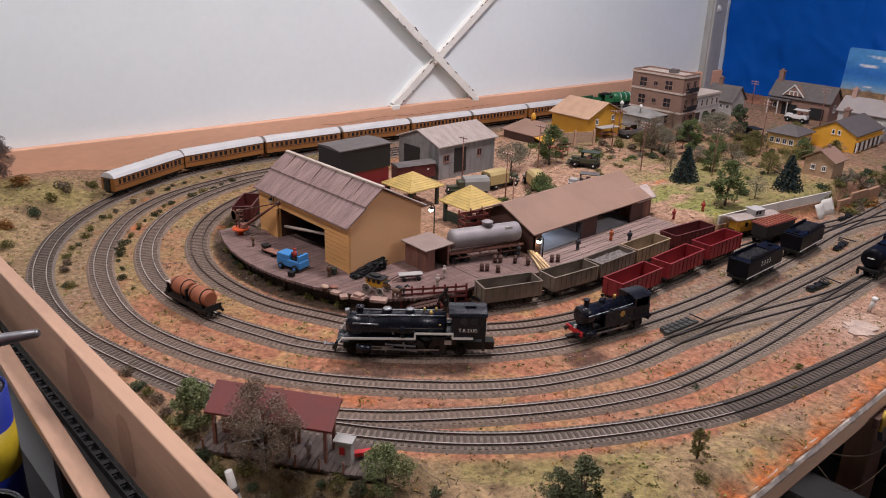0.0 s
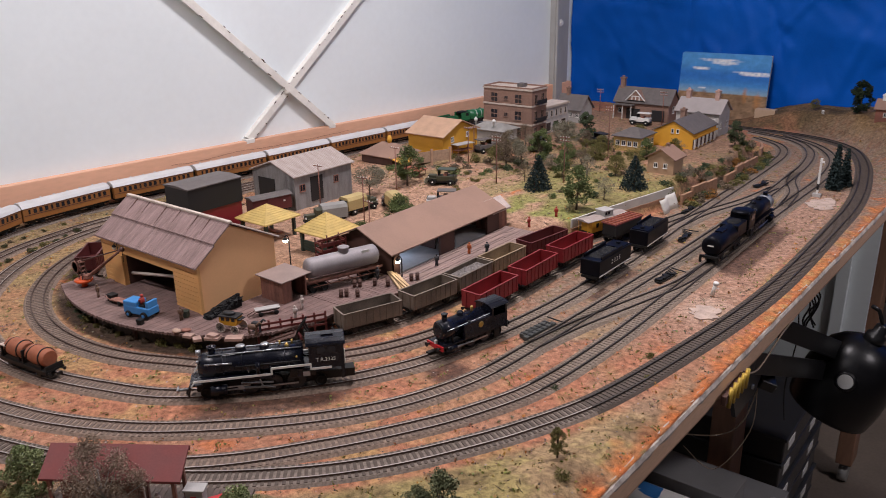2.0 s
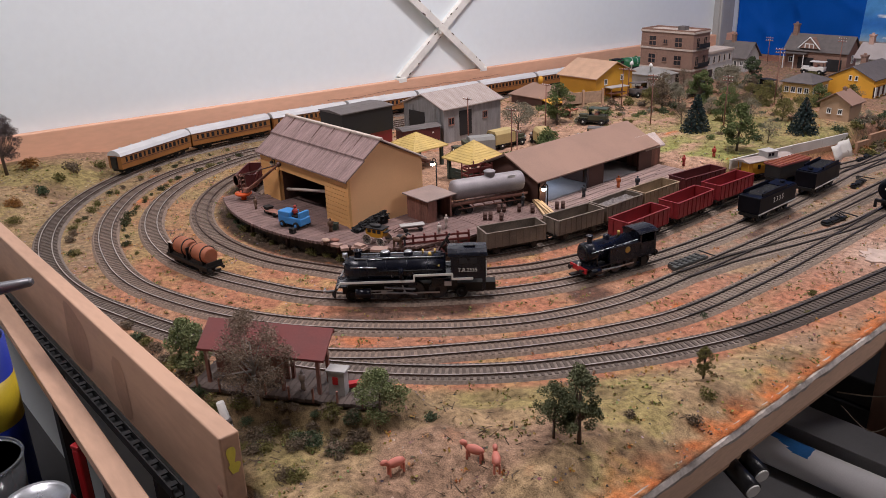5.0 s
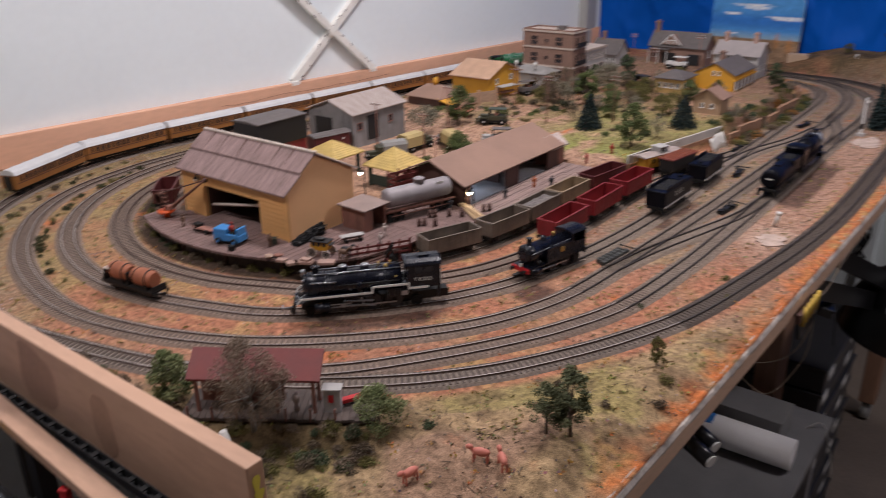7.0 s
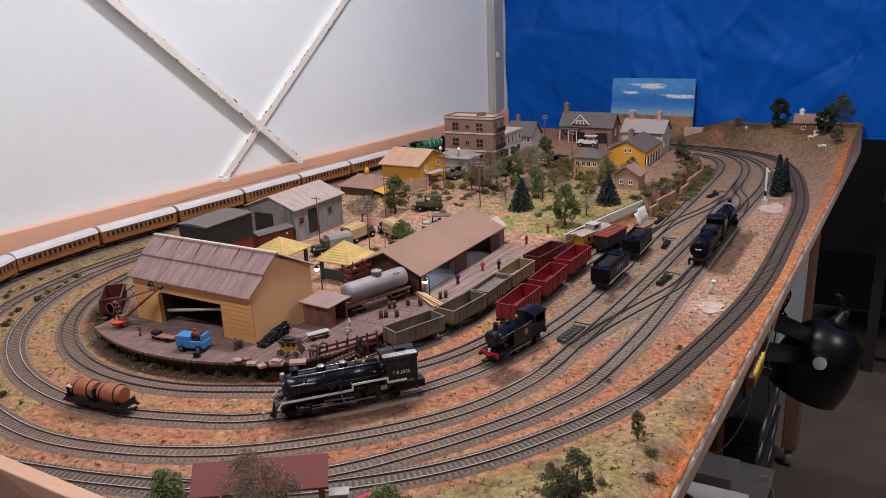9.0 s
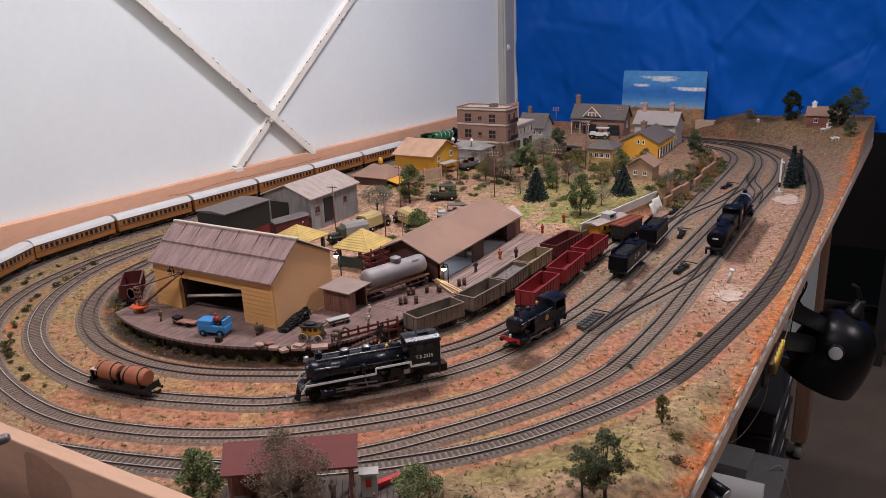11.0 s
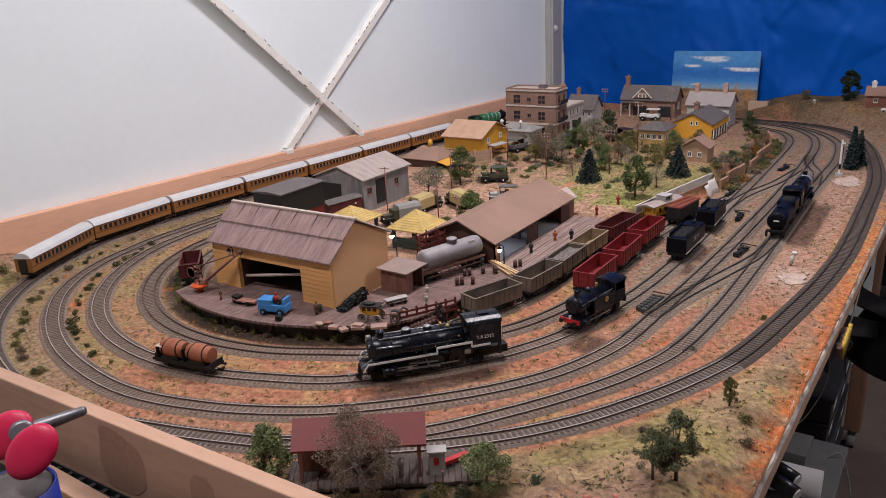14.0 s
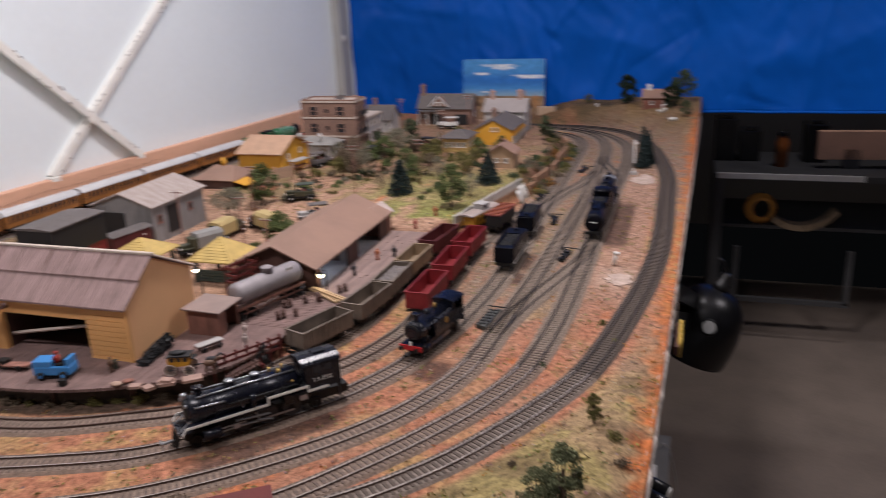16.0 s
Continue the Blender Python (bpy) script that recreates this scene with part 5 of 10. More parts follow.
WAGGREY = M("weathered_grey_wagon", (0.165, 0.128, 0.098), 0.7, var=0.55, scale=40)
WAGTAN = M("sandy_wagon", (0.27, 0.195, 0.12), 0.7, var=0.45, scale=40)
SILVER = M("silver_tank_paint", (0.27, 0.245, 0.25), 0.55, metal=0.15, var=0.25, scale=40)
RUSTBAR = M("rust_orange_barrel", (0.32, 0.105, 0.05), 0.65, var=0.35, scale=50)
COAL = M("coal", (0.010, 0.010, 0.011), 0.8, var=0.6, scale=200, bump=0.8, spec=0.25)
STONEL = M("crushed_stone_load", (0.16, 0.14, 0.13), 0.9, var=0.6, scale=200, bump=0.8)
RT = 0.0051  # rail top


def on_track(name, x, y, flip=False):
    """The pose of a vehicle centred near (x, y) on a line; its own +x points along the line."""
    line = LINES[name]
    i = min(range(len(line)), key=lambda k: (line[k].x - x) ** 2 + (line[k].y - y) ** 2)
    a, b = line[max(i - 4, 0)], line[min(i + 4, len(line) - 1)]
    ang = math.degrees(math.atan2(b.y - a.y, b.x - a.x)) + (180 if flip else 0)
    return pose(line[i].x, line[i].y, RT, 0, 0, ang)


def wheel(parent, x, y, r, material=None, w=0.003, spokes=0):
    s = 1 if y > 0 else -1
    bm = lathe(B(), (x, y - s * w / 2, r), (0, s, 0), [(0, r * 1.08), (w * 0.3, r * 1.08), (w * 0.32, r), (w, r), (w, r * 0.82), (w * 0.6, r * 0.8), (w * 0.6, r * 0.3), (w * 1.1, r * 0.28)], 18)
    wh = part("wheel", bm, material or FRAMEBLK, parent)
    if spokes:
        part("rim", lathe(B(), (x, y + s * w * 0.52, r), (0, s, 0), [(0, r * 0.99), (0.0004, r * 0.99), (0.0004, r * 0.86), (0.0001, r * 0.86)], 18), RIMST, wh)
    return wh


def lettering(parent, text, size, at, rx, rz, material, name="lettering"):
    cu = bpy.data.curves.new(name, "FONT")
    cu.body, cu.size, cu.align_x, cu.align_y, cu.extrude = text, size, "CENTER", "CENTER", 0.0001
    tmp = bpy.data.objects.new(name, cu)
    me = bpy.data.meshes.new_from_object(tmp)
    bpy.data.objects.remove(tmp)
    me.materials.clear()
    me.materials.append(material)
    ob = new(name, me)
    ob.parent = parent
    ob.matrix_local = pose(*at, rx, 0, rz)
    return ob


def buffers(parent, x, h=0.0105):
    s = 1 if x > 0 else -1
    for y in (-0.0115, 0.0115):
        bm = rod(B(), (x, y, h), (x + s * 0.004, y, h), 0.0012, seg=8)
        rod(bm, (x + s * 0.004, y, h), (x + s * 0.0048, y, h), 0.0026, seg=10)
        part("buffer", bm, FRAMEBLK, parent)
    bm = rod(B(), (x, 0, h - 0.003), (x + s * 0.009, 0, h - 0.003), 0.001, seg=6)
    box(bm, (x + s * 0.009, 0, h - 0.001), (0.002, 0.008, 0.004))
    part("coupling", bm, FRAMEBLK, parent)


def open_wagon(m, length, material, label, load=None, group="open wagons on the sidings", height=0.021, width=0.031):
    ob = thing("open_wagon", m, label, "wagon", group)
    hl, z0 = length / 2, 0.012
    part("underframe", box(B(), (0, 0, 0.0095), (length, 0.022, 0.004)), FRAMEBLK, ob)
    part("floor", box(B(), (0, 0, z0 + 0.0008), (length, width - 0.001, 0.0016)), material, ob)
    for s in (-1, 1):
        sd = part("side", box(B(), (0, s * (width / 2), z0 + height / 2), (length, 0.0016, height)), material, ob, bevel=0.0004)
        for k in range(9):
            part("stanchion", box(B(), (-hl + 0.004 + (length - 0.008) * k / 8, s * (width / 2 + 0.0011), z0 + height / 2), (0.0013, 0.0010, height)), material, sd)
        part("capping", box(B(), (0, s * (width / 2 + 0.0002), z0 + height + 0.0003), (length + 0.001, 0.0026, 0.0010)), material, sd)
        en = part("end", box(B(), (s * (hl - 0.0008), 0, z0 + height / 2), (0.0016, width - 0.0017, height)), material, ob)
        for y in (-0.008, 0.008):
            part("end_post", box(B(), (s * (hl + 0.0005), y, z0 + height / 2 - 0.001), (0.0012, 0.0016, height)), material, en)
        part("capping", box(B(), (s * (hl - 0.0006), 0, z0 + height + 0.0004), (0.0026, width - 0.003, 0.0010)), material, en)
        for x in (-hl * 0.62, hl * 0.62):
            wheel(ob, x, s * 0.0085, 0.006)
            part("axle_guard", prism(B(), [(x - 0.005, 0.009), (x + 0.005, 0.009), (x + 0.002, 0.003), (x - 0.002, 0.003)], s * 0.0125 - 0.0006, s * 0.0125 + 0.0006), FRAMEBLK, ob)
        buffers(ob, s * hl)
    if load:
        bm = B()
        n, k = 14, 8
        rows = [[bm.verts.new((-hl + 0.003 + (length - 0.006) * i / n, (-0.5 + j / k) * (width - 0.004), z0 + height * load[1] + (0.004 * random.random() if 0 < i < n and 0 < j < k else 0))) for j in range(k + 1)] for i in range(n + 1)]
        for i in range(n):
            for j in range(k):
                bm.faces.new((rows[i][j], rows[i + 1][j], rows[i + 1][j + 1], rows[i][j + 1]))
        part("load", bm, load[0], ob, load[2])
    return ob


for (x, y), length, mt, lab, load in (
        ((-0.446, 0.803), 0.088, WAGGREY, "grey-brown weathered open wagon with scrap inside", (STONEL, 0.25, "broken scrap load")),
        ((-0.421, 0.905), 0.086, WAGGREY, "empty grey-brown weathered open wagon", None),
        ((-0.418, 0.997), 0.084, WAGGREY, "grey-brown open wagon filled with crushed stone", (STONEL, 0.72, "grey crushed stone")),
        ((-0.415, 1.087), 0.086, WAGTAN, "sandy-coloured empty open wagon", None),
        ((-0.400, 1.192), 0.100, WAGMAR, "dull maroon empty open wagon", None)):
    open_wagon(on_track("coal_siding", x, y), length, mt, lab, load)
for (x, y) in ((-0.353, 0.960), (-0.352, 1.077), (-0.352, 1.192)):
    open_wagon(on_track("platform_road", x, y), 0.094, WAGRED, "bright red empty open wagon with ribbed sides", None, height=0.023)
open_wagon(on_track("crane_siding", -0.967, 0.702), 0.075, WAGMAR, "dull maroon open wagon beside the crane", None, "open wagons on the sidings", height=0.022)


def drive_gear(ob, xs, r, rod_z=None):
    for x in xs:
        for s in (-1, 1):
            wheel(ob, x, s * 0.0085, r, spokes=1)
    for s in (-1, 1):
        bm = box(B(), ((xs[0] + xs[-1]) / 2, s * 0.0125, rod_z or r * 0.8), (abs(xs[-1] - xs[0]) + 0.004, 0.0009, 0.0018))
        part("coupling_rod", bm, STEELB, ob, "bright steel coupling rod")


def pacific():
    """The big black engine with its stepped white line."""
    ob = thing("black_locomotive", on_track("yard_loop", -0.415, 0.619, flip=True), "glossy black steam locomotive with a white stepped line and silver pipework", "locomotive")
    part("frame", box(B(), (0, 0, 0.012), (0.180, 0.014, 0.010)), FRAMEBLK, ob)
    bm = lathe(B(), (-0.032, 0, 0.0365), (1, 0, 0), [(0, 0.0158), (0.05, 0.0158), (0.09, 0.0150), (0.0905, 0.0155), (0.112, 0.0155), (0.114, 0.0135), (0.1165, 0.012), (0.1185, 0.006)], 28)
    boiler = part("boiler", bm, LOCOGLOSS, ob)
    for x in (-0.012, 0.012, 0.036, 0.058):
        part("boiler_band", lathe(B(), (x, 0, 0.0365), (1, 0, 0), [(0, 0.0158), (0.0005, 0.0163), (0.0012, 0.0163), (0.0017, 0.0158)], 24), LOCOGLOSS, boiler)
    part("smokebox_door", lathe(B(), (0.0845, 0, 0.0365), (1, 0, 0), [(0, 0.011), (0.0015, 0.010), (0.0025, 0.004)], 20), FRAMEBLK, ob)
    part("headlamp", rod(B(), (0.082, 0, 0.0535), (0.0875, 0, 0.0535), 0.0032, seg=12), STEELB, ob, "silver headlamp")
    part("chimney", lathe(B(), (0.070, 0, 0.048), (0, 0, 1), [(0, 0.0052), (0.004, 0.0042), (0.0095, 0.0044), (0.0105, 0.0054), (0.0115, 0.0054), (0.0115, 0.0036), (0.009, 0.0034)], 16), LOCOGLOSS, ob)
    for x, r, h in ((0.038, 0.0062, 0.009), (0.011, 0.0056, 0.0085)):
        part("dome", lathe(B(), (x, 0, 0.049), (0, 0, 1), [(0, r * 1.15), (0.002, r), (h - 0.003, r), (h - 0.001, r * 0.8), (h, r * 0.4)], 16), LOCOGLOSS, ob)
        part("dome_cap", lathe(B(), (x, 0, 0.049 + h - 0.0015), (0, 0, 1), [(0, r * 0.92), (0.0012, r * 0.75), (0.0018, r * 0.3)], 14), STEELB, ob, "silver dome cap")
    part("bell", lathe(B(), (-0.014, 0.003, 0.052), (0, 0, 1), [(0, 0.0028), (0.002, 0.0022), (0.004, 0.0008)], 12), BRASSM, ob, "brass bell")
    for x in (-0.006, -0.020):
        part("safety_valve", rod(B(), (x, -0.003, 0.051), (x, -0.003, 0.057), 0.0012, seg=8), BRASSM, ob)
    for s in (-1, 1):
        bm = rod(B(), (-0.030, s * 0.0078, 0.0515), (0.074, s * 0.0075, 0.0515), 0.0009, seg=8)
        part("handrail", bm, STEELB, ob, "bright steel pipe run")
        part("sand_pipe", rod(B(), (0.038, s * 0.006, 0.050), (0.030, s * 0.0162, 0.030), 0.0006, seg=6), STEELB, ob)
        part("sand_pipe", rod(B(), (0.011, s * 0.006, 0.050), (0.006, s * 0.0162, 0.034), 0.0006, seg=6), STEELB, ob)
        for x in (-0.026, -0.004, 0.022, 0.048, 0.070):
            part("handrail_knob", ball(B(), (x, s * 0.0076, 0.0512), 0.0012, 6, 4), STEELB, ob)
        part("washout_plug", ball(B(), (-0.024, s * 0.0150, 0.0430), 0.0014, 6, 4), BRASSM, ob)
        part("injector", box(B(), (-0.034, s * 0.0160, 0.0215), (0.008, 0.004, 0.006)), STEELB, ob)
        part("pump", rod(B(), (0.020, s * 0.0175, 0.0290), (0.020, s * 0.0175, 0.0420), 0.0028, seg=10), LOCOGLOSS, ob)
        part("crosshead", box(B(), (0.040, s * 0.0168, 0.0128), (0.006, 0.002, 0.005)), STEELB, ob)
        part("frame_strut", rod(B(), (0.082, s * 0.010, 0.030), (0.097, s * 0.010, 0.020), 0.0008, seg=6), STEELB, ob)
        part("marker_lamp", rod(B(), (0.0845, s * 0.009, 0.046), (0.0870, s * 0.009, 0.046), 0.0018, seg=8), STEELB, ob)
        part("pipe", rod(B(), (0.048, s * 0.0145, 0.0425), (0.078, s * 0.0135, 0.0435), 0.0012, seg=8), STEELB, ob)
        part("pipe", rod(B(), (-0.028, s * 0.0163, 0.0385), (0.045, s * 0.0160, 0.0385), 0.0008, seg=8), FRAMEBLK, ob)
        y = s * 0.0178
        bm = box(B(), (0.047, s * 0.0145, 0.0268), (0.082, 0.008, 0.0012))
        box(bm, (-0.016, s * 0.0145, 0.0325), (0.046, 0.008, 0.0012))
        box(bm, (-0.031, s * 0.0145, 0.028), (0.020, 0.008, 0.0012))
        part("running_board", bm, LOCOGLOSS, ob)
        bm = box(B(), (0.048, y + s * 0.0009, 0.0262), (0.086, 0.0009, 0.0026))
        box(bm, (0.005, y + s * 0.0009, 0.0294), (0.0020, 0.0009, 0.0084))
        box(bm, (-0.0175, y + s * 0.0009, 0.0331), (0.045, 0.0009, 0.0026))
        box(bm, (-0.0392, y + s * 0.0009, 0.0302), (0.0020, 0.0009, 0.0070))
        box(bm, (-0.051, y + s * 0.0009, 0.0272), (0.0245, 0.0009, 0.0026))
        part("white_line", bm, WHITELINE, ob, "white stepped line along the running board")
        part("white_line", rod(B(), (0.0905, y + s * 0.001, 0.0262), (0.0945, y + s * 0.0005, 0.020), 0.0010, seg=6), WHITELINE, ob)
        part("air_tank", rod(B(), (0.002, s * 0.0155, 0.0235), (0.040, s * 0.0155, 0.0235), 0.0034, seg=12), LOCOGLOSS, ob)
        part("cylinder", rod(B(), (0.056, s * 0.0155, 0.0118), (0.074, s * 0.0155, 0.0118), 0.0056, seg=14), LOCOGLOSS, ob)
        part("slide_bar", box(B(), (0.045, s * 0.0165, 0.0145), (0.030, 0.001, 0.0012)), STEELB, ob, "bright steel slide bar")
        part("slide_bar", box(B(), (0.045, s * 0.0165, 0.0110), (0.030, 0.001, 0.0012)), STEELB, ob)
        bm = B()
        a, b = Vector((0.044, s * 0.0160, 0.0125)), Vector((0.005, s * 0.0160, 0.0090))
        rod(bm, a, b, 0.0012, seg=6)
        part("connecting_rod", bm, STEELB, ob, "bright steel connecting rod")
        part("valve_gear", rod(B(), (0.040, s * 0.0172, 0.0185), (0.004, s * 0.0172, 0.0155), 0.0012, seg=6), STEELB, ob)
        part("valve_gear", rod(B(), (0.020, s * 0.0174, 0.0240), (0.016, s * 0.0174, 0.0120), 0.0010, seg=6), STEELB, ob)
        part("eccentric_rod", rod(B(), (0.018, s * 0.0176, 0.0125), (0.002, s * 0.0176, 0.0085), 0.0009, seg=6), STEELB, ob)
        bm = box(B(), (-0.058, s * 0.0172, 0.0415), (0.040, 0.0012, 0.030))
        side = part("cab_side", bm, LOCOGLOSS, ob)
        part("cab_window", box(B(), (-0.0520, s * 0.0176, 0.0490), (0.009, 0.0012, 0.008)), GLASSD, side)
        part("cab_window", box(B(), (-0.0640, s * 0.0176, 0.0490), (0.009, 0.0012, 0.008)), GLASSD, side)
        part("cab_step", box(B(), (-0.076, s * 0.0165, 0.0200), (0.004, 0.002, 0.018)), LOCOGLOSS, ob)
        lettering(side, "T.R.2335", 0.0062, (-0.057, s * 0.0181, 0.0375), 90, 180 if s > 0 else 0, WHITELINE)
    bm = prism(B(), [(-0.0185, 0.0555), (-0.016, 0.0605), (-0.009, 0.0635), (0, 0.0645), (0.009, 0.0635), (0.016, 0.0605), (0.0185, 0.0555)], -0.0800, -0.0345)
    for v in bm.verts:
        v.co.z = 0.0545 + (v.co.z - 0.0555) * 0.8
    bmesh.ops.rotate(bm, verts=bm.verts[:], matrix=Matrix.Rotation(radians(-90), 3, "Z"))
    bmesh.ops.scale(bm, vec=(-1, 1, 1), verts=bm.verts[:])
    for v in bm.verts:
        v.co.x = v.co.x if v.co.x < 0 else -v.co.x
    part("cab_roof", bm, LOCOGLOSS, ob, bevel=0.0008)
    part("roof_vent", box(B(), (-0.060, 0, 0.0622), (0.014, 0.010, 0.0018)), LOCOGLOSS, ob)
    part("cab_front", box(B(), (-0.0385, 0, 0.0420), (0.0012, 0.034, 0.030)), LOCOGLOSS, ob)
    part("rear_grab_rail", rod(B(), (-0.0785, 0.0168, 0.048), (-0.0785, 0.0168, 0.030), 0.0007, seg=6), WHITELINE, ob)
    part("firebox", box(B(), (-0.030, 0, 0.023), (0.030, 0.022, 0.016)), LOCOGLOSS, ob)
    drive_gear(ob, (0.030, 0.004, -0.022), 0.0108)
    for x in (0.062, 0.080):
        for s in (-1, 1):
            wheel(ob, x, s * 0.0085, 0.0062)
    for s in (-1, 1):
        wheel(ob, -0.050, s * 0.0085, 0.0066)
    part("pilot_deck", box(B(), (0.090, 0, 0.0195), (0.014, 0.031, 0.0016)), LOCOGLOSS, ob)
    for k in range(9):
        yy = -0.012 + 0.003 * k
        part("cowcatcher_bar", rod(B(), (0.0965, yy, 0.016), (0.1035 - abs(yy) * 0.35, yy * 0.8, 0.0035), 0.0008, seg=5), FRAMEBLK, ob)
    bm = rod(B(), (0.098, 0, 0.009), (0.112, 0, 0.008), 0.0012, seg=6)
    box(bm, (0.112, 0, 0.009), (0.002, 0.010, 0.004))
    part("coupling", bm, STEELB, ob)
    return ob


pacific()


def tank_engine():
    ob = thing("tank_locomotive", on_track("yard_loop", -0.303, 0.845, flip=True), "small black tank locomotive with a red front buffer beam", "locomotive")
    part("frame", box(B(), (0, 0, 0.010), (0.104, 0.014, 0.010)), FRAMEBLK, ob)
    part("footplate", box(B(), (0, 0, 0.0155), (0.110, 0.031, 0.0014)), LOCOGLOSS, ob)
    part("buffer_beam", box(B(), (0.0555, 0, 0.0135), (0.002, 0.031, 0.006)), REDBEAM, ob, "bright red buffer beam")
    part("buffer_beam", box(B(), (-0.0555, 0, 0.0135), (0.002, 0.031, 0.006)), FRAMEBLK, ob)
    part("boiler", lathe(B(), (-0.020, 0, 0.0315), (1, 0, 0), [(0, 0.0124), (0.052, 0.0124), (0.0525, 0.0130), (0.068, 0.0130), (0.070, 0.0105), (0.0715, 0.005)], 24), LOCOGLOSS, ob)
    part("smokebox_saddle", box(B(), (0.040, 0, 0.0195), (0.014, 0.016, 0.010)), LOCOGLOSS, ob)
    for s in (-1, 1):
        tk = part("side_tank", box(B(), (-0.005, s * 0.0125, 0.0262), (0.050, 0.0066, 0.020)), LOCOGLOSS, ob, bevel=0.0008)
        part("emblem", lathe(B(), (-0.008, s * 0.0158, 0.0290), (0, s, 0), [(0, 0.0042), (0.0004, 0.0042), (0.0004, 0.002)], 12), BRASSM, tk, "cream and gold crest")
        part("cab_side", box(B(), (-0.041, s * 0.0152, 0.0245), (0.026, 0.0012, 0.017)), LOCOGLOSS, ob)
        for x in (-0.0290, -0.0525):
            part("cab_post", box(B(), (x, s * 0.0150, 0.0395), (0.0026, 0.0014, 0.0140)), LOCOGLOSS, ob)
        part("handrail", rod(B(), (-0.026, s * 0.0125, 0.0378), (0.046, s * 0.0125, 0.0350), 0.0005, seg=5), STEELB, ob, "thin bright handrail")
        part("tank_filler", lathe(B(), (0.010, s * 0.0122, 0.0360), (0, 0, 1), [(0, 0.0022), (0.002, 0.0022), (0.0026, 0.0012)], 10), LOCOGLOSS, tk)
        part("step", box(B(), (-0.036, s * 0.0145, 0.0080), (0.008, 0.0016, 0.010)), FRAMEBLK, ob)
        part("steam_pipe", rod(B(), (0.036, s * 0.0085, 0.0380), (0.038, s * 0.0135, 0.0170), 0.0013, seg=7), LOCOGLOSS, ob)
        part("cylinder", rod(B(), (0.034, s * 0.0140, 0.0105), (0.048, s * 0.0140, 0.0105), 0.0046, seg=14), LOCOGLOSS, ob)
        part("connecting_rod", rod(B(), (0.034, s * 0.0140, 0.0100), (0.002, s * 0.0140, 0.0085), 0.0010, seg=6), STEELB, ob, "bright steel connecting rod")
        for x in (0.0555, -0.0555):
            k = 1 if x > 0 else -1
            bm = rod(B(), (x, s * 0.0105, 0.0135), (x + k * 0.005, s * 0.0105, 0.0135), 0.0014, seg=8)
            rod(bm, (x + k * 0.005, s * 0.0105, 0.0135), (x + k * 0.006, s * 0.0105, 0.0135), 0.0030, seg=12)
            part("buffer", bm, FRAMEBLK, ob)
    arch = [(0.0165 * math.cos(radians(a)), 0.0452 + 0.0042 * math.sin(radians(a))) for a in range(0, 181, 20)]
    bm = prism(B(), arch + [(y * 0.94, z - 0.0012) for y, z in arch[::-1]], -0.0155, 0.0155)
    bmesh.ops.rotate(bm, verts=bm.verts[:], matrix=Matrix.Rotation(radians(90), 3, "Z"))
    bmesh.ops.translate(bm, verts=bm.verts[:], vec=(-0.041, 0, 0))
    bmesh.ops.recalc_face_normals(bm, faces=bm.faces[:])
    part("cab_roof", bm, LOCOGLOSS, ob, "arched black cab roof")
    part("coal", box(B(), (-0.0525, 0, 0.0335), (0.0050, 0.024, 0.0040)), COAL, ob)
    part("door_ring", lathe(B(), (0.0500, 0, 0.0315), (1, 0, 0), [(0, 0.0098), (0.0008, 0.0098), (0.0008, 0.0088)], 20), FRAMEBLK, ob)
    part("bunker", box(B(), (-0.0525, 0, 0.0245), (0.006, 0.030, 0.017)), LOCOGLOSS, ob)
    part("cab_back", box(B(), (-0.0525, 0, 0.0395), (0.0012, 0.029, 0.014)), LOCOGLOSS, ob)
    part("cab_front", box(B(), (-0.0275, 0, 0.0395), (0.0012, 0.029, 0.014)), LOCOGLOSS, ob)
    part("chimney", lathe(B(), (0.040, 0, 0.042), (0, 0, 1), [(0, 0.0046), (0.003, 0.0034), (0.009, 0.0036), (0.010, 0.0044), (0.011, 0.0044), (0.011, 0.003)], 14), LOCOGLOSS, ob)
    part("dome", lathe(B(), (0.014, 0, 0.041), (0, 0, 1), [(0, 0.0055), (0.002, 0.0046), (0.006, 0.0044), (0.008, 0.003), (0.0088, 0.001)], 14), LOCOGLOSS, ob)
    part("safety_valve", rod(B(), (-0.006, 0, 0.043), (-0.006, 0, 0.050), 0.0018, seg=8), BRASSM, ob)
    part("lamp", box(B(), (0.0545, 0.0, 0.0185), (0.003, 0.003, 0.005)), WHITELINE, ob, "white head lamp")
    drive_gear(ob, (0.028, 0.004, -0.020), 0.0098)
    for s in (-1, 1):
        wheel(ob, -0.044, s * 0.0085, 0.0062)
    part("coupling", box(B(), (0.062, 0, 0.008), (0.012, 0.006, 0.002)), FRAMEBLK, ob)


tank_engine()


def bogie(ob, x, r=0.0056, wb=0.020):
    bg = part("bogie", box(B(), (x, 0, 0.0085), (wb + 0.008, 0.020, 0.004)), FRAMEBLK, ob)
    for dx in (-wb / 2, wb / 2):
        for s in (-1, 1):
            wheel(bg, x + dx, s * 0.0085, r)


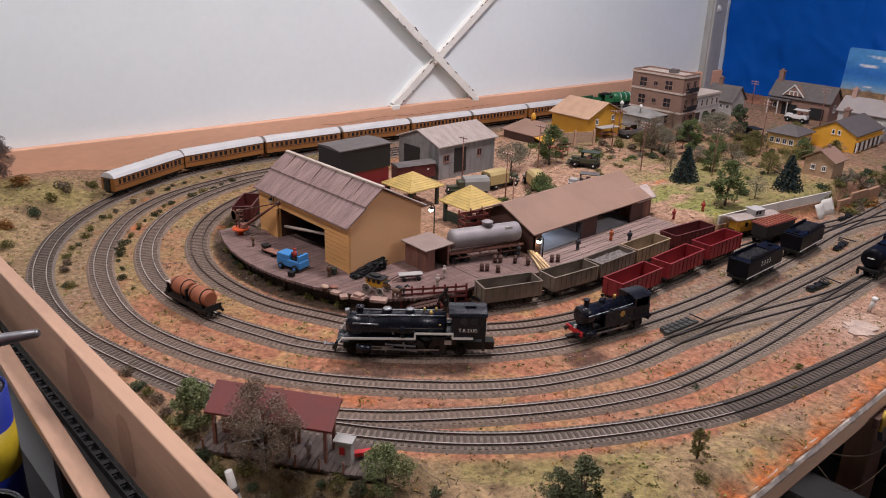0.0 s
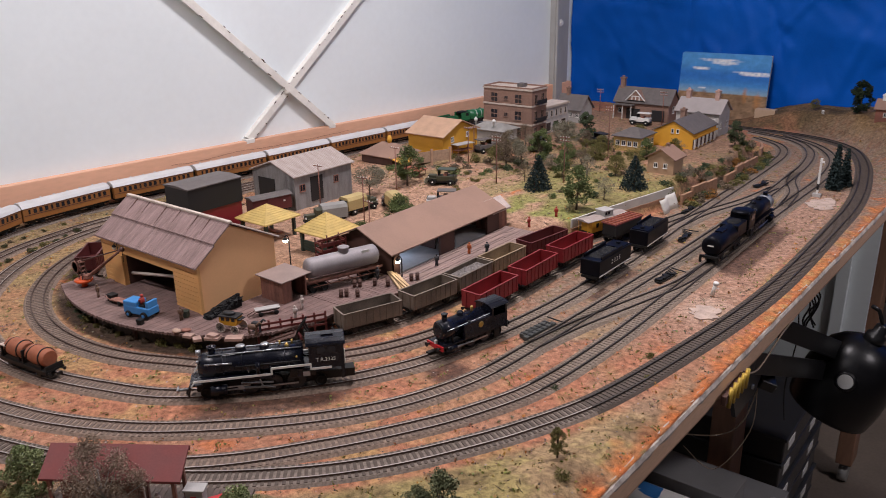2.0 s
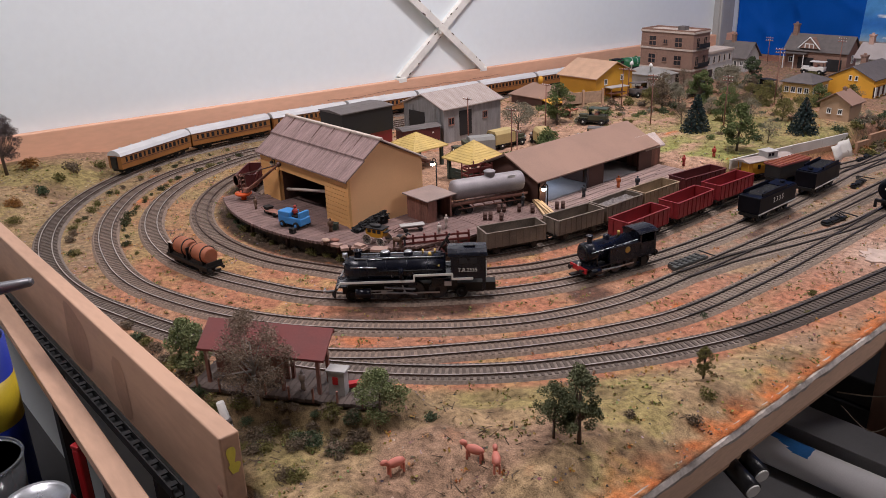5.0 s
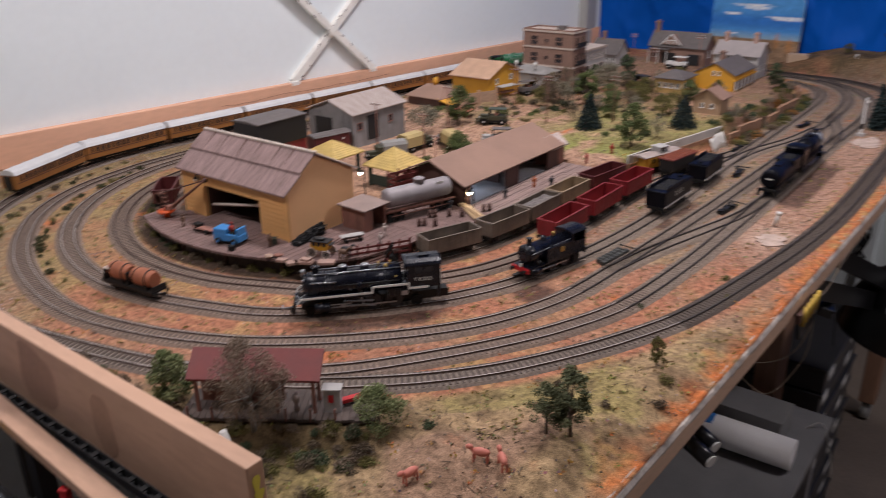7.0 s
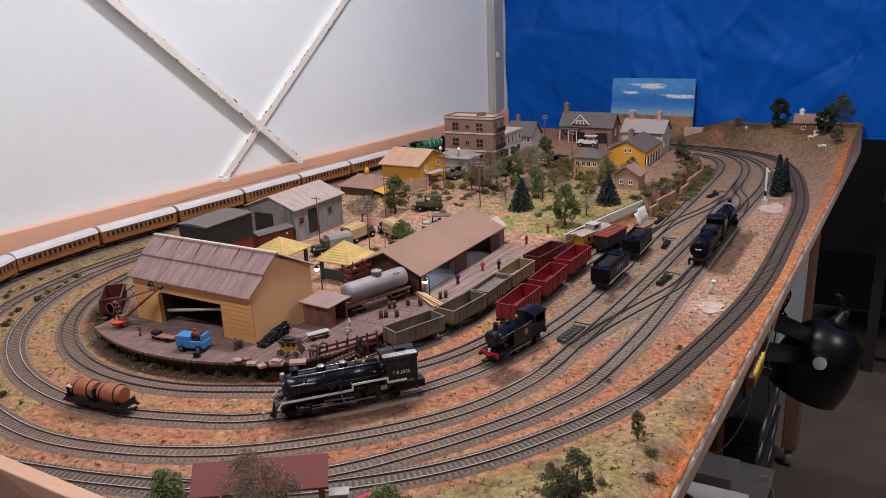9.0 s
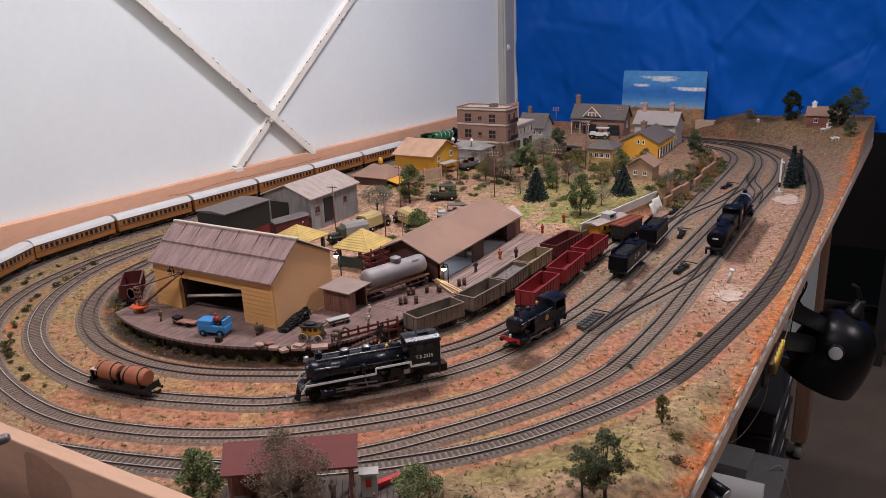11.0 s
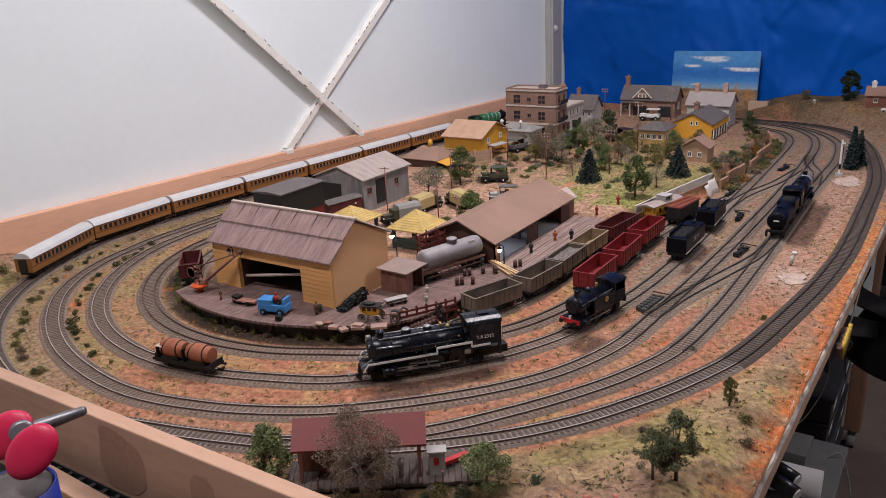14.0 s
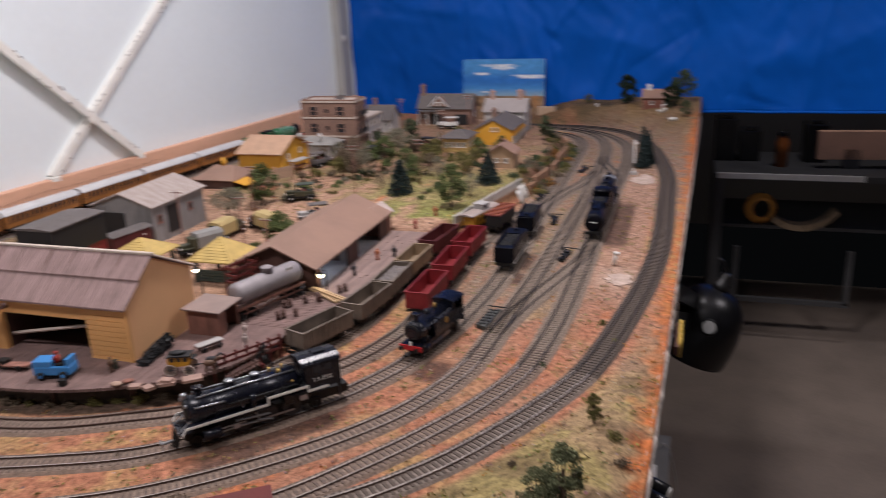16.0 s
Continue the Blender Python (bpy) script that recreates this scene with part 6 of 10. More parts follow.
def box_tender(m, label, number=None, body=None, length=0.104):
    ob = thing("tender", m, label, "tender")
    body = body or LOCOBLK
    hl = length / 2
    part("frame", box(B(), (0, 0, 0.0115), (length, 0.026, 0.004)), FRAMEBLK, ob)
    part("tank", box(B(), (0, 0, 0.026), (length - 0.004, 0.033, 0.025)), body, ob, bevel=0.001)
    for s in (-1, 1):
        part("coal_rail", box(B(), (0.010, s * 0.0145, 0.0405), (length * 0.62, 0.0016, 0.006)), body, ob)
        part("white_line", box(B(), (0, s * 0.0169, 0.0142), (length - 0.004, 0.0008, 0.0018)), WHITELINE, ob, "white line along the footplate")
        if number:
            lettering(ob, number, 0.0105, (0, s * 0.0167, 0.0275), 90, 180 if s > 0 else 0, WHITELINE)
    bm = B()
    n, k = 12, 6
    rows = [[bm.verts.new((-0.022 + 0.064 * i / n, (-0.5 + j / k) * 0.026, 0.0370 + (0.003 * random.random() + 0.002 if 0 < i < n and 0 < j < k else 0))) for j in range(k + 1)] for i in range(n + 1)]
    for i in range(n):
        for j in range(k):
            bm.faces.new((rows[i][j], rows[i + 1][j], rows[i + 1][j + 1], rows[i][j + 1]))
    part("coal", bm, COAL, ob, "heaped black coal")
    part("deck", box(B(), (-hl + 0.020, 0, 0.0388), (0.030, 0.028, 0.002)), body, ob)
    part("filler", rod(B(), (-hl + 0.016, 0, 0.039), (-hl + 0.016, 0, 0.043), 0.004, seg=12), body, ob)
    bogie(ob, hl * 0.55)
    bogie(ob, -hl * 0.55)
    for x in (-hl, hl):
        bm = rod(B(), (x, 0, 0.008), (x + math.copysign(0.009, x), 0, 0.008), 0.001, seg=6)
        part("coupling", bm, FRAMEBLK, ob)
    return ob


box_tender(on_track("yard_loop", -0.279, 1.172, flip=True), "black tender with white numerals, heaped with coal", "2 3 3 5", length=0.112)


def round_tender_engine():
    """The long black engine on the middle road, seen from its round tank tender."""
    ob = thing("freight_locomotive", on_track("main_middle", -0.161, 1.372), "black freight locomotive with a round tank tender", "locomotive")
    part("tender_frame", box(B(), (0, 0, 0.0115), (0.130, 0.020, 0.004)), FRAMEBLK, ob)
    part("tender_tank", lathe(B(), (-0.066, 0, 0.0295), (1, 0, 0), [(0, 0.010), (0.001, 0.0150), (0.003, 0.0162), (0.090, 0.0162)], 26), LOCOBLK, ob)
    part("coal_bunker", box(B(), (0.040, 0, 0.034), (0.046, 0.031, 0.022)), LOCOBLK, ob, bevel=0.001)
    part("coal", ball(B(), (0.040, 0, 0.0435), 0.014, 12, 6, (1.3, 0.9, 0.35)), COAL, ob)
    part("tank_hatch", box(B(), (-0.022, 0, 0.046), (0.022, 0.012, 0.003)), LOCOBLK, ob)
    part("number_bar", box(B(), (-0.0668, 0, 0.031), (0.0006, 0.010, 0.0022)), WHITELINE, ob)
    part("rear_beam", box(B(), (-0.068, 0, 0.0125), (0.004, 0.031, 0.004)), FRAMEBLK, ob)
    for s in (-1, 1):
        part("rear_step", box(B(), (-0.069, s * 0.014, 0.007), (0.002, 0.004, 0.010)), FRAMEBLK, ob)
    bogie(ob, -0.042)
    bogie(ob, 0.040)
    part("cab", box(B(), (0.088, 0, 0.038), (0.034, 0.034, 0.030)), LOCOBLK, ob, bevel=0.0015)
    part("cab_roof", ball(B(), (0.084, 0, 0.053), 0.018, 16, 6, (1.2, 1.0, 0.28)), LOCOBLK, ob)
    for s in (-1, 1):
        part("cab_window", box(B(), (0.088, s * 0.0172, 0.044), (0.016, 0.0008, 0.009)), GLASSD, ob)
        part("running_board", box(B(), (0.160, s * 0.0140, 0.0255), (0.120, 0.008, 0.0012)), LOCOBLK, ob)
        part("cylinder", rod(B(), (0.196, s * 0.0155, 0.0115), (0.216, s * 0.0155, 0.0115), 0.0055, seg=12), LOCOBLK, ob)
        part("connecting_rod", rod(B(), (0.19, s * 0.0155, 0.0115), (0.140, s * 0.0155, 0.0095), 0.0010, seg=6), STEELB, ob)
    part("boiler", lathe(B(), (0.105, 0, 0.0375), (1, 0, 0), [(0, 0.0165), (0.060, 0.0155), (0.095, 0.0145)], 26), LOCOBLK, ob)
    part("smokebox", lathe(B(), (0.200, 0, 0.0375), (1, 0, 0), [(0, 0.0148), (0.020, 0.0148), (0.0225, 0.011), (0.024, 0.004)], 24), M("graphite", (0.20, 0.21, 0.23), 0.45, metal=0.4, var=0.4), ob, "dusty graphite smokebox")
    for x, r in ((0.172, 0.0055), (0.140, 0.0055)):
        part("dome", lathe(B(), (x, 0, 0.050), (0, 0, 1), [(0, r), (0.005, r * 0.95), (0.008, r * 0.5)], 12), LOCOBLK, ob)
    part("chimney", lathe(B(), (0.211, 0, 0.050), (0, 0, 1), [(0, 0.0045), (0.007, 0.0042), (0.008, 0.005)], 12), LOCOBLK, ob)
    part("frame", box(B(), (0.160, 0, 0.011), (0.120, 0.014, 0.010)), FRAMEBLK, ob)
    drive_gear(ob, (0.118, 0.140, 0.162, 0.184), 0.0095)
    for s in (-1, 1):
        wheel(ob, 0.206, s * 0.0085, 0.006)
    part("pilot_beam", box(B(), (0.226, 0, 0.0135), (0.004, 0.030, 0.007)), FRAMEBLK, ob)


round_tender_engine()


def barrel_wagon():
    ob = thing("barrel_wagon", on_track("yard_loop", -0.703, 0.468) @ Matrix.Scale(0.86, 4), "black flat wagon carrying two rusty orange barrels", "wagon")
    part("deck", box(B(), (0, 0, 0.0125), (0.108, 0.029, 0.003)), FRAMEBLK, ob)
    for s in (-1, 1):
        part("sole_bar", box(B(), (0, s * 0.0130, 0.0100), (0.108, 0.002, 0.004)), FRAMEBLK, ob)
        for x in (-0.034, 0.034):
            wheel(ob, x, s * 0.0085, 0.0062)
            part("axle_guard", box(B(), (x, s * 0.0125, 0.0065), (0.008, 0.0012, 0.007)), FRAMEBLK, ob)
        buffers(ob, s * 0.054)
        part("end_board", box(B(), (s * 0.0525, 0, 0.0165), (0.0016, 0.027, 0.008)), FRAMEBLK, ob)
    for x in (-0.024, 0.026):
        bar = part("barrel", lathe(B(), (x - 0.021, 0, 0.0275), (1, 0, 0), [(0, 0.0105), (0.0006, 0.0118), (0.010, 0.0135), (0.021, 0.0142), (0.032, 0.0135), (0.0414, 0.0118), (0.042, 0.0105)], 24), RUSTBAR, ob, "rust-orange wooden barrel")
        for dx in (-0.014, 0.013):
            part("strap", lathe(B(), (x + dx - 0.0008, 0, 0.0275), (1, 0, 0.1 if dx > 0 else -0.25), [(0, 0.0138), (0.0003, 0.0146), (0.0013, 0.0146), (0.0016, 0.0138)], 24), FRAMEBLK, bar, "black holding strap")
        for s in (-1, 1):
            part("chock", box(B(), (x, s * 0.011, 0.0165), (0.030, 0.003, 0.006)), FRAMEBLK, ob)
    part("bulkhead", box(B(), (-0.0485, 0, 0.0225), (0.002, 0.027, 0.018)), FRAMEBLK, ob)
    part("bulkhead", box(B(), (0.001, 0, 0.024), (0.002, 0.027, 0.020)), FRAMEBLK, ob)
    part("board_top", box(B(), (-0.043, 0, 0.0325), (0.014, 0.027, 0.0015)), STONE, ob, "pale plank on top")


barrel_wagon()


def tank_car():
    ob = thing("tank_car", pose(-0.553, 0.864, 0.0240, 0, 0, 72) @ Matrix.Scale(0.95, 4), "silver tank car on a brown trussed frame", "wagon")
    part("tank", lathe(B(), (-0.062, 0, 0.0375), (1, 0, 0), [(0, 0.004), (0.001, 0.0105), (0.004, 0.0148), (0.008, 0.0158), (0.116, 0.0158), (0.120, 0.0148), (0.123, 0.0105), (0.124, 0.004)], 28), SILVER, ob)
    part("dome", lathe(B(), (0.004, 0, 0.050), (0, 0, 1), [(0, 0.0085), (0.0085, 0.0085), (0.0095, 0.0095), (0.0105, 0.0080), (0.0125, 0.003)], 18), SILVER, ob)
    part("sign_plate", box(B(), (0.036, -0.0120, 0.0480), (0.013, 0.0010, 0.007)), M("pale_plate", (0.6, 0.58, 0.55), 0.5), ob, "small pale plate")
    part("frame", box(B(), (0, 0, 0.0150), (0.128, 0.010, 0.005)), WOODH, ob)
    for s in (-1, 1):
        part("side_sill", box(B(), (0, s * 0.013, 0.0195), (0.128, 0.002, 0.003)), WOODH, ob)
        for k in range(7):
            part("strut", rod(B(), (-0.054 + 0.018 * k, s * 0.013, 0.0185), (-0.045 + 0.018 * k, s * 0.009, 0.010), 0.0009, seg=5), WOODH, ob)
        part("truss_rod", rod(B(), (-0.055, s * 0.012, 0.0100), (0.055, s * 0.012, 0.0100), 0.0008, seg=5), WOODH, ob)
    bogie(ob, -0.045)
    bogie(ob, 0.045)


tank_car()


def caboose():
    ob = thing("caboose", on_track("coal_siding", -0.377, 1.350) @ Matrix.Scale(0.86, 4), "orange caboose with a pale roof and square cupola", "wagon")
    part("body", box(B(), (0, 0, 0.024), (0.092, 0.030, 0.024)), ORANGEP, ob)
    for s in (-1, 1):
        for x in (-0.030, -0.010, 0.012, 0.033):
            part("window", box(B(), (x, s * 0.0153, 0.026), (0.007, 0.0008, 0.009)), GLASSD, ob)
        for x in (-0.056, 0.056):
            part("platform_post", box(B(), (x, s * 0.013, 0.024), (0.0012, 0.0012, 0.022)), ORANGEP, ob)
    bm = prism(B(), [(-0.018, 0.0362), (0.018, 0.0362), (0.018, 0.0375), (0, 0.041), (-0.018, 0.0375)], -0.060, 0.060)
    bmesh.ops.rotate(bm, verts=bm.verts[:], matrix=Matrix.Rotation(radians(90), 3, "Z"))
    part("roof", bm, PALEIRON, ob, "pale grey roof")
    cup = part("cupola", box(B(), (0.006, 0, 0.0445), (0.026, 0.024, 0.012)), STUCCO, ob, "white cupola")
    for s in (-1, 1):
        part("window", box(B(), (0.006, s * 0.0123, 0.0455), (0.006, 0.0008, 0.006)), GLASSD, cup)
        part("window", box(B(), (-0.002, s * 0.0123, 0.0455), (0.005, 0.0008, 0.006)), GLASSD, cup)
    part("cupola_roof", box(B(), (0.006, 0, 0.0512), (0.030, 0.028, 0.0014)), STUCCO, cup)
    part("frame", box(B(), (0, 0, 0.0108), (0.116, 0.022, 0.004)), FRAMEBLK, ob)
    bogie(ob, -0.034)
    bogie(ob, 0.034)


caboose()


def crane_car():
    ob = thing("box_car", on_track("platform_road", -0.333, 1.350), "low car with a rusty brown slatted roof", "wagon")
    part("body", box(B(), (0, 0, 0.022), (0.080, 0.028, 0.020)), BLACKP, ob)
    part("roof", box(B(), (0, 0, 0.0335), (0.086, 0.032, 0.003)), MAROON, ob, bevel=0.001)
    for k in range(10):
        part("roof_rib", box(B(), (-0.040 + 0.0089 * k, 0, 0.0356), (0.002, 0.031, 0.0012)), RUSTBAR, ob)
    part("frame", box(B(), (0, 0, 0.0105), (0.084, 0.020, 0.004)), FRAMEBLK, ob)
    bogie(ob, -0.026)
    bogie(ob, 0.026)


crane_car()
box_tender(on_track("yard_loop", -0.28, 1.335), "plain black tender behind the coal tender", length=0.095)


def van(m, body, label):
    ob = thing("box_van", m, label, "wagon")
    part("body", box(B(), (0, 0, 0.026), (0.085, 0.031, 0.028)), body, ob)
    for s in (-1, 1):
        part("door", box(B(), (0.0, s * 0.0160, 0.026), (0.020, 0.0014, 0.024)), body, ob)
        part("plate", box(B(), (0.026, s * 0.0160, 0.029), (0.004, 0.0008, 0.003)), WHITEP, ob)
        for x in (-0.027, 0.027):
            wheel(ob, x, s * 0.0085, 0.006)
    prof = [(-0.0175, 0.0395), (-0.012, 0.0430), (0, 0.0445), (0.012, 0.0430), (0.0175, 0.0395)]
    bm = prism(B(), prof, -0.045, 0.045)
    bmesh.ops.rotate(bm, verts=bm.verts[:], matrix=Matrix.Rotation(radians(90), 3, "Z"))
    part("roof", bm, SLATE, ob, "grey arched roof")
    part("frame", box(B(), (0, 0, 0.0105), (0.085, 0.022, 0.004)), FRAMEBLK, ob)
    return ob


van(TERRACE @ pose(-0.972, 1.095, 0.0, 0, 0, 78), WAGMAR, "maroon box van with a grey roof")

# the passenger train on the outer line
OUTER = LINES["main_outer"]
RUN = [0.0]
for a, b in zip(OUTER, OUTER[1:]):
    RUN.append(RUN[-1] + (b - a).length)


def outer_at(s):
    s %= RUN[-1]
    i = int(np.searchsorted(RUN, s)) % len(OUTER)
    i = max(1, i)
    f = (s - RUN[i - 1]) / max(1e-9, RUN[i] - RUN[i - 1])
    return OUTER[i - 1].lerp(OUTER[i], f)


def vehicle_pose(s, half):
    """Centre at s along the outer line, facing the way the train runs."""
    a, b = outer_at(s + half), outer_at(s - half)
    c = (a + b) / 2
    return pose(c.x, c.y, RT, 0, 0, math.degrees(math.atan2(b.y - a.y, b.x - a.x)))


def coach(m):
    ob = thing("passenger_coach", m, "varnished teak passenger coach with a white roof", "coach", "coaches of the passenger train")
    L, W = 0.186, 0.033
    part("body", box(B(), (0, 0, 0.0245), (L, W, 0.025)), TEAK, ob, bevel=0.0008)
    for s in (-1, 1):
        part("panel_band", box(B(), (0, s * (W / 2 + 0.0003), 0.0225), (L - 0.002, 0.0008, 0.0010)), BROWNWALL, ob)
        part("panel_band", box(B(), (0, s * (W / 2 + 0.0003), 0.0355), (L - 0.002, 0.0008, 0.0010)), BROWNWALL, ob)
        for k in range(15):
            x = -0.080 + 0.0114 * k
            wd = 0.0062 if k % 4 else 0.0036
            part("window", box(B(), (x, s * (W / 2 + 0.0004), 0.0292), (wd, 0.0009, 0.0085)), GLASSD, ob)
    prof = [(-W / 2 - 0.0006, 0.037), (-W / 2 + 0.003, 0.0425), (-0.007, 0.0462), (0, 0.0468), (0.007, 0.0462), (W / 2 - 0.003, 0.0425), (W / 2 + 0.0006, 0.037)]
    bm = prism(B(), prof, -L / 2 - 0.0005, L / 2 + 0.0005)
    bmesh.ops.rotate(bm, verts=bm.verts[:], matrix=Matrix.Rotation(radians(90), 3, "Z"))
    part("roof", bm, COACHROOF, ob)
    for k in range(6):
        part("ventilator", box(B(), (-0.07 + 0.028 * k, 0.007, 0.0468), (0.003, 0.003, 0.0016)), COACHROOF, ob)
    part("underframe", box(B(), (0, 0, 0.0100), (L - 0.006, 0.022, 0.006)), FRAMEBLK, ob)
    part("battery_box", box(B(), (0.01, 0, 0.0068), (0.030, 0.024, 0.005)), FRAMEBLK, ob)
    bogie(ob, -0.064)
    bogie(ob, 0.064)
    for s in (-1, 1):
        part("gangway", box(B(), (s * (L / 2 + 0.0015), 0, 0.0245), (0.0045, 0.013, 0.022)), BLACKP, ob)
    return ob


def express_engine(m):
    ob = thing("green_locomotive", m, "apple-green express steam locomotive with black smokebox", "locomotive")
    part("frame", box(B(), (0, 0, 0.0115), (0.165, 0.014, 0.010)), FRAMEBLK, ob)
    bm = lathe(B(), (-0.040, 0, 0.0345), (1, 0, 0), [(0, 0.0150), (0.030, 0.0150), (0.085, 0.0125), (0.088, 0.0125)], 26)
    boiler = part("boiler", bm, APPLE, ob)
    for x in (-0.012, 0.008, 0.026, 0.043):
        rr = 0.0150 - max(0, (x + 0.010)) * 0.0024 / 0.055
        part("boiler_band", lathe(B(), (x, 0, 0.0345), (1, 0, 0), [(0, rr), (0.0004, rr + 0.0004), (0.0014, rr + 0.0004), (0.0018, rr)], 24), WHITELINE, boiler, "white and black lining")
    part("smokebox", lathe(B(), (0.048, 0, 0.0345), (1, 0, 0), [(0, 0.0132), (0.024, 0.0132), (0.026, 0.010), (0.0275, 0.004)], 24), LOCOBLK, ob, "black smokebox")
    part("chimney", lathe(B(), (0.062, 0, 0.0465), (0, 0, 1), [(0, 0.004), (0.004, 0.0036), (0.005, 0.0044)], 12), LOCOBLK, ob)
    part("dome", lathe(B(), (0.012, 0, 0.047), (0, 0, 1), [(0, 0.005), (0.003, 0.0042), (0.005, 0.001)], 12), APPLE, ob)
    for s in (-1, 1):
        part("footplate", box(B(), (0.010, s * 0.0135, 0.0225), (0.140, 0.007, 0.0014)), LOCOBLK, ob)
        part("splasher", box(B(), (0.0, s * 0.0130, 0.0260), (0.070, 0.004, 0.006)), APPLE, ob)
        part("cab_side", box(B(), (-0.058, s * 0.0160, 0.0335), (0.034, 0.0012, 0.026)), APPLE, ob)
        part("cab_window", box(B(), (-0.052, s * 0.0165, 0.0400), (0.012, 0.0008, 0.008)), GLASSD, ob)
        part("cylinder", rod(B(), (0.044, s * 0.0145, 0.0120), (0.062, s * 0.0145, 0.0120), 0.0050, seg=12), LOCOBLK, ob)
        part("connecting_rod", rod(B(), (0.044, s * 0.0150, 0.0120), (0.0, s * 0.0150, 0.0105), 0.0010, seg=6), STEELB, ob)
    part("cab_roof", ball(B(), (-0.059, 0, 0.0455), 0.017, 16, 6, (1.15, 1.0, 0.28)), LOCOBLK, ob)
    part("buffer_beam", box(B(), (0.0835, 0, 0.0145), (0.003, 0.031, 0.007)), REDBEAM, ob, "red buffer beam")
    for s in (-1, 1):
        part("buffer", rod(B(), (0.085, s * 0.0105, 0.0145), (0.090, s * 0.0105, 0.0145), 0.0026, seg=10), FRAMEBLK, ob)
        for x in (0.052, 0.072):
            wheel(ob, x, s * 0.0085, 0.0062)
        wheel(ob, -0.052, s * 0.0085, 0.0066)
    drive_gear(ob, (0.028, 0.0, -0.028), 0.0125)
    return ob


# the end of the first coach stands just short of the brick block
i0 = min(range(len(OUTER)), key=lambda k: (OUTER[k].x - (plank_x(1.90) + 0.058)) ** 2 + (OUTER[k].y - 1.90) ** 2)
S0 = RUN[i0]
first = coach(vehicle_pose(S0 + 0.097, 0.064))
for k in range(1, 7):
    copy_thing(first, vehicle_pose(S0 + 0.097 + 0.195 * k, 0.064))
gt = box_tender(vehicle_pose(S0 - 0.052, 0.03), "apple-green tender lined in white and black, filled with coal", None, APPLE, 0.098)
express_engine(vehicle_pose(S0 - 0.190, 0.055))
# ---- trees and scrub ----
BARK = M("bark", (0.10, 0.07, 0.05), 0.9, var=0.4, scale=100, bump=0.6)
PALEBARK = M("pale_gum_bark", (0.26, 0.235, 0.21), 0.8, var=0.3, scale=60)
GREENS = {
    "taupe": ((0.17, 0.125, 0.09), (0.25, 0.19, 0.14)),
    "blossom": ((0.075, 0.105, 0.035), (0.31, 0.34, 0.17)),
    "sage": ((0.07, 0.085, 0.042), (0.20, 0.21, 0.115)),
    "green": ((0.07, 0.10, 0.035), (0.15, 0.18, 0.07)),
    "dark": ((0.035, 0.058, 0.032), (0.105, 0.125, 0.065)),
    "blue": ((0.014, 0.026, 0.026), (0.04, 0.058, 0.056)),
    "grey": ((0.15, 0.14, 0.10), (0.27, 0.245, 0.18)),
    "blackgreen": ((0.012, 0.020, 0.010), (0.035, 0.050, 0.024)),
    "shade": ((0.030, 0.036, 0.018), (0.105, 0.105, 0.050)),
    "plum": ((0.045, 0.034, 0.034), (0.110, 0.085, 0.080)),
    "olive": ((0.10, 0.095, 0.03), (0.19, 0.165, 0.06)),
    "brown": ((0.10, 0.075, 0.05), (0.19, 0.145, 0.10)),
    "rust": ((0.20, 0.085, 0.025), (0.32, 0.16, 0.05)),
}


class Leaves:
    """Many small leaf flakes, gathered into one mesh."""

    def __init__(self):
        self.v, self.f, self.c = [], [], []

    def flake(self, p, size, colour, rng):
        a = Vector((rng.gauss(0, 1), rng.gauss(0, 1), rng.gauss(0, 1))).normalized()
        b = a.orthogonal().normalized()
        b.rotate(Matrix.Rotation(rng.random() * 6.3, 3, a))
        c = a.cross(b)
        k = len(self.v)
        s1, s2 = size * rng.uniform(0.6, 1.2), size * rng.uniform(0.4, 0.9)
        self.v += [p + b * s1, p + c * s2 + a * s1 * 0.3, p - b * s1, p - c * s2 - a * s1 * 0.2]
        self.f.append((k, k + 1, k + 2, k + 3))
        self.c += [colour] * 4

    def clump(self, centre, r, n, size, pal, rng, squash=0.8):
        lo, hi = GREENS[pal]
        tone = rng.random()
        for _ in range(n):
            d = Vector((rng.gauss(0, 1), rng.gauss(0, 1), rng.gauss(0, 1))).normalized() * r * rng.random() ** 0.3
            d.z *= squash
            t = min(1, max(0, tone * 0.5 + rng.random() * 0.5))
            self.flake(centre + d, size, [lo[i] * (1 - t) + hi[i] * t for i in range(3)], rng)

    def mesh(self, name):
        return tinted(name, [tuple(v) for v in self.v], self.f, np.array(self.c), LEAF)


def leaf_part(name, leaves, parent, label=""):
    ob = new(name, leaves.mesh(name))
    ob.parent = parent
    if label:
        ob["label"] = label
    return ob


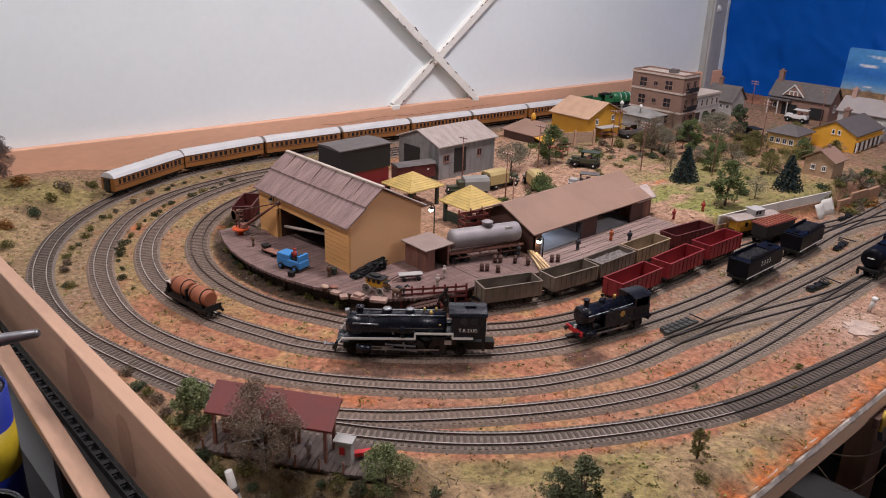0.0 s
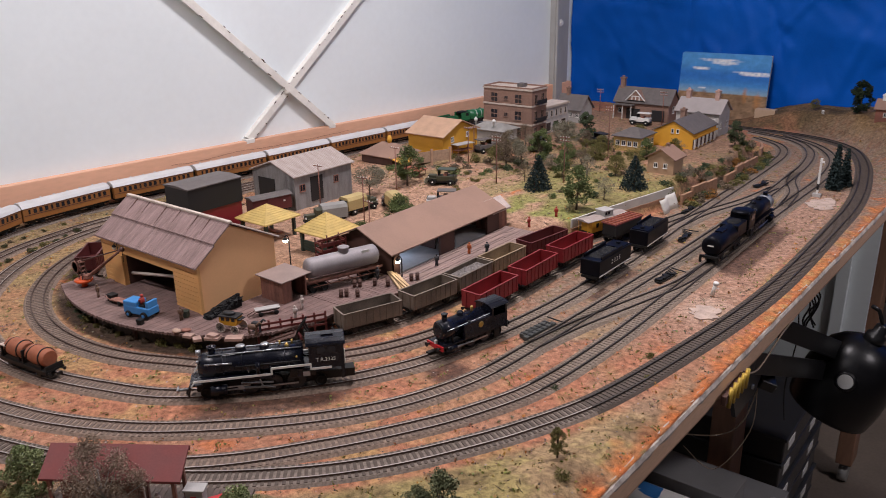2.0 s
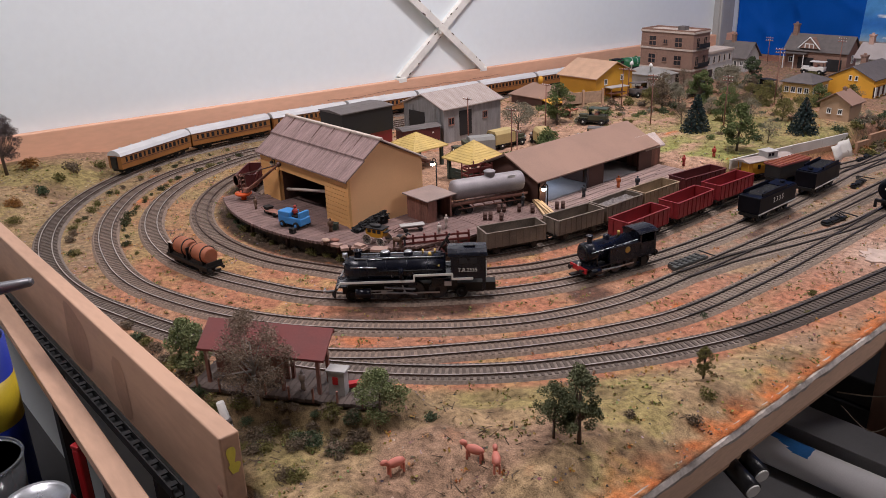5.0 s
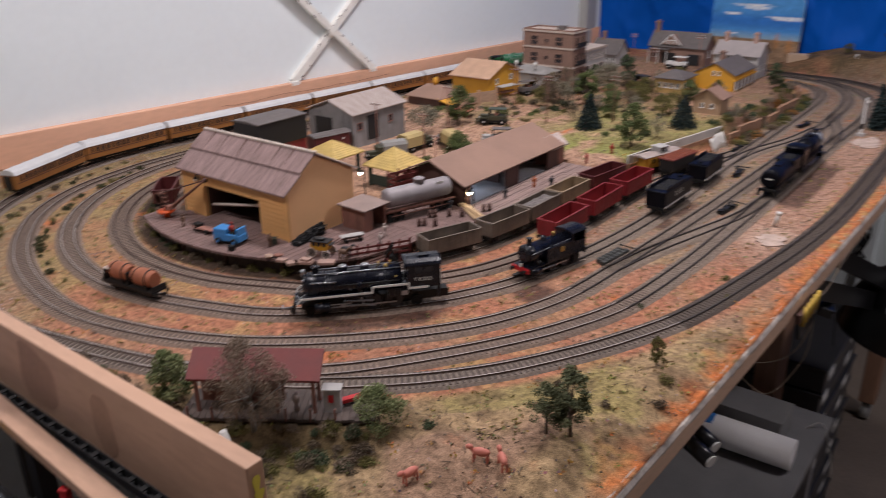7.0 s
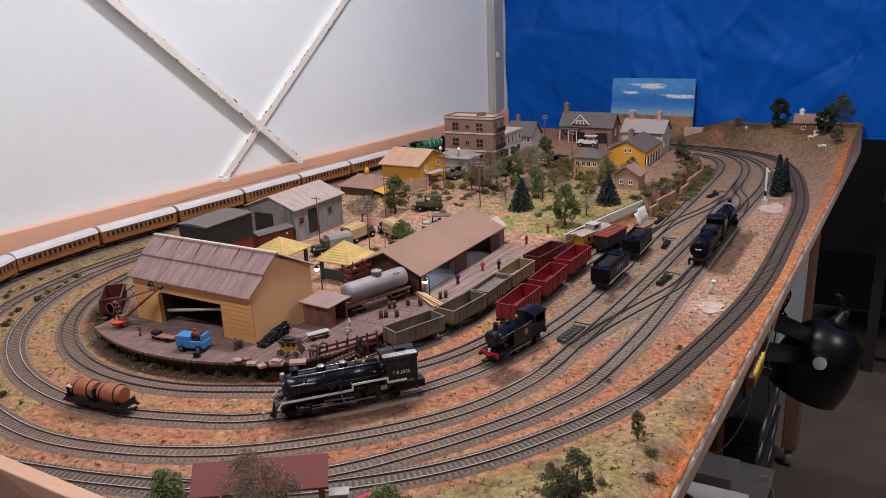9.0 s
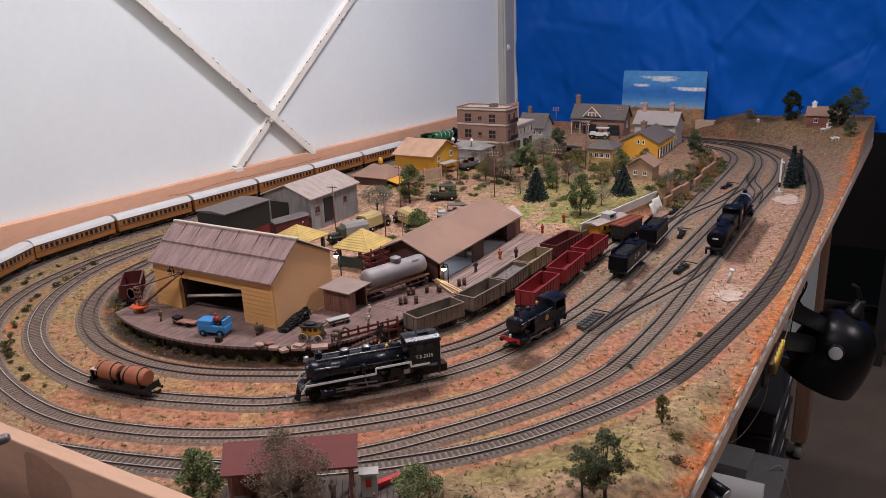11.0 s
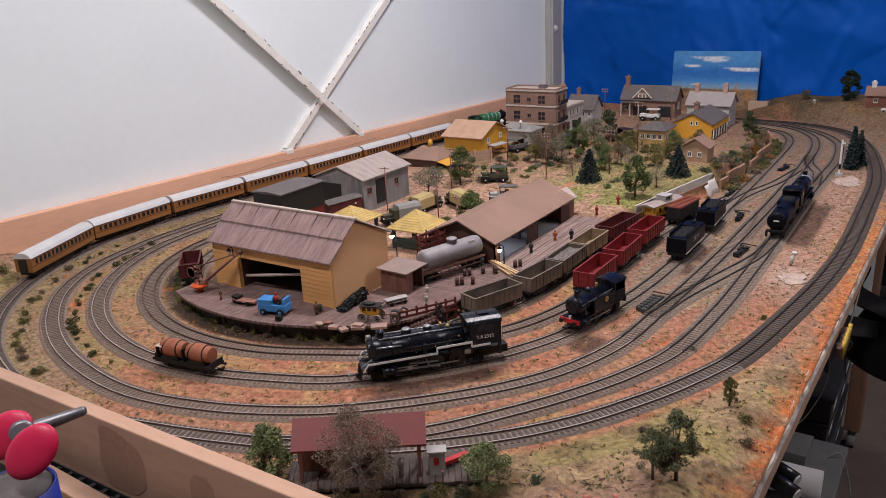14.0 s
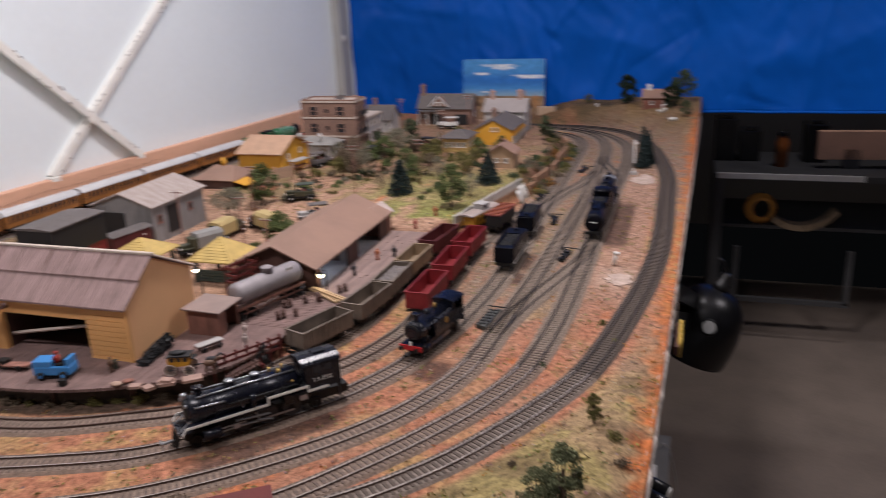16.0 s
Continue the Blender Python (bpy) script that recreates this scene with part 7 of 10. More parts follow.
def tree(x, y, z, h, spread, pal, label, seed, kind="round", trunk=None):
    """Tapered trunk, limbs, and a ragged crown of small flakes."""
    rng = random.Random(seed)
    ob = thing("tree", pose(x, y, z, 0, 0, rng.uniform(0, 360)), label, "tree", "trees of the layout")
    bm = B()
    lean = Vector((rng.uniform(-0.06, 0.06) * h, rng.uniform(-0.06, 0.06) * h, 0))
    r0 = max(0.0012, h * 0.028)
    th = h * (0.95 if kind == "conifer" else 0.7)
    rod(bm, (0, 0, -0.004), lean * 0.5 + Vector((0, 0, th * 0.5)), r0, r0 * 0.75, 7)
    rod(bm, lean * 0.5 + Vector((0, 0, th * 0.5)), lean + Vector((0, 0, th)), r0 * 0.75, r0 * 0.3, 7)
    lv = Leaves()
    if kind == "conifer":
        tiers = 13
        for k in range(tiers):
            f = k / (tiers - 1)
            zc, rr = h * (0.10 + 0.88 * f), spread * (1 - f) ** 0.85 + spread * 0.05
            n = max(4, int(13 * (1 - f)) + 3)
            for j in range(n):
                a = 2 * math.pi * (j + rng.random() * 0.6) / n
                tip = Vector((rr * math.cos(a), rr * math.sin(a), zc - rr * 0.22))
                for u in (0.35, 0.6, 0.8, 1.0):
                    lv.clump(Vector((tip.x * u, tip.y * u, zc - rr * 0.22 * u)), h * 0.038, 9, h * 0.027, pal, rng)
    else:
        n = {"round": 40, "fuzzy": 80, "sparse": 44, "wide": 42, "bush": 44}[kind]
        base = {"round": 0.22, "fuzzy": 0.28, "sparse": 0.25, "wide": 0.45, "bush": 0.10}[kind]
        for k in range(n):
            a, u = rng.random() * 2 * math.pi, rng.random()
            zc = h * (base + (0.97 - base) * u)
            prof = math.sin(math.pi * min(0.97, (u * 0.85 + 0.15))) ** 0.7
            rr = spread * prof * rng.uniform(0.35, 1.0)
            c = Vector((rr * math.cos(a), rr * math.sin(a), zc)) + lean * u
            if kind != "bush" and k < 12:
                rod(bm, lean * 0.4 + Vector((0, 0, th * rng.uniform(0.35, 0.7))), c, r0 * 0.35, r0 * 0.12, 5)
            if kind == "fuzzy":
                lv.clump(c, spread * 0.24, 170, h * 0.0085, pal, rng)
            elif kind == "sparse":
                lv.clump(c, spread * 0.32, 44, h * 0.017, pal, rng)
            else:
                near = y < 0.75
                lv.clump(c, spread * 0.30, 130 if near else 90, h * (0.016 if near else 0.021) * (1.35 if kind == "bush" else 1), pal, rng)
    part("trunk", bm, trunk or BARK, ob)
    leaf_part("crown", lv, ob)
    return ob


GZ = height_at
# plots of the houses, kept clear of bushes and trees
PLOTS = ((-1.10, -0.95, 1.49, 1.60), (-1.07, -0.95, 1.64, 1.79), (-1.05, -0.88, 1.94, 2.02), (-0.95, -0.89, 2.02, 2.17), (-1.03, -0.92, 1.86, 1.94), (-0.65, -0.57, 1.96, 2.05), (-0.59, -0.46, 2.07, 2.24), (-0.48, -0.41, 1.79, 1.85), (-0.72, -0.60, 1.30, 1.60))
TREES = (
    (-0.604, 1.524, 0.074, 0.028, "blue", "dark blue-green conifer on the lawn", "conifer"),
    (-0.440, 1.645, 0.070, 0.028, "blue", "dark blue-green conifer near the white wall", "conifer"),
    (-0.468, 1.445, 0.088, 0.029, "green", "tall leafy green tree on the lawn", "round"),
    (-0.449, 1.525, 0.048, 0.022, "grey", "thin grey-green sapling tree", "sparse"),
    (-0.716, 1.712, 0.090, 0.026, "green", "leafy green street tree", "round"),
    (-0.742, 1.990, 0.088, 0.025, "dark", "dark green tree among the houses", "round"),
    (-0.745, 1.900, 0.074, 0.042, "grey", "wide spreading grey-green tree", "wide"),
    (-0.762, 1.640, 0.088, 0.028, "brown", "nearly bare brown tree", "sparse"),
    (-0.402, 2.165, 0.072, 0.022, "dark", "dark green tree by the yellow station house", "round"),
    (-0.875, 1.410, 0.092, 0.034, "green", "leafy tree beside the street", "round"),
    (-0.900, 1.312, 0.066, 0.040, "grey", "broad grey-leaved tree beside the iron shed", "wide"),
    (-0.730, 1.215, 0.056, 0.030, "green", "round dense green bush by the road", "bush"),
    (-0.703, 1.080, 0.038, 0.026, "green", "low green bush behind the shelter", "bush"),
    (-0.113, 1.915, 0.100, 0.0145, "blue", "tall dark conifer beside the outer line", "conifer"),
    (-0.103, 1.960, 0.084, 0.014, "blue", "dark conifer beside the outer line", "conifer"),
    (-0.424, 0.338, 0.058, 0.021, "blossom", "dense grey-green shrub with pale flecks beside the halt", "bush"),
    (-0.238, 0.424, 0.046, 0.023, "blossom", "dense light green shrub with pale flecks at the platform's end", "bush"),
    (-0.090, 0.514, 0.074, 0.018, "sage", "ragged grey-green tree on dry grass", "round"),
    (-0.108, 0.503, 0.052, 0.016, "sage", "small ragged green tree on dry grass", "round"),
    (-0.085, 0.690, 0.034, 0.009, "olive", "thin green sapling on dry grass", "round"),
    (-1.300, 0.395, 0.118, 0.036, "plum", "tall dense purple-brown tree in the corner", "fuzzy"),
    (-1.255, 0.330, 0.072, 0.030, "plum", "low purple-brown tree in the corner", "fuzzy"),
    (-0.203, 2.560, 0.088, 0.031, "blackgreen", "dense dark green tree on the hill", "bush"),
    (-0.062, 2.440, 0.078, 0.027, "blackgreen", "dense dark tree before the farmhouse", "bush"),
    (-0.030, 2.560, 0.098, 0.036, "dark", "broad dark tree behind the farmhouse", "round"),
    (-0.330, 2.600, 0.034, 0.015, "olive", "small scrubby tree on the ridge", "round"),
    (-0.022, 2.330, 0.050, 0.017, "dark", "small dark tree on the slope", "round"),
    (-0.612, 1.640, 0.060, 0.022, "green", "green tree behind the conifer", "round"),
    (-0.560, 1.660, 0.052, 0.024, "grey", "grey-green tree on the lawn's edge", "sparse"),
    (-0.660, 1.560, 0.042, 0.022, "brown", "brown scrubby tree on the lawn", "sparse"),
    (-0.520, 1.720, 0.050, 0.024, "olive", "olive tree by the veranda house", "round"),
    (-0.800, 1.800, 0.050, 0.024, "grey", "grey scrubby tree near the brick block", "sparse"),
    (-0.860, 1.880, 0.060, 0.026, "brown", "bare brown tree before the brick block", "sparse"),
    (-0.640, 1.880, 0.052, 0.024, "olive", "olive tree beside the street", "round"),
    (-0.690, 1.800, 0.046, 0.024, "green", "small green tree beside the street", "round"),
    (-0.380, 1.790, 0.040, 0.018, "grey", "grey tree beside the cottage", "sparse"),
    (-0.480, 1.950, 0.050, 0.022, "olive", "olive tree beside the cottage", "round"),
    (-0.360, 2.060, 0.036, 0.016, "rust", "rust-coloured shrub on the bank", "bush"),
)
for k, (x, y, h, sp, pal, lab, kind) in enumerate(TREES):
    if 1.0 < y < 2.25 and x < -0.35:
        (x, y), h, sp = on_terrace(x, y), h * TS, sp * TS
    tree(x, y, GZ(x, y) - 0.001, h, sp, pal, lab, 100 + k, kind)
tree(-0.329, 0.355, GZ(-0.329, 0.355) - 0.001, 0.092, 0.037, "taupe", "fuzzy grey-brown tree with a pale trunk before the halt", 77, "fuzzy", PALEBARK)


rng = random.Random(41)
for k in range(48):
    x, y = rng.uniform(-0.98, -0.42), rng.uniform(1.58, 2.10)
    if any(a0 - 0.02 < x < a1 + 0.02 and b0 - 0.02 < y < b1 + 0.02 for a0, a1, b0, b1 in PLOTS) or any((x - t[0]) ** 2 + (y - t[1]) ** 2 < 0.0012 for t in TREES) or x > -0.42:
        continue
    x, y = on_terrace(x, y)
    pal = rng.choice(("olive", "grey", "green", "brown", "dark", "olive"))
    words = {"olive": "small olive-leaved tree between the houses", "grey": "small grey-leaved tree between the houses", "green": "small fresh green tree between the houses", "brown": "small dry brown tree between the houses", "dark": "small dark green tree between the houses"}[pal]
    tree(x, y, GZ(x, y) - 0.001, rng.uniform(0.030, 0.056), rng.uniform(0.014, 0.024), pal, words, 900 + k, rng.choice(("round", "sparse", "wide")))


def bush(x, y, z, r, pal, seed, label, joined=None):
    rng = random.Random(seed)
    lv = Leaves() if joined is None else joined
    base = Vector((0, 0, 0)) if joined is None else Vector((x, y, z))
    for _ in range(7):
        a = rng.random() * 6.28
        lv.clump(base + Vector((math.cos(a) * r * 0.6 * rng.random(), math.sin(a) * r * 0.6 * rng.random(), r * rng.uniform(0.15, 0.6))), r * 0.5, 100 if y < 0.42 else 46, r * (0.07 if y < 0.42 else 0.105), pal, rng, 0.7)
    if joined is not None:
        return None
    ob = new("bush", lv.mesh("bush"))
    ob.location = (x, y, z)
    return tagged(ob, label, "bush", "low bushes along the tracks")


rng = random.Random(5)
for k in range(26):
    a = radians(190 + k * 2.8 + rng.uniform(-1.6, 1.6))
    r = 0.449 + rng.uniform(-0.006, 0.006)
    x, y = -0.753 + r * math.cos(a), 0.876 + r * math.sin(a)
    bush(x, y, GZ(x, y), rng.uniform(0.005, 0.012), rng.choice(("shade", "shade", "shade", "olive")), 300 + k, "low dark trackside bush")
for k in range(20):
    a = radians(188 + k * 3.7 + rng.uniform(-2, 2))
    r = 0.503 + rng.uniform(-0.006, 0.006)
    x, y = -0.765 + r * math.cos(a), 0.860 + r * math.sin(a)
    bush(x, y, GZ(x, y), rng.uniform(0.006, 0.012), rng.choice(("shade", "shade", "olive", "brown")), 330 + k, "low trackside bush in dry colours")
for x, y, r, pal in ((-0.161, 0.812, 0.007, "dark"), (-0.105, 0.955, 0.008, "olive"), (-0.085, 0.900, 0.006, "olive"), (-0.537, 0.524, 0.006, "brown"), (-0.15, 0.60, 0.007, "brown"),
                     (-0.06, 0.66, 0.010, "olive"), (-0.05, 0.62, 0.010, "brown"), (-0.20, 0.45, 0.009, "dark"), (-0.09, 0.58, 0.008, "brown"), (-1.08, 0.345, 0.016, "olive"), (-1.14, 0.36, 0.018, "rust"),
                     (-1.19, 0.42, 0.018, "dark"), (-1.24, 0.46, 0.016, "olive"), (-1.28, 0.50, 0.020, "brown"), (-1.30, 0.56, 0.016, "olive"), (-1.32, 0.44, 0.022, "rust"), (-1.32, 0.62, 0.014, "dark"), (-1.0, 0.32, 0.012, "dark")):
    bush(x, y, GZ(x, y), r, pal, int(1000 - x * 777 + y * 99), "scrubby bush on dry ground")
scrub_leaves = Leaves()
for k in range(120):
    y = 1.60 + 0.57 * k / 120 + rng.uniform(-0.01, 0.01)
    x = float(town_edge(np.array([y]))[0]) - rng.uniform(-0.036, 0.030)
    bush(x, y, GZ(x, y) - 0.002, rng.uniform(0.010, 0.020), rng.choice(("brown", "olive", "rust", "dark", "olive", "taupe")), 1400 + k, "scrubby bush on the stony bank", scrub_leaves)
for k in range(120):
    u, v = rng.uniform(-0.115, 0.115), rng.uniform(-0.078, -0.026)
    x, y = -0.347 + u * 0.823 - v * 0.568, 0.378 + u * 0.568 + v * 0.823
    if y > 0.306 and (x + 0.329) ** 2 + (y - 0.355) ** 2 > 0.00008 and (x + 0.314) ** 2 + (y - 0.322) ** 2 > 0.0002:
        bush(x, y, GZ(x, y) - 0.001, rng.uniform(0.006, 0.014), rng.choice(("brown", "olive", "dark", "brown", "taupe", "olive", "dark")), 2800 + k, "tangled undergrowth below the halt")
for k in range(180):
    x, y = rng.uniform(-1.02, -0.46), rng.uniform(1.42, 2.12)
    if any(a0 - 0.012 < x < a1 + 0.012 and b0 - 0.012 < y < b1 + 0.012 for a0, a1, b0, b1 in PLOTS):
        continue
    x, y = on_terrace(x, y)
    bush(x, y, GZ(x, y) - 0.001, rng.uniform(0.007, 0.019), rng.choice(("brown", "olive", "green", "grey", "olive", "dark")), 450 + k, "scrubby bush among the houses", scrub_leaves)
for k in range(70):
    x, y = rng.uniform(-0.60, -0.215), rng.uniform(0.304, 0.372)
    if y > 0.342 + 0.5 * max(0, x + 0.30):
        continue
    if x < -0.43 or x > -0.23:
        bush(x, y, GZ(x, y) - 0.001, rng.uniform(0.007, 0.015), rng.choice(("brown", "olive", "dark", "brown", "dark")), 700 + k, "tangled undergrowth below the halt")
for k in range(22):
    a = radians(212 + 95 * k / 22)
    x, y = -0.751 + 0.337 * math.cos(a), 0.925 + 0.337 * math.sin(a)
    bush(x, y, GZ(x, y) - 0.001, rng.uniform(0.008, 0.014), rng.choice(("dark", "brown", "dark", "olive")), 540 + k, "dark weeds under the platform edge")

tagged(new("town_scrub", scrub_leaves.mesh("town_scrub")), "olive, brown and rusty scrub among the houses and along the bank", "scrub", kind="stuff")


def scatter():
    """Grass tufts and stones strewn over the scenery."""
    rng = random.Random(9)
    pts, kinds = [], []
    while len(pts) < 13000:
        x, y = rng.uniform(-1.34, -0.03), rng.uniform(0.30, 2.45)
        if rng.random() > 1.25 - 0.42 * y:
            continue
        pts.append((x, y))
    P = np.array(pts)
    h, zz = heights(P)
    tint = np.clip(fbm(P, 8, 40.0, 2) * 0.6 + 0.5, 0, 1)
    lv, vs, fs, cs = Leaves(), [], [], []
    for (x, y), z, d, tn in zip(pts, h, zz["dist"], tint):
        if d < 0.020 or (-0.895 < x < -0.44 and 0.58 < y < 1.26 and math.hypot(x + 0.751, y - 0.925) < 0.36) or x < plank_x(y) + 0.03:
            continue
        if rng.random() < 0.55:
            pal = "olive" if tn > 0.45 else ("brown" if rng.random() < 0.7 else "rust")
            for _ in range(rng.randint(4, 9)):
                lv.flake(Vector((x + rng.gauss(0, 0.002), y + rng.gauss(0, 0.002), z + rng.uniform(0.0003, 0.0026))), rng.uniform(0.0008, 0.0020), [c * rng.uniform(0.9, 1.7) for c in GREENS[pal][1]], rng)
        else:
            r = rng.uniform(0.0006, 0.0018)
            k = len(vs)
            for j in range(5):
                a = j * 1.257 + rng.random() * 0.6
                vs.append((x + r * math.cos(a) * rng.uniform(0.7, 1.2), y + r * math.sin(a), z - 0.0003))
            vs.append((x + rng.gauss(0, r * 0.2), y, z + r * rng.uniform(0.5, 1.0)))
            g = rng.choice((0.07, 0.12, 0.20, 0.30, 0.45))
            cs += [(g, g * rng.uniform(0.72, 0.95), g * rng.uniform(0.55, 0.9))] * 6
            fs += [(k + j, k + (j + 1) % 5, k + 5) for j in range(5)]
    tagged(new("grass_tufts", lv.mesh("grass_tufts")), "dry straw and olive grass tufts scattered over the ground", "grass", kind="stuff")
    tagged(new("stones", tinted("stones", vs, fs, np.array(cs), LEAF)), "small loose stones scattered between the tracks", "stones", kind="stuff")



def brushwood():
    """Dead twigs and dry brush strewn on the grass."""
    rng = random.Random(19)
    bm = B()
    for cx_, cy_, n, s in ((-0.145, 0.475, 26, 0.026), (-0.075, 0.615, 9, 0.014), (-0.21, 0.47, 14, 0.018), (-0.12, 0.40, 16, 0.024), (-0.30, 0.315, 60, 0.03), (-0.40, 0.33, 40, 0.02)):
        for _ in range(n):
            x, y = rng.gauss(cx_, s), rng.gauss(cy_, s * 0.8)
            if not (TY0 + 0.01 < y < 0.8 and x < edge_x(y) - 0.015):
                continue
            z = GZ(x, y)
            a, L = rng.random() * 6.28, rng.uniform(0.004, 0.011)
            rod(bm, (x, y, z + 0.0004), (x + L * math.cos(a), y + L * math.sin(a), z + rng.uniform(0.0006, 0.006)), 0.0005, 0.0003, 4)
    ob = new("dry_twigs", mesh_of("dry_twigs", bm, BARK))
    tagged(ob, "dead brown twigs and brush lying on the grass", "twigs", kind="stuff")


scatter()
brushwood()
# ---- halt with the red roof ----
OLDDECK = M("old_dark_deck", (0.10, 0.075, 0.064), 0.85, var=0.45, scale=80)


def halt():
    ob = thing("railway_halt", pose(-0.347, 0.378, 0.0120, 0, 0, 34.6), "small open halt with a dark red roof on a plank platform", "station")
    L, W = 0.125, 0.028
    for k in range(30):
        part("deck_plank", box(B(), (-0.068 + 0.0061 * k, 0.002 + 0.0006 * (k % 3), 0.006), (0.0056, 0.050, 0.003)), OLDDECK, ob)
    part("platform_base", box(B(), (0.020, 0.003, 0.001), (0.176, 0.042, 0.007)), BROWNWALL, ob)
    bm = prism(B(), [(-W / 2, 0.0415), (W / 2, 0.0595), (W / 2, 0.0617), (-W / 2, 0.0437)], -L / 2, L / 2)
    for v in bm.verts:
        v.co.x, v.co.y = -v.co.y, v.co.x
    roof = part("roof", bm, REDROOF, ob, "plain dark red roof")
    part("fascia", box(B(), (0, W / 2 + 0.001, 0.0585), (L, 0.002, 0.004)), REDROOF, roof)
    for x in (-0.055, -0.02, 0.02, 0.055):
        part("post", box(B(), (x, -W / 2 + 0.003, 0.0245), (0.003, 0.003, 0.036)), WOODH, ob)
        part("post", box(B(), (x, W / 2 - 0.003, 0.0325), (0.003, 0.003, 0.052)), WOODH, ob)
    part("back_wall", box(B(), (-0.02, W / 2 - 0.006, 0.022), (0.075, 0.002, 0.030)), WOODH, ob)
    part("bench", box(B(), (-0.010, 0.000, 0.014), (0.046, 0.008, 0.002)), WOODH, ob)
    for x in (-0.028, 0.008):
        part("bench_leg", box(B(), (x, 0.000, 0.010), (0.002, 0.006, 0.007)), WOODH, ob)
    for k in range(8):
        part("fence_post", box(B(), (-0.062 + 0.023 * k, -0.022, 0.012), (0.0016, 0.0016, 0.014)), WOODH, ob)
    part("seat_plank", box(B(), (0.088, 0.008, 0.012), (0.030, 0.006, 0.004), 0.5), REDBEAM, ob, "red bench plank")
    return ob


halt()
kiosk = thing("ticket_kiosk", pose(-0.285, 0.414, 0.0195, 0, 0, 34.6) @ Matrix.Scale(0.84, 4), "little white kiosk with a pale roof and a red notice", "kiosk")
part("body", box(B(), (0, 0, 0.014), (0.018, 0.012, 0.028)), STUCCO, kiosk)
part("roof", box(B(), (0, 0, 0.0292), (0.022, 0.015, 0.002)), STUCCO, kiosk)
part("notice", box(B(), (-0.001, -0.0064, 0.018), (0.006, 0.0008, 0.009)), REDBEAM, kiosk, "red notice board")
pst = thing("broken_post", pose(-0.314, 0.322, -0.006, 6, -12, 0), "leaning white post with a dark band", "post")
part("shaft", rod(B(), (0, 0, 0), (0, 0, 0.042), 0.0042, 0.0034, 10), WHITEP, pst)
part("band", rod(B(), (0, 0, 0.020), (0, 0, 0.026), 0.0044, seg=10), SLATE, pst)


# ---- figures: plain painted dolls ----
def figurine(x, y, z, rz, top, legs, label, lean=0.0):
    bm = B()
    for s in (-1, 1):
        rod(bm, (0, s * 0.0014, 0), (0, s * 0.0012, 0.009), 0.0013, 0.0014, 7)
        rod(bm, (0.001, s * 0.0032, 0.0095), (0, s * 0.0028, 0.0152), 0.0008, 0.0010, 6)
    lathe(bm, (0, 0, 0.0085), (0, 0, 1), [(0, 0.0024), (0.004, 0.0028), (0.0068, 0.0030), (0.0078, 0.0012)], 9)
    ball(bm, (0, 0, 0.0182), 0.0017, 8, 6)
    ob = solid("figurine", bm, top, label, "figurine", group="painted figures on the layout", m=pose(x, y, z, lean, 0, rz))
    return ob


FIGC = [M("figure_" + n, c, 0.6, var=0.25, scale=200) for n, c in (("dark", (0.03, 0.03, 0.035)), ("orange", (0.45, 0.11, 0.03)), ("brown", (0.14, 0.08, 0.05)), ("pale", (0.50, 0.42, 0.38)), ("red", (0.36, 0.04, 0.03)))]
for x, y, z, c, lab in ((-0.452, 1.094, PZ, 0, "dark-clothed miniature figure on the dock"), (-0.474, 1.075, PZ, 1, "orange-clothed miniature figure on the dock"), (-0.482, 1.000, PZ, 0, "dark miniature figure by the goods shed"),
                        (-0.512, 0.733, PZ, 3, "pale miniature figure beside the hut"), (-0.802, 0.617, PZ, 2, "brown miniature figure near the crane"), (-0.634, 0.640, PZ, 2, "miniature figure at the shed's corner"),
                        (-0.530, 0.762, PZ, 3, "pale miniature figure before the hut"), (-0.312, 0.393, 0.0195, 3, "pale miniature figure leaning at the halt"), (-0.505, 1.33, 0.01, 4, "red miniature figure on the road"),
                        (-0.487, 1.40, 0.012, 4, "red miniature figure on the path"), (-0.520, 0.905, PZ, 0, "dark miniature figure among the drums"), (-0.61, 1.52, 0.018, 4, "red miniature figure on the lawn")):
    if y > 1.3:
        x, y = on_terrace(x, y)
        z = GZ(x, y)
    figurine(x, y, z, random.uniform(0, 360), FIGC[c], None, lab)

# ---- things on the platform ----
def drum(x, y):
    ob = thing("oil_drum", pose(x, y, PZ), "small dark oil drum standing on the dock", "drum", "drums on the dock")
    part("shell", lathe(B(), (0, 0, 0), (0, 0, 1), [(0, 0.0030), (0.003, 0.0030), (0.0032, 0.0033), (0.0038, 0.0033), (0.004, 0.0030), (0.0068, 0.0030), (0.007, 0.0033), (0.0076, 0.0033), (0.0078, 0.0030), (0.0105, 0.0030)], 12), BROWNWALL, ob)
    part("lid", lathe(B(), (0, 0, 0.0105), (0, 0, 1), [(0, 0.0029), (0.0004, 0.0029), (0.0004, 0.001)], 12), BROWNWALL, ob)
    return ob


for x, y in ((-0.507, 0.884), (-0.498, 0.838), (-0.489, 0.893), (-0.517, 0.824), (-0.527, 0.862), (-0.512, 0.830), (-0.494, 0.898), (-0.475, 0.93), (-0.47, 0.938), (-0.522, 0.868)):
    drum(x, y)


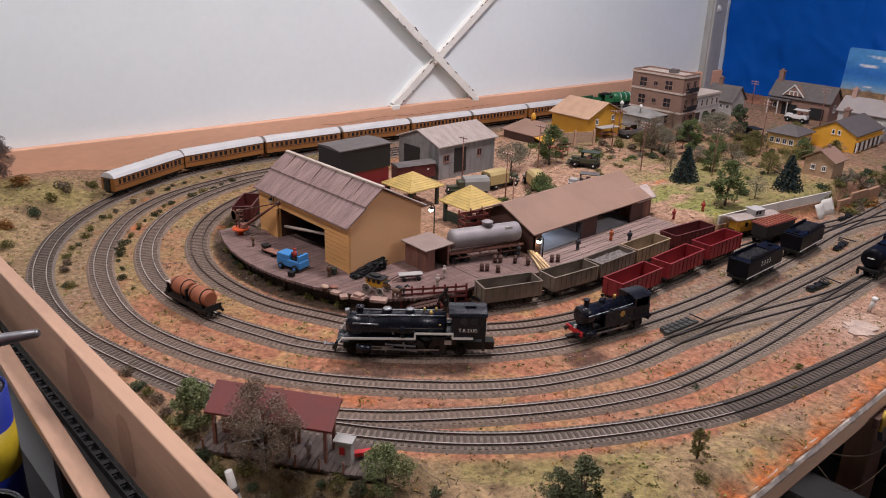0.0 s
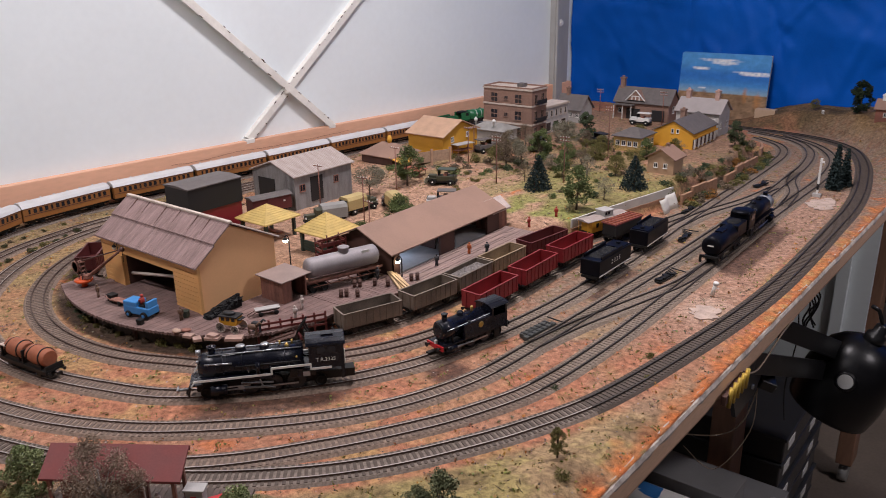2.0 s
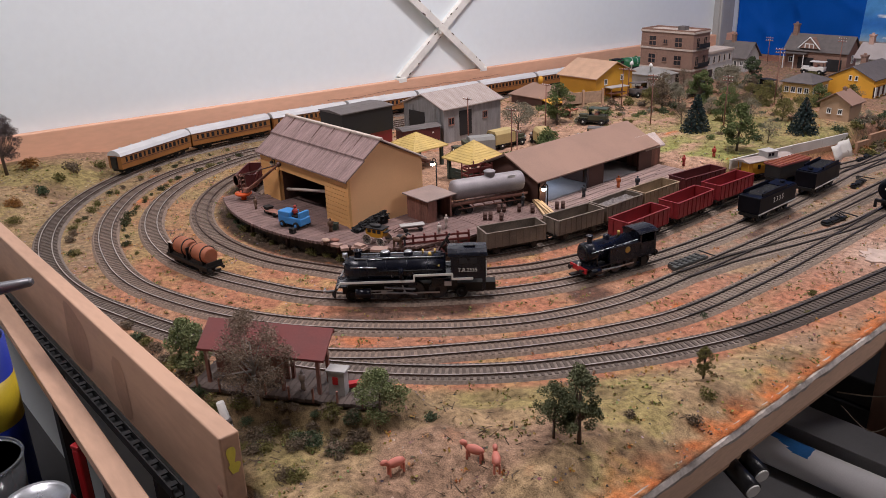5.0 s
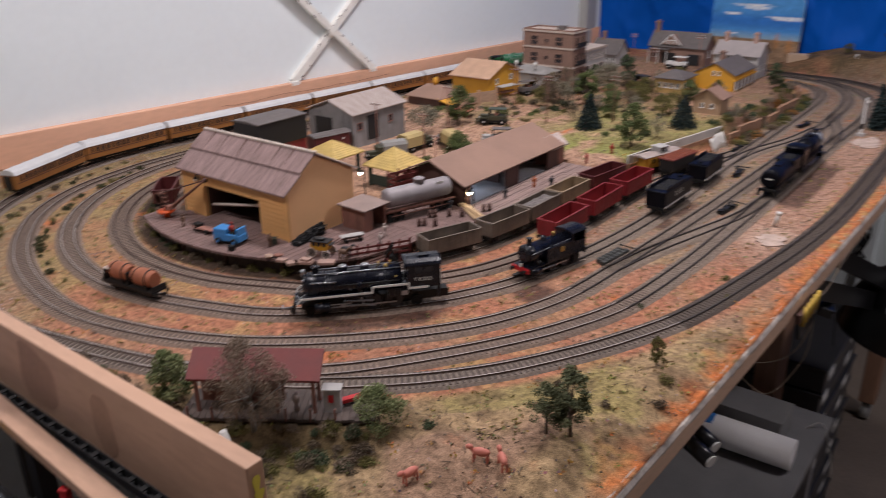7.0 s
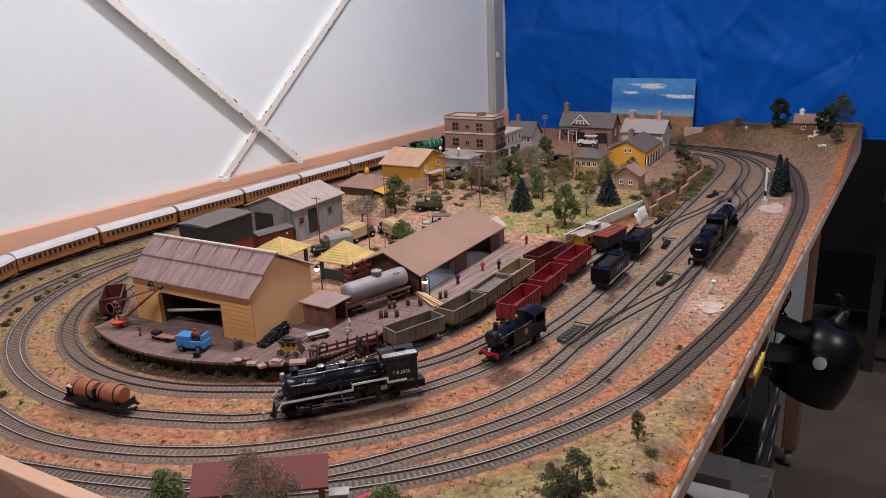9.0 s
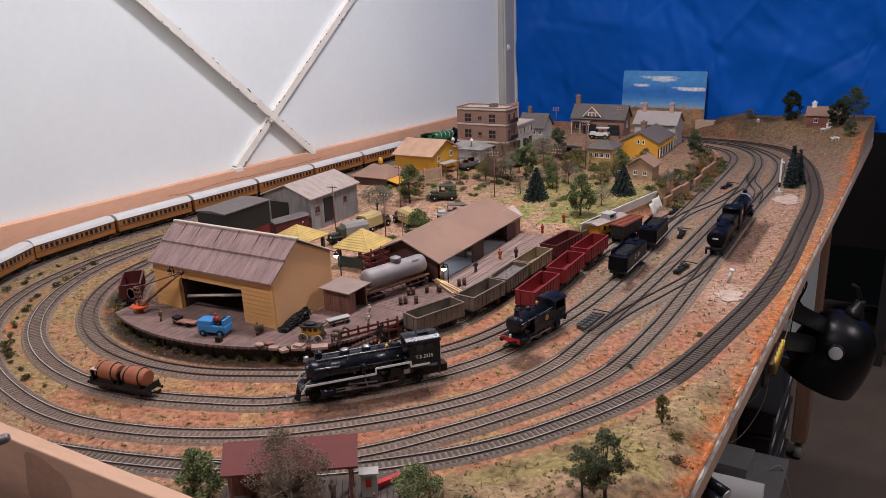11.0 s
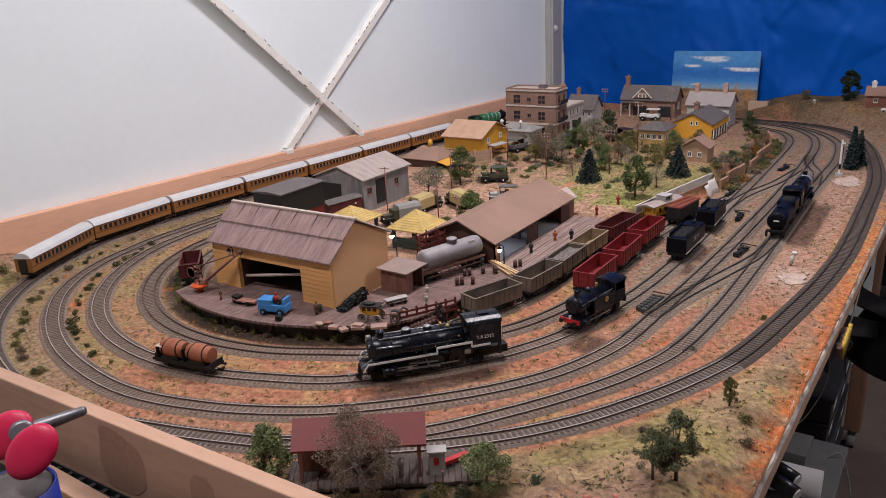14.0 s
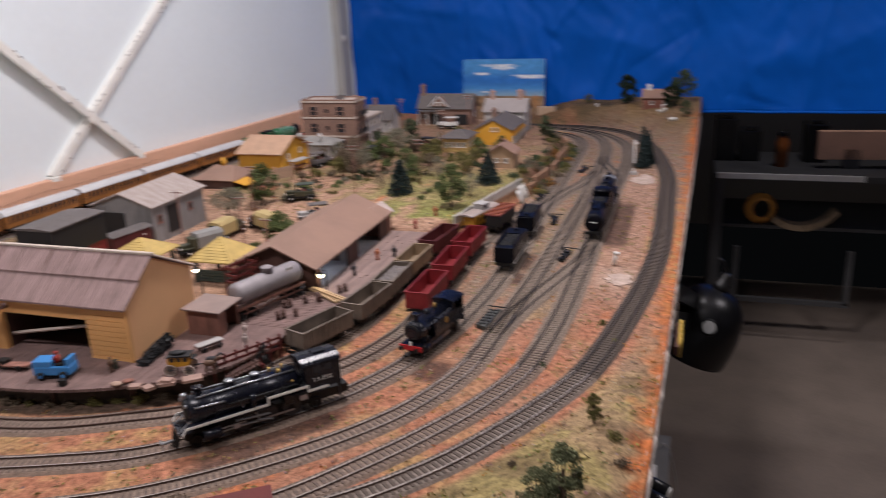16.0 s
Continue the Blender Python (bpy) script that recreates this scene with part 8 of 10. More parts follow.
def tug():
    """Blue platform tractor."""
    ob = thing("blue_tractor", pose(-0.692, 0.618, PZ, 0, 0, 14), "bright blue flat-fronted platform tractor with a red-topped driver", "tractor")
    BLUE = M("sky_blue_paint", (0.045, 0.22, 0.52), 0.4, var=0.15)
    part("body", box(B(), (0, 0, 0.0105), (0.044, 0.021, 0.011)), BLUE, ob, bevel=0.0015)
    part("bonnet", box(B(), (-0.0105, 0, 0.0185), (0.023, 0.020, 0.008)), BLUE, ob, bevel=0.0012)
    part("cab_back", box(B(), (0.019, 0, 0.0195), (0.004, 0.019, 0.011)), BLUE, ob, bevel=0.0008)
    part("seat", box(B(), (0.008, 0, 0.0165), (0.010, 0.015, 0.003)), FRAMEBLK, ob)
    part("seat_back", box(B(), (0.0135, 0, 0.020), (0.002, 0.015, 0.007)), FRAMEBLK, ob)
    part("steering_wheel", lathe(B(), (0.0015, 0, 0.0225), (0.6, 0, 1), [(0, 0.0034), (0.0006, 0.0034), (0.0006, 0.002)], 12), FRAMEBLK, ob)
    bm = lathe(B(), (0.0035, 0, 0.0180), (0, 0, 1), [(0, 0.0034), (0.004, 0.0036), (0.0078, 0.0032), (0.0092, 0.0014)], 10)
    for s in (-1, 1):
        rod(bm, (0.0035, s * 0.0034, 0.0255), (-0.0005, s * 0.0030, 0.0215), 0.0012, 0.0010, 6)
    ball(bm, (0.0035, 0, 0.0295), 0.0024, 9, 7)
    part("driver", bm, FIGC[4], ob, "small red driver figure")
    for s in (-1, 1):
        for x, r in ((-0.013, 0.0048), (0.014, 0.0055)):
            w = part("wheel", lathe(B(), (x, s * 0.0095, r), (0, s, 0), [(0, r), (0.003, r), (0.0034, r * 0.8), (0.0034, r * 0.3)], 16), FRAMEBLK, ob)
            part("hub", lathe(B(), (x, s * 0.0128, r), (0, s, 0), [(0, r * 0.5), (0.0006, r * 0.4)], 10), BLUE, w)
        part("lamp", rod(B(), (-0.022, s * 0.006, 0.0125), (-0.0232, s * 0.006, 0.0125), 0.0016, seg=10), WHITEP, ob)


tug()


def stagecoach():
    ob = thing("stagecoach", pose(-0.553, 0.660, PZ, 0, 0, 20), "yellow and black horse-drawn coach with pale wheels", "coach")
    YEL = M("coach_yellow", (0.55, 0.27, 0.02), 0.45, var=0.15)
    part("body", prism(B(), [(-0.011, 0.010), (0.011, 0.010), (0.0135, 0.0155), (0.0125, 0.0215), (-0.0125, 0.0215), (-0.0135, 0.0155)], -0.007, 0.007), YEL, ob)
    part("roof", box(B(), (0, 0, 0.0222), (0.028, 0.017, 0.0014)), BLACKP, ob)
    for s in (-1, 1):
        for x in (-0.0075, 0, 0.0075):
            part("window", box(B(), (x, s * 0.0072, 0.0182), (0.005, 0.0006, 0.0045)), BLACKP, ob)
        for x, r in ((-0.010, 0.0070), (0.011, 0.0060)):
            bm = lathe(B(), (x, s * 0.0095, r), (0, s, 0), [(0, r), (0.0010, r), (0.0010, r * 0.84), (0, r * 0.84)], 20)
            w = part("wheel", bm, STONE, ob, "pale spoked wheel")
            for k in range(8):
                a = k * math.pi / 4
                part("spoke", rod(B(), (x, s * 0.010, r), (x + r * 0.88 * math.cos(a), s * 0.010, r + r * 0.88 * math.sin(a)), 0.0004, seg=4), BLACKP, w)
    part("driver_seat", box(B(), (0.0155, 0, 0.0185), (0.005, 0.012, 0.0012)), BLACKP, ob)
    part("luggage", ball(B(), (-0.002, 0, 0.0245), 0.0050, 9, 6, (1.9, 1.1, 0.6)), BLACKP, ob)
    part("shaft", rod(B(), (0.014, 0, 0.008), (0.034, 0.004, 0.008), 0.0007, seg=5), BLACKP, ob)
    for s in (-1, 1):
        bm = B()
        ball(bm, (0.034, s * 0.005, 0.0115), 0.0042, 10, 6, (1.8, 0.75, 0.9))
        for dx in (-0.005, 0.005):
            for dy in (-0.0014, 0.0014):
                rod(bm, (0.034 + dx, s * 0.005 + dy, 0), (0.034 + dx, s * 0.005 + dy, 0.010), 0.0008, seg=5)
        rod(bm, (0.040, s * 0.005, 0.0135), (0.045, s * 0.005, 0.0190), 0.0018, 0.0013, 7)
        rod(bm, (0.0445, s * 0.005, 0.0190), (0.0485, s * 0.005, 0.0165), 0.0014, 0.0009, 7)
        part("horse", bm, FIGC[0 if s > 0 else 2], ob, "small horse figure")


stagecoach()


def crane():
    ob = thing("yard_crane", pose(-0.860, 0.628, PZ), "rusty hand crane with a slanting jib on an orange base", "crane")
    OR = M("orange_plastic", (0.75, 0.11, 0.02), 0.45, var=0.15)
    part("base", lathe(B(), (0, 0, -0.001), (0, 0, 1), [(0, 0.0045), (0.007, 0.0040), (0.0085, 0.0115), (0.0105, 0.0135), (0.0125, 0.0130), (0.0135, 0.006)], 22), OR, ob, "orange turntable disc on a short stem")
    for sx in (-1, 1):
        for sy in (-1, 1):
            part("frame_post", rod(B(), (sx * 0.005, sy * 0.004, 0.012), (sx * 0.0035, sy * 0.003, 0.042), 0.0010, 0.0008, 6), BROWNWALL, ob)
    for zz in (0.018, 0.025, 0.032, 0.039):
        part("frame_tie", box(B(), (0, 0, zz), (0.0095, 0.0078, 0.0014)), WOODH, ob)
    for k in range(2):
        part("winch_wheel", lathe(B(), (-0.008, -0.006 + 0.010 * k, 0.030), (0, 1, 0), [(0, 0.009), (0.001, 0.009), (0.001, 0.0075), (0, 0.0075)], 18), WOODH, ob)
    tip = Vector((0.064, 0.032, 0.062))
    for s in (-1, 1):
        part("jib", rod(B(), (0.002, s * 0.004, 0.010), tip, 0.0022, 0.0014, 6), WOODH, ob)
        part("stay", rod(B(), (-0.004, s * 0.003, 0.038), tip, 0.0010, seg=5), BROWNWALL, ob)
    part("jib_head", ball(B(), tip, 0.004, 8, 6), BROWNWALL, ob)
    part("chain", rod(B(), tip, tip + Vector((0, 0, -0.020)), 0.0005, seg=5), FRAMEBLK, ob)
    part("gear_box", box(B(), (0.008, 0.002, 0.0165), (0.010, 0.009, 0.007)), WOODH, ob, bevel=0.001)


crane()


def lamp_post(x, y, z, h, lit, label):
    ob = thing("street_lamp", pose(x, y, z), label, "lamp", "lamps on the layout")
    part("post", rod(B(), (0, 0, -0.003), (0, 0, h), 0.0011, 0.0009, 8), FRAMEBLK, ob)
    bm = B()
    prev = Vector((0, 0, h))
    for k in range(1, 7):
        a = math.pi * k / 6
        q = Vector((-0.004 + 0.004 * math.cos(a), 0, h + 0.004 * math.sin(a)))
        rod(bm, prev, q, 0.0008, seg=6)
        prev = q
    part("arm", bm, FRAMEBLK, ob)
    part("shade", lathe(B(), (-0.008, 0, h - 0.003), (0, 0, 1), [(0, 0.0044), (0.002, 0.003), (0.003, 0.001)], 12), FRAMEBLK, ob)
    mat = M("lit_bulb" if lit else "dull_bulb", (1.0, 0.84, 0.55) if lit else (0.6, 0.58, 0.5), 0.3, var=0, emit=14.0 if lit else 0.0)
    part("bulb", ball(B(), (-0.008, 0, h - 0.0045), 0.0040, 12, 9), mat, ob, "glowing warm bulb" if lit else "unlit bulb")


lamp_post(-0.822, 0.668, PZ, 0.060, False, "thin black swan-neck lamp in front of the cream shed")
lamp_post(-0.638, 0.839, 0.004, 0.0805, True, "lit lamp on a thin post behind the hut")
lamp_post(-0.497, 0.934, PZ, 0.0275, True, "lit lamp at the goods shed's corner")
point_lamp("lamp_glow", (-0.646, 0.839, 0.0735), 0.0012, (1.0, 0.82, 0.55))
point_lamp("lamp_glow", (-0.505, 0.934, 0.0420), 0.004, (1.0, 0.86, 0.65))
point_lamp("shed_light", (-0.568, 0.995, 0.055), 0.055, (0.55, 0.72, 1.0), 0.006)

# black coal heap rack against the shed
def coal_pile():
    """Black lumps heaped along the gable's foot, higher towards the hut."""
    rng = random.Random(61)
    ob = thing("coal_pile", pose(-0.612, 0.690, PZ, 0, 0, 90), "rough heap of black coal against the cream gable", "coal")
    part("core", prism(B(), [(-0.030, -0.001), (0.030, -0.001), (0.028, 0.015), (0.006, 0.013), (-0.024, 0.004)], -0.005, 0.005), COAL, ob)
    for k in range(90):
        u = rng.uniform(-0.030, 0.030)
        v = rng.uniform(-0.009, 0.007)
        top = max(0.002, (0.004 + 0.016 * (u + 0.03) / 0.06) * (1 - abs(v + 0.001) / 0.014))
        r = rng.uniform(0.0013, 0.0029)
        bm = box(B(), (0, 0, 0), (r * 2, r * rng.uniform(1.2, 2.2), r * rng.uniform(1.0, 1.8)))
        bmesh.ops.rotate(bm, verts=bm.verts[:], matrix=(Matrix.Rotation(rng.uniform(0, 6.28), 3, "Z") @ Matrix.Rotation(rng.uniform(-0.8, 0.8), 3, "X")))
        bmesh.ops.translate(bm, verts=bm.verts[:], vec=(u, v, top * rng.uniform(0.75, 1.05)))
        part("lump", bm, COAL if k % 4 else FRAMEBLK, ob)


coal_pile()
cart = thing("handcart", pose(-0.556, 0.722, PZ, 0, 0, 62), "low handcart with a sloping whitish board", "cart")
part("board", box(B(), (0, 0, 0.0088), (0.034, 0.012, 0.0016), 0.0), STUCCO, cart, "whitish weathered board", bevel=0.0004)
part("frame", box(B(), (0, 0, 0.0068), (0.030, 0.009, 0.0022)), BROWNWALL, cart)
for sd in (-1, 1):
    for x in (-0.010, 0.011):
        part("wheel", lathe(B(), (x, sd * 0.0062, 0.0032), (0, sd, 0), [(0, 0.0032), (0.0009, 0.0032), (0.0009, 0.0012)], 12), FRAMEBLK, cart)
    part("shaft", rod(B(), (-0.015, sd * 0.004, 0.0066), (-0.027, sd * 0.004, 0.0010), 0.0006, seg=5), BROWNWALL, cart)
PALESLAB = M("pale_pink_slab", (0.36, 0.235, 0.19), 0.85, var=0.3, scale=90, bump=0.4)
for x, y, w, d, h, rz in ((-0.582, 0.614, 0.014, 0.009, 0.0036, 20), (-0.566, 0.6155, 0.012, 0.010, 0.0030, -25), (-0.552, 0.629, 0.020, 0.012, 0.0034, 30), (-0.5515, 0.6295, 0.013, 0.009, 0.0068, 10), (-0.529, 0.645, 0.024, 0.013, 0.0032, 38)):
    bm = box(B(), (0, 0, h - 0.0017), (w, d, 0.0034))
    for v in bm.verts:
        v.co.x *= 1 + 0.10 * math.sin(v.co.y * 900 + x * 50)
    solid("stone_slab", bm, PALESLAB, "pale pinkish stone slab lying on the deck's edge", "slab", group="slabs on the deck", m=pose(x, y, PZ, 0, 0, rz))

# cattle pen beside the siding end
pen = thing("cattle_pen", pose(-0.500, 0.716, 0.012, 0, 0, 60), "rust-brown cattle pen fence by the siding", "fence")
for k in range(7):
    part("post", box(B(), (-0.045 + 0.015 * k, 0, 0.010), (0.0025, 0.0025, 0.032)), MAROON, pen)
for z in (0.008, 0.015, 0.022):
    part("rail", box(B(), (0, -0.0016, z), (0.092, 0.001, 0.0028)), MAROON, pen)
ramp = thing("loading_ramp", pose(-0.492, 0.690, 0.010, 0, 0, 38), "rust-brown slatted loading ramp", "ramp")
for k in range(8):
    part("slat", box(B(), (-0.018 + 0.005 * k, 0, 0.004 + 0.0016 * k), (0.0038, 0.020, 0.0012)), BROWNWALL, ramp)
for s in (-1, 1):
    part("side_rail", rod(B(), (-0.020, s * 0.010, 0.008), (0.020, s * 0.010, 0.022), 0.0012, seg=6), BROWNWALL, ramp)

winch = thing("hand_winch", pose(-0.484, 0.716, 0.010, 0, 0, 40), "black lattice hand winch with slanting arms beside the pen", "winch")
for sd in (-1, 1):
    part("arm", rod(B(), (-0.012, sd * 0.005, 0.0), (0.008, sd * 0.004, 0.030), 0.0014, seg=6), FRAMEBLK, winch)
    part("brace", rod(B(), (0.014, sd * 0.005, 0.0), (0.004, sd * 0.004, 0.024), 0.0011, seg=6), FRAMEBLK, winch)
for k in range(4):
    part("rung", rod(B(), (-0.009 + 0.005 * k, -0.005, 0.0045 + 0.0075 * k), (-0.009 + 0.005 * k, 0.005, 0.0045 + 0.0075 * k), 0.0009, seg=5), FRAMEBLK, winch)
part("drum", rod(B(), (0.006, -0.006, 0.010), (0.006, 0.006, 0.010), 0.0038, seg=12), FRAMEBLK, winch)

# timber stack, crate rack and odds and ends
for k in range(6):
    ob = solid("timber_beam", box(B(), (0, 0, 0.0014), (0.074, 0.0030, 0.0026)), M("fresh_timber", (0.52, 0.36, 0.20), 0.7, var=0.2) if k == 0 else bpy.data.materials["fresh_timber"],
               "pale sawn timber lying on the dock", "timber", group="timber stack on the dock", m=pose(-0.494 + 0.002 * k, 0.912 + 0.0036 * (k % 4), PZ + 0.0026 * (k // 4), 0, 0, -34 + 1.5 * k))
crt = thing("crate_rack", TERRACE @ pose(-0.656, 0.958, 0.0, 0, 0, 75), "stack of rust-red slatted crates", "crate")
for k in range(4):
    for j in range(2):
        part("slat", box(B(), (0, -0.011 + 0.022 * j, 0.012 + 0.011 * k), (0.046, 0.0016, 0.004)), MAROON, crt)
    for j in range(2):
        part("slat", box(B(), (-0.022 + 0.044 * j, 0, 0.012 + 0.011 * k), (0.0016, 0.022, 0.004)), MAROON, crt)
for x in (-0.022, 0.0, 0.022):
    for y in (-0.0118, 0.0118):
        part("post", box(B(), (x, y, 0.026), (0.002, 0.0016, 0.052)), MAROON, crt)
SACK = M("sackcloth", (0.42, 0.29, 0.22), 0.9, var=0.25, scale=150, bump=0.5)
for k, (x, y) in enumerate(((-0.606, 0.613), (-0.598, 0.622))):
    bm = ball(B(), (0, 0, 0.0026), 0.0055, 10, 6, (1.3, 0.9, 0.42))
    solid("sack", bm, WOODH if k % 3 else SACK, "plump cloth sack lying on the deck", "sack", group="sacks on the deck", m=pose(x, y, PZ, 0, 0, k * 37))
for k, (x, y, s, mt) in enumerate(((-0.772, 0.622, 0.012, FRAMEBLK), (-0.668, 0.600, 0.008, FRAMEBLK), (-0.640, 0.650, 0.010, GREENDK))):
    ob = thing("crate", pose(x, y, PZ, 0, 0, 17 * k), "small wooden crate standing on the deck", "crate", "crates on the deck")
    part("box", box(B(), (0, 0, s * 0.4), (s, s * 0.8, s * 0.8)), mt, ob)
    part("lid", box(B(), (0, 0, s * 0.83), (s * 1.1, s * 0.9, s * 0.12)), mt, ob)
    part("batten", box(B(), (0, -s * 0.42, s * 0.4), (s * 0.15, s * 0.08, s * 0.78)), mt, ob)
brl = thing("luggage_barrow", pose(-0.752, 0.622, PZ, 0, 0, 12), "low dark luggage barrow", "barrow")
part("bed", box(B(), (0, 0, 0.006), (0.030, 0.012, 0.0016)), WOODH, brl)
for s in (-1, 1):
    part("wheel", lathe(B(), (0.004, s * 0.006, 0.0035), (0, s, 0), [(0, 0.0035), (0.001, 0.0035), (0.001, 0.001)], 12), FRAMEBLK, brl)
    part("handle", rod(B(), (-0.014, s * 0.005, 0.006), (-0.024, s * 0.005, 0.010), 0.0006, seg=5), WOODH, brl)

# ---- poles ----
def pole(x, y, z, h, arms, rz):
    ob = thing("telegraph_pole", pose(x, y, z, 0, 0, rz), "thin brown telegraph pole with cross-arms", "pole", "telegraph poles")
    part("post", rod(B(), (0, 0, -0.004), (0, 0, h), 0.0013, 0.0009, 7), WOODH, ob)
    for k in range(arms):
        zz = h - 0.003 - 0.007 * k
        arm = part("cross_arm", box(B(), (0, -0.001, zz), (0.022, 0.0014, 0.0014)), WOODH, ob)
        for i in range(4):
            part("insulator", rod(B(), (-0.009 + 0.006 * i, -0.001, zz + 0.0006), (-0.009 + 0.006 * i, -0.001, zz + 0.0028), 0.0007, seg=6), WHITEP, arm)


for x, y, top, arms, rz in ((-0.925, 1.190, 0.092, 1, 5), (-0.778, 1.166, 0.093, 1, 10), (-0.673, 1.071, 0.085, 1, -5), (-0.880, 1.378, 0.100, 1, 0), (-0.920, 1.727, 0.085, 1, 8), (-0.877, 1.644, 0.101, 1, 0),
                            (-0.706, 1.515, 0.120, 2, 6), (-0.584, 1.598, 0.119, 2, 4), (-0.613, 1.866, 0.143, 2, 0), (-0.675, 2.336, 0.116, 2, 0), (-0.937, 2.45, 0.09, 2, 0)):
    h = top * TS + TO.z
    x, y = on_terrace(x, y)
    z = GZ(x, y)
    pole(x, y, z, h - z, arms, rz)


# ---- vehicles of the town ----
def motor(name, x, y, rz, body, canopy, label, kind):
    x, y = on_terrace(x, y)
    z = GZ(x, y)
    ob = thing(name, pose(x, y, z, 0, 0, rz) @ Matrix.Scale(1.25, 4), label, "truck" if kind != "car" else "car", "vehicles in the town")
    L = 0.062 if kind != "car" else 0.048
    part("chassis", box(B(), (0, 0, 0.0065), (L, 0.016, 0.003)), FRAMEBLK, ob)
    for s in (-1, 1):
        for x_ in (-L * 0.32, L * 0.32):
            r = 0.0055
            w = part("wheel", lathe(B(), (x_, s * 0.0085, r), (0, s, 0), [(0, r), (0.0022, r), (0.0026, r * 0.75), (0.0018, r * 0.3)], 16), FRAMEBLK, ob)
            part("hub", rod(B(), (x_, s * 0.0105, r), (x_, s * 0.0116, r), 0.0014, seg=8), WHITEP, w)
        part("mudguard", box(B(), (L * 0.32, s * 0.0092, 0.0118), (0.015, 0.004, 0.0010)), body, ob)
        part("headlamp", rod(B(), (L * 0.47, s * 0.006, 0.0125), (L * 0.49, s * 0.006, 0.0125), 0.0017, seg=10), WHITEP, ob)
    part("bonnet", box(B(), (L * 0.34, 0, 0.0125), (L * 0.26, 0.011, 0.0085)), body, ob, bevel=0.001)
    part("radiator", box(B(), (L * 0.475, 0, 0.012), (0.0012, 0.010, 0.009)), FRAMEBLK, ob)
    if kind == "truck":
        part("cab", box(B(), (L * 0.12, 0, 0.0155), (0.013, 0.019, 0.016)), body, ob, bevel=0.001)
        prof = [(-0.0115, 0.009), (0.0115, 0.009), (0.0115, 0.024), (0.008, 0.0285), (-0.008, 0.0285), (-0.0115, 0.024)]
        bm = prism(B(), prof, -0.019, 0.019)
        bmesh.ops.rotate(bm, verts=bm.verts[:], matrix=Matrix.Rotation(radians(90), 3, "Z"))
        for v in bm.verts:
            v.co.x -= L * 0.22
        part("canopy", bm, canopy, ob)
        part("tail_opening", box(B(), (-L * 0.22 - 0.0194, 0, 0.018), (0.0010, 0.017, 0.013)), BLACKP, ob, "dark canopy opening")
    else:
        part("tub", box(B(), (-L * 0.14, 0, 0.0120), (L * 0.66, 0.017, 0.0085)), body, ob, bevel=0.001)
        part("seat", box(B(), (-L * 0.12, 0, 0.0175), (0.006, 0.014, 0.005)), WOODH, ob)
        part("hood", box(B(), (-L * 0.16, 0, 0.0268), (L * 0.62, 0.018, 0.0016)), canopy, ob, bevel=0.0006)
        for s in (-1, 1):
            for x_ in (-L * 0.44, L * 0.12):
                part("hood_stay", rod(B(), (x_, s * 0.0080, 0.015), (x_, s * 0.0080, 0.027), 0.0005, seg=5), FRAMEBLK, ob)
        part("windscreen", box(B(), (L * 0.13, 0, 0.021), (0.0008, 0.015, 0.009)), GLASSD, ob)


KHAKI = M("khaki_canvas", (0.42, 0.32, 0.14), 0.85, var=0.2)
GREYC = M("grey_canvas", (0.24, 0.235, 0.22), 0.85, var=0.2)
OLIVE = M("olive_paint", (0.055, 0.055, 0.03), 0.6, var=0.25)
motor("army_truck", -0.845, 1.125, 242, OLIVE, GREYC, "truck with a grey canvas canopy", "truck")
motor("army_truck", -0.845, 1.225, 85, OLIVE, KHAKI, "truck with a khaki canopy open at the back", "truck")
motor("army_truck", -0.800, 1.275, 150, BROWNWALL, KHAKI, "brown truck with a tan load cover", "truck")
motor("open_car", -0.806, 1.450, 205, OLIVE, GREENDK, "dark green vintage car with its hood up", "car")
motor("open_car", -0.724, 1.342, 212, STUCCO, SLATE, "pale grey vintage open car with a dark hood", "car")
motor("motor_car", -0.735, 2.320, 185, WHITEP, WHITEP, "white vintage car outside the manor", "car")
motor("motor_car", -0.700, 1.985, 160, BLACKP, BLACKP, "black car by the veranda house", "car")
motor("motor_car", -0.800, 1.850, 100, BLACKP, BLACKP, "black car in the street", "car")
motor("motor_car", -0.905, 1.760, 75, SLATE, SLATE, "grey car under the awning", "car")

# billboard fence by the yellow house
bb = thing("hoarding", TERRACE @ pose(-0.925, 1.560, 0.016, 0, 0, 65), "tan street hoarding between orange posts", "hoarding")
for x in (-0.050, 0.0, 0.050):
    part("post", box(B(), (x, 0, 0.018), (0.005, 0.005, 0.044)), TANROOF, bb)
for x in (-0.025, 0.025):
    part("panel", box(B(), (x, 0, 0.022), (0.043, 0.0025, 0.026)), M("faded_poster", (0.36, 0.24, 0.16), 0.8, var=0.35, scale=120), bb)
awn = thing("market_stall", TERRACE @ pose(-0.935, 1.700, 0.02, 0, 0, 80), "stall with a pale awning beside the yellow house", "stall")
part("awning", box(B(), (0, 0, 0.024), (0.060, 0.026, 0.0016)), STUCCO, awn)
for x in (-0.027, 0.027):
    for y in (-0.011, 0.011):
        part("post", rod(B(), (x, y, 0), (x, y, 0.024), 0.0009, seg=6), WOODH, awn)
part("table", box(B(), (0, 0, 0.009), (0.05, 0.016, 0.0016)), WOODH, awn)
red = thing("red_awning_stand", TERRACE @ pose(-0.905, 1.470, 0.014, 0, 0, 12), "low stall with a red cloth roof", "stall")
part("cloth", box(B(), (0, 0, 0.014), (0.050, 0.034, 0.0016)), M("faded_red_cloth", (0.36, 0.10, 0.06), 0.8, var=0.3), red)
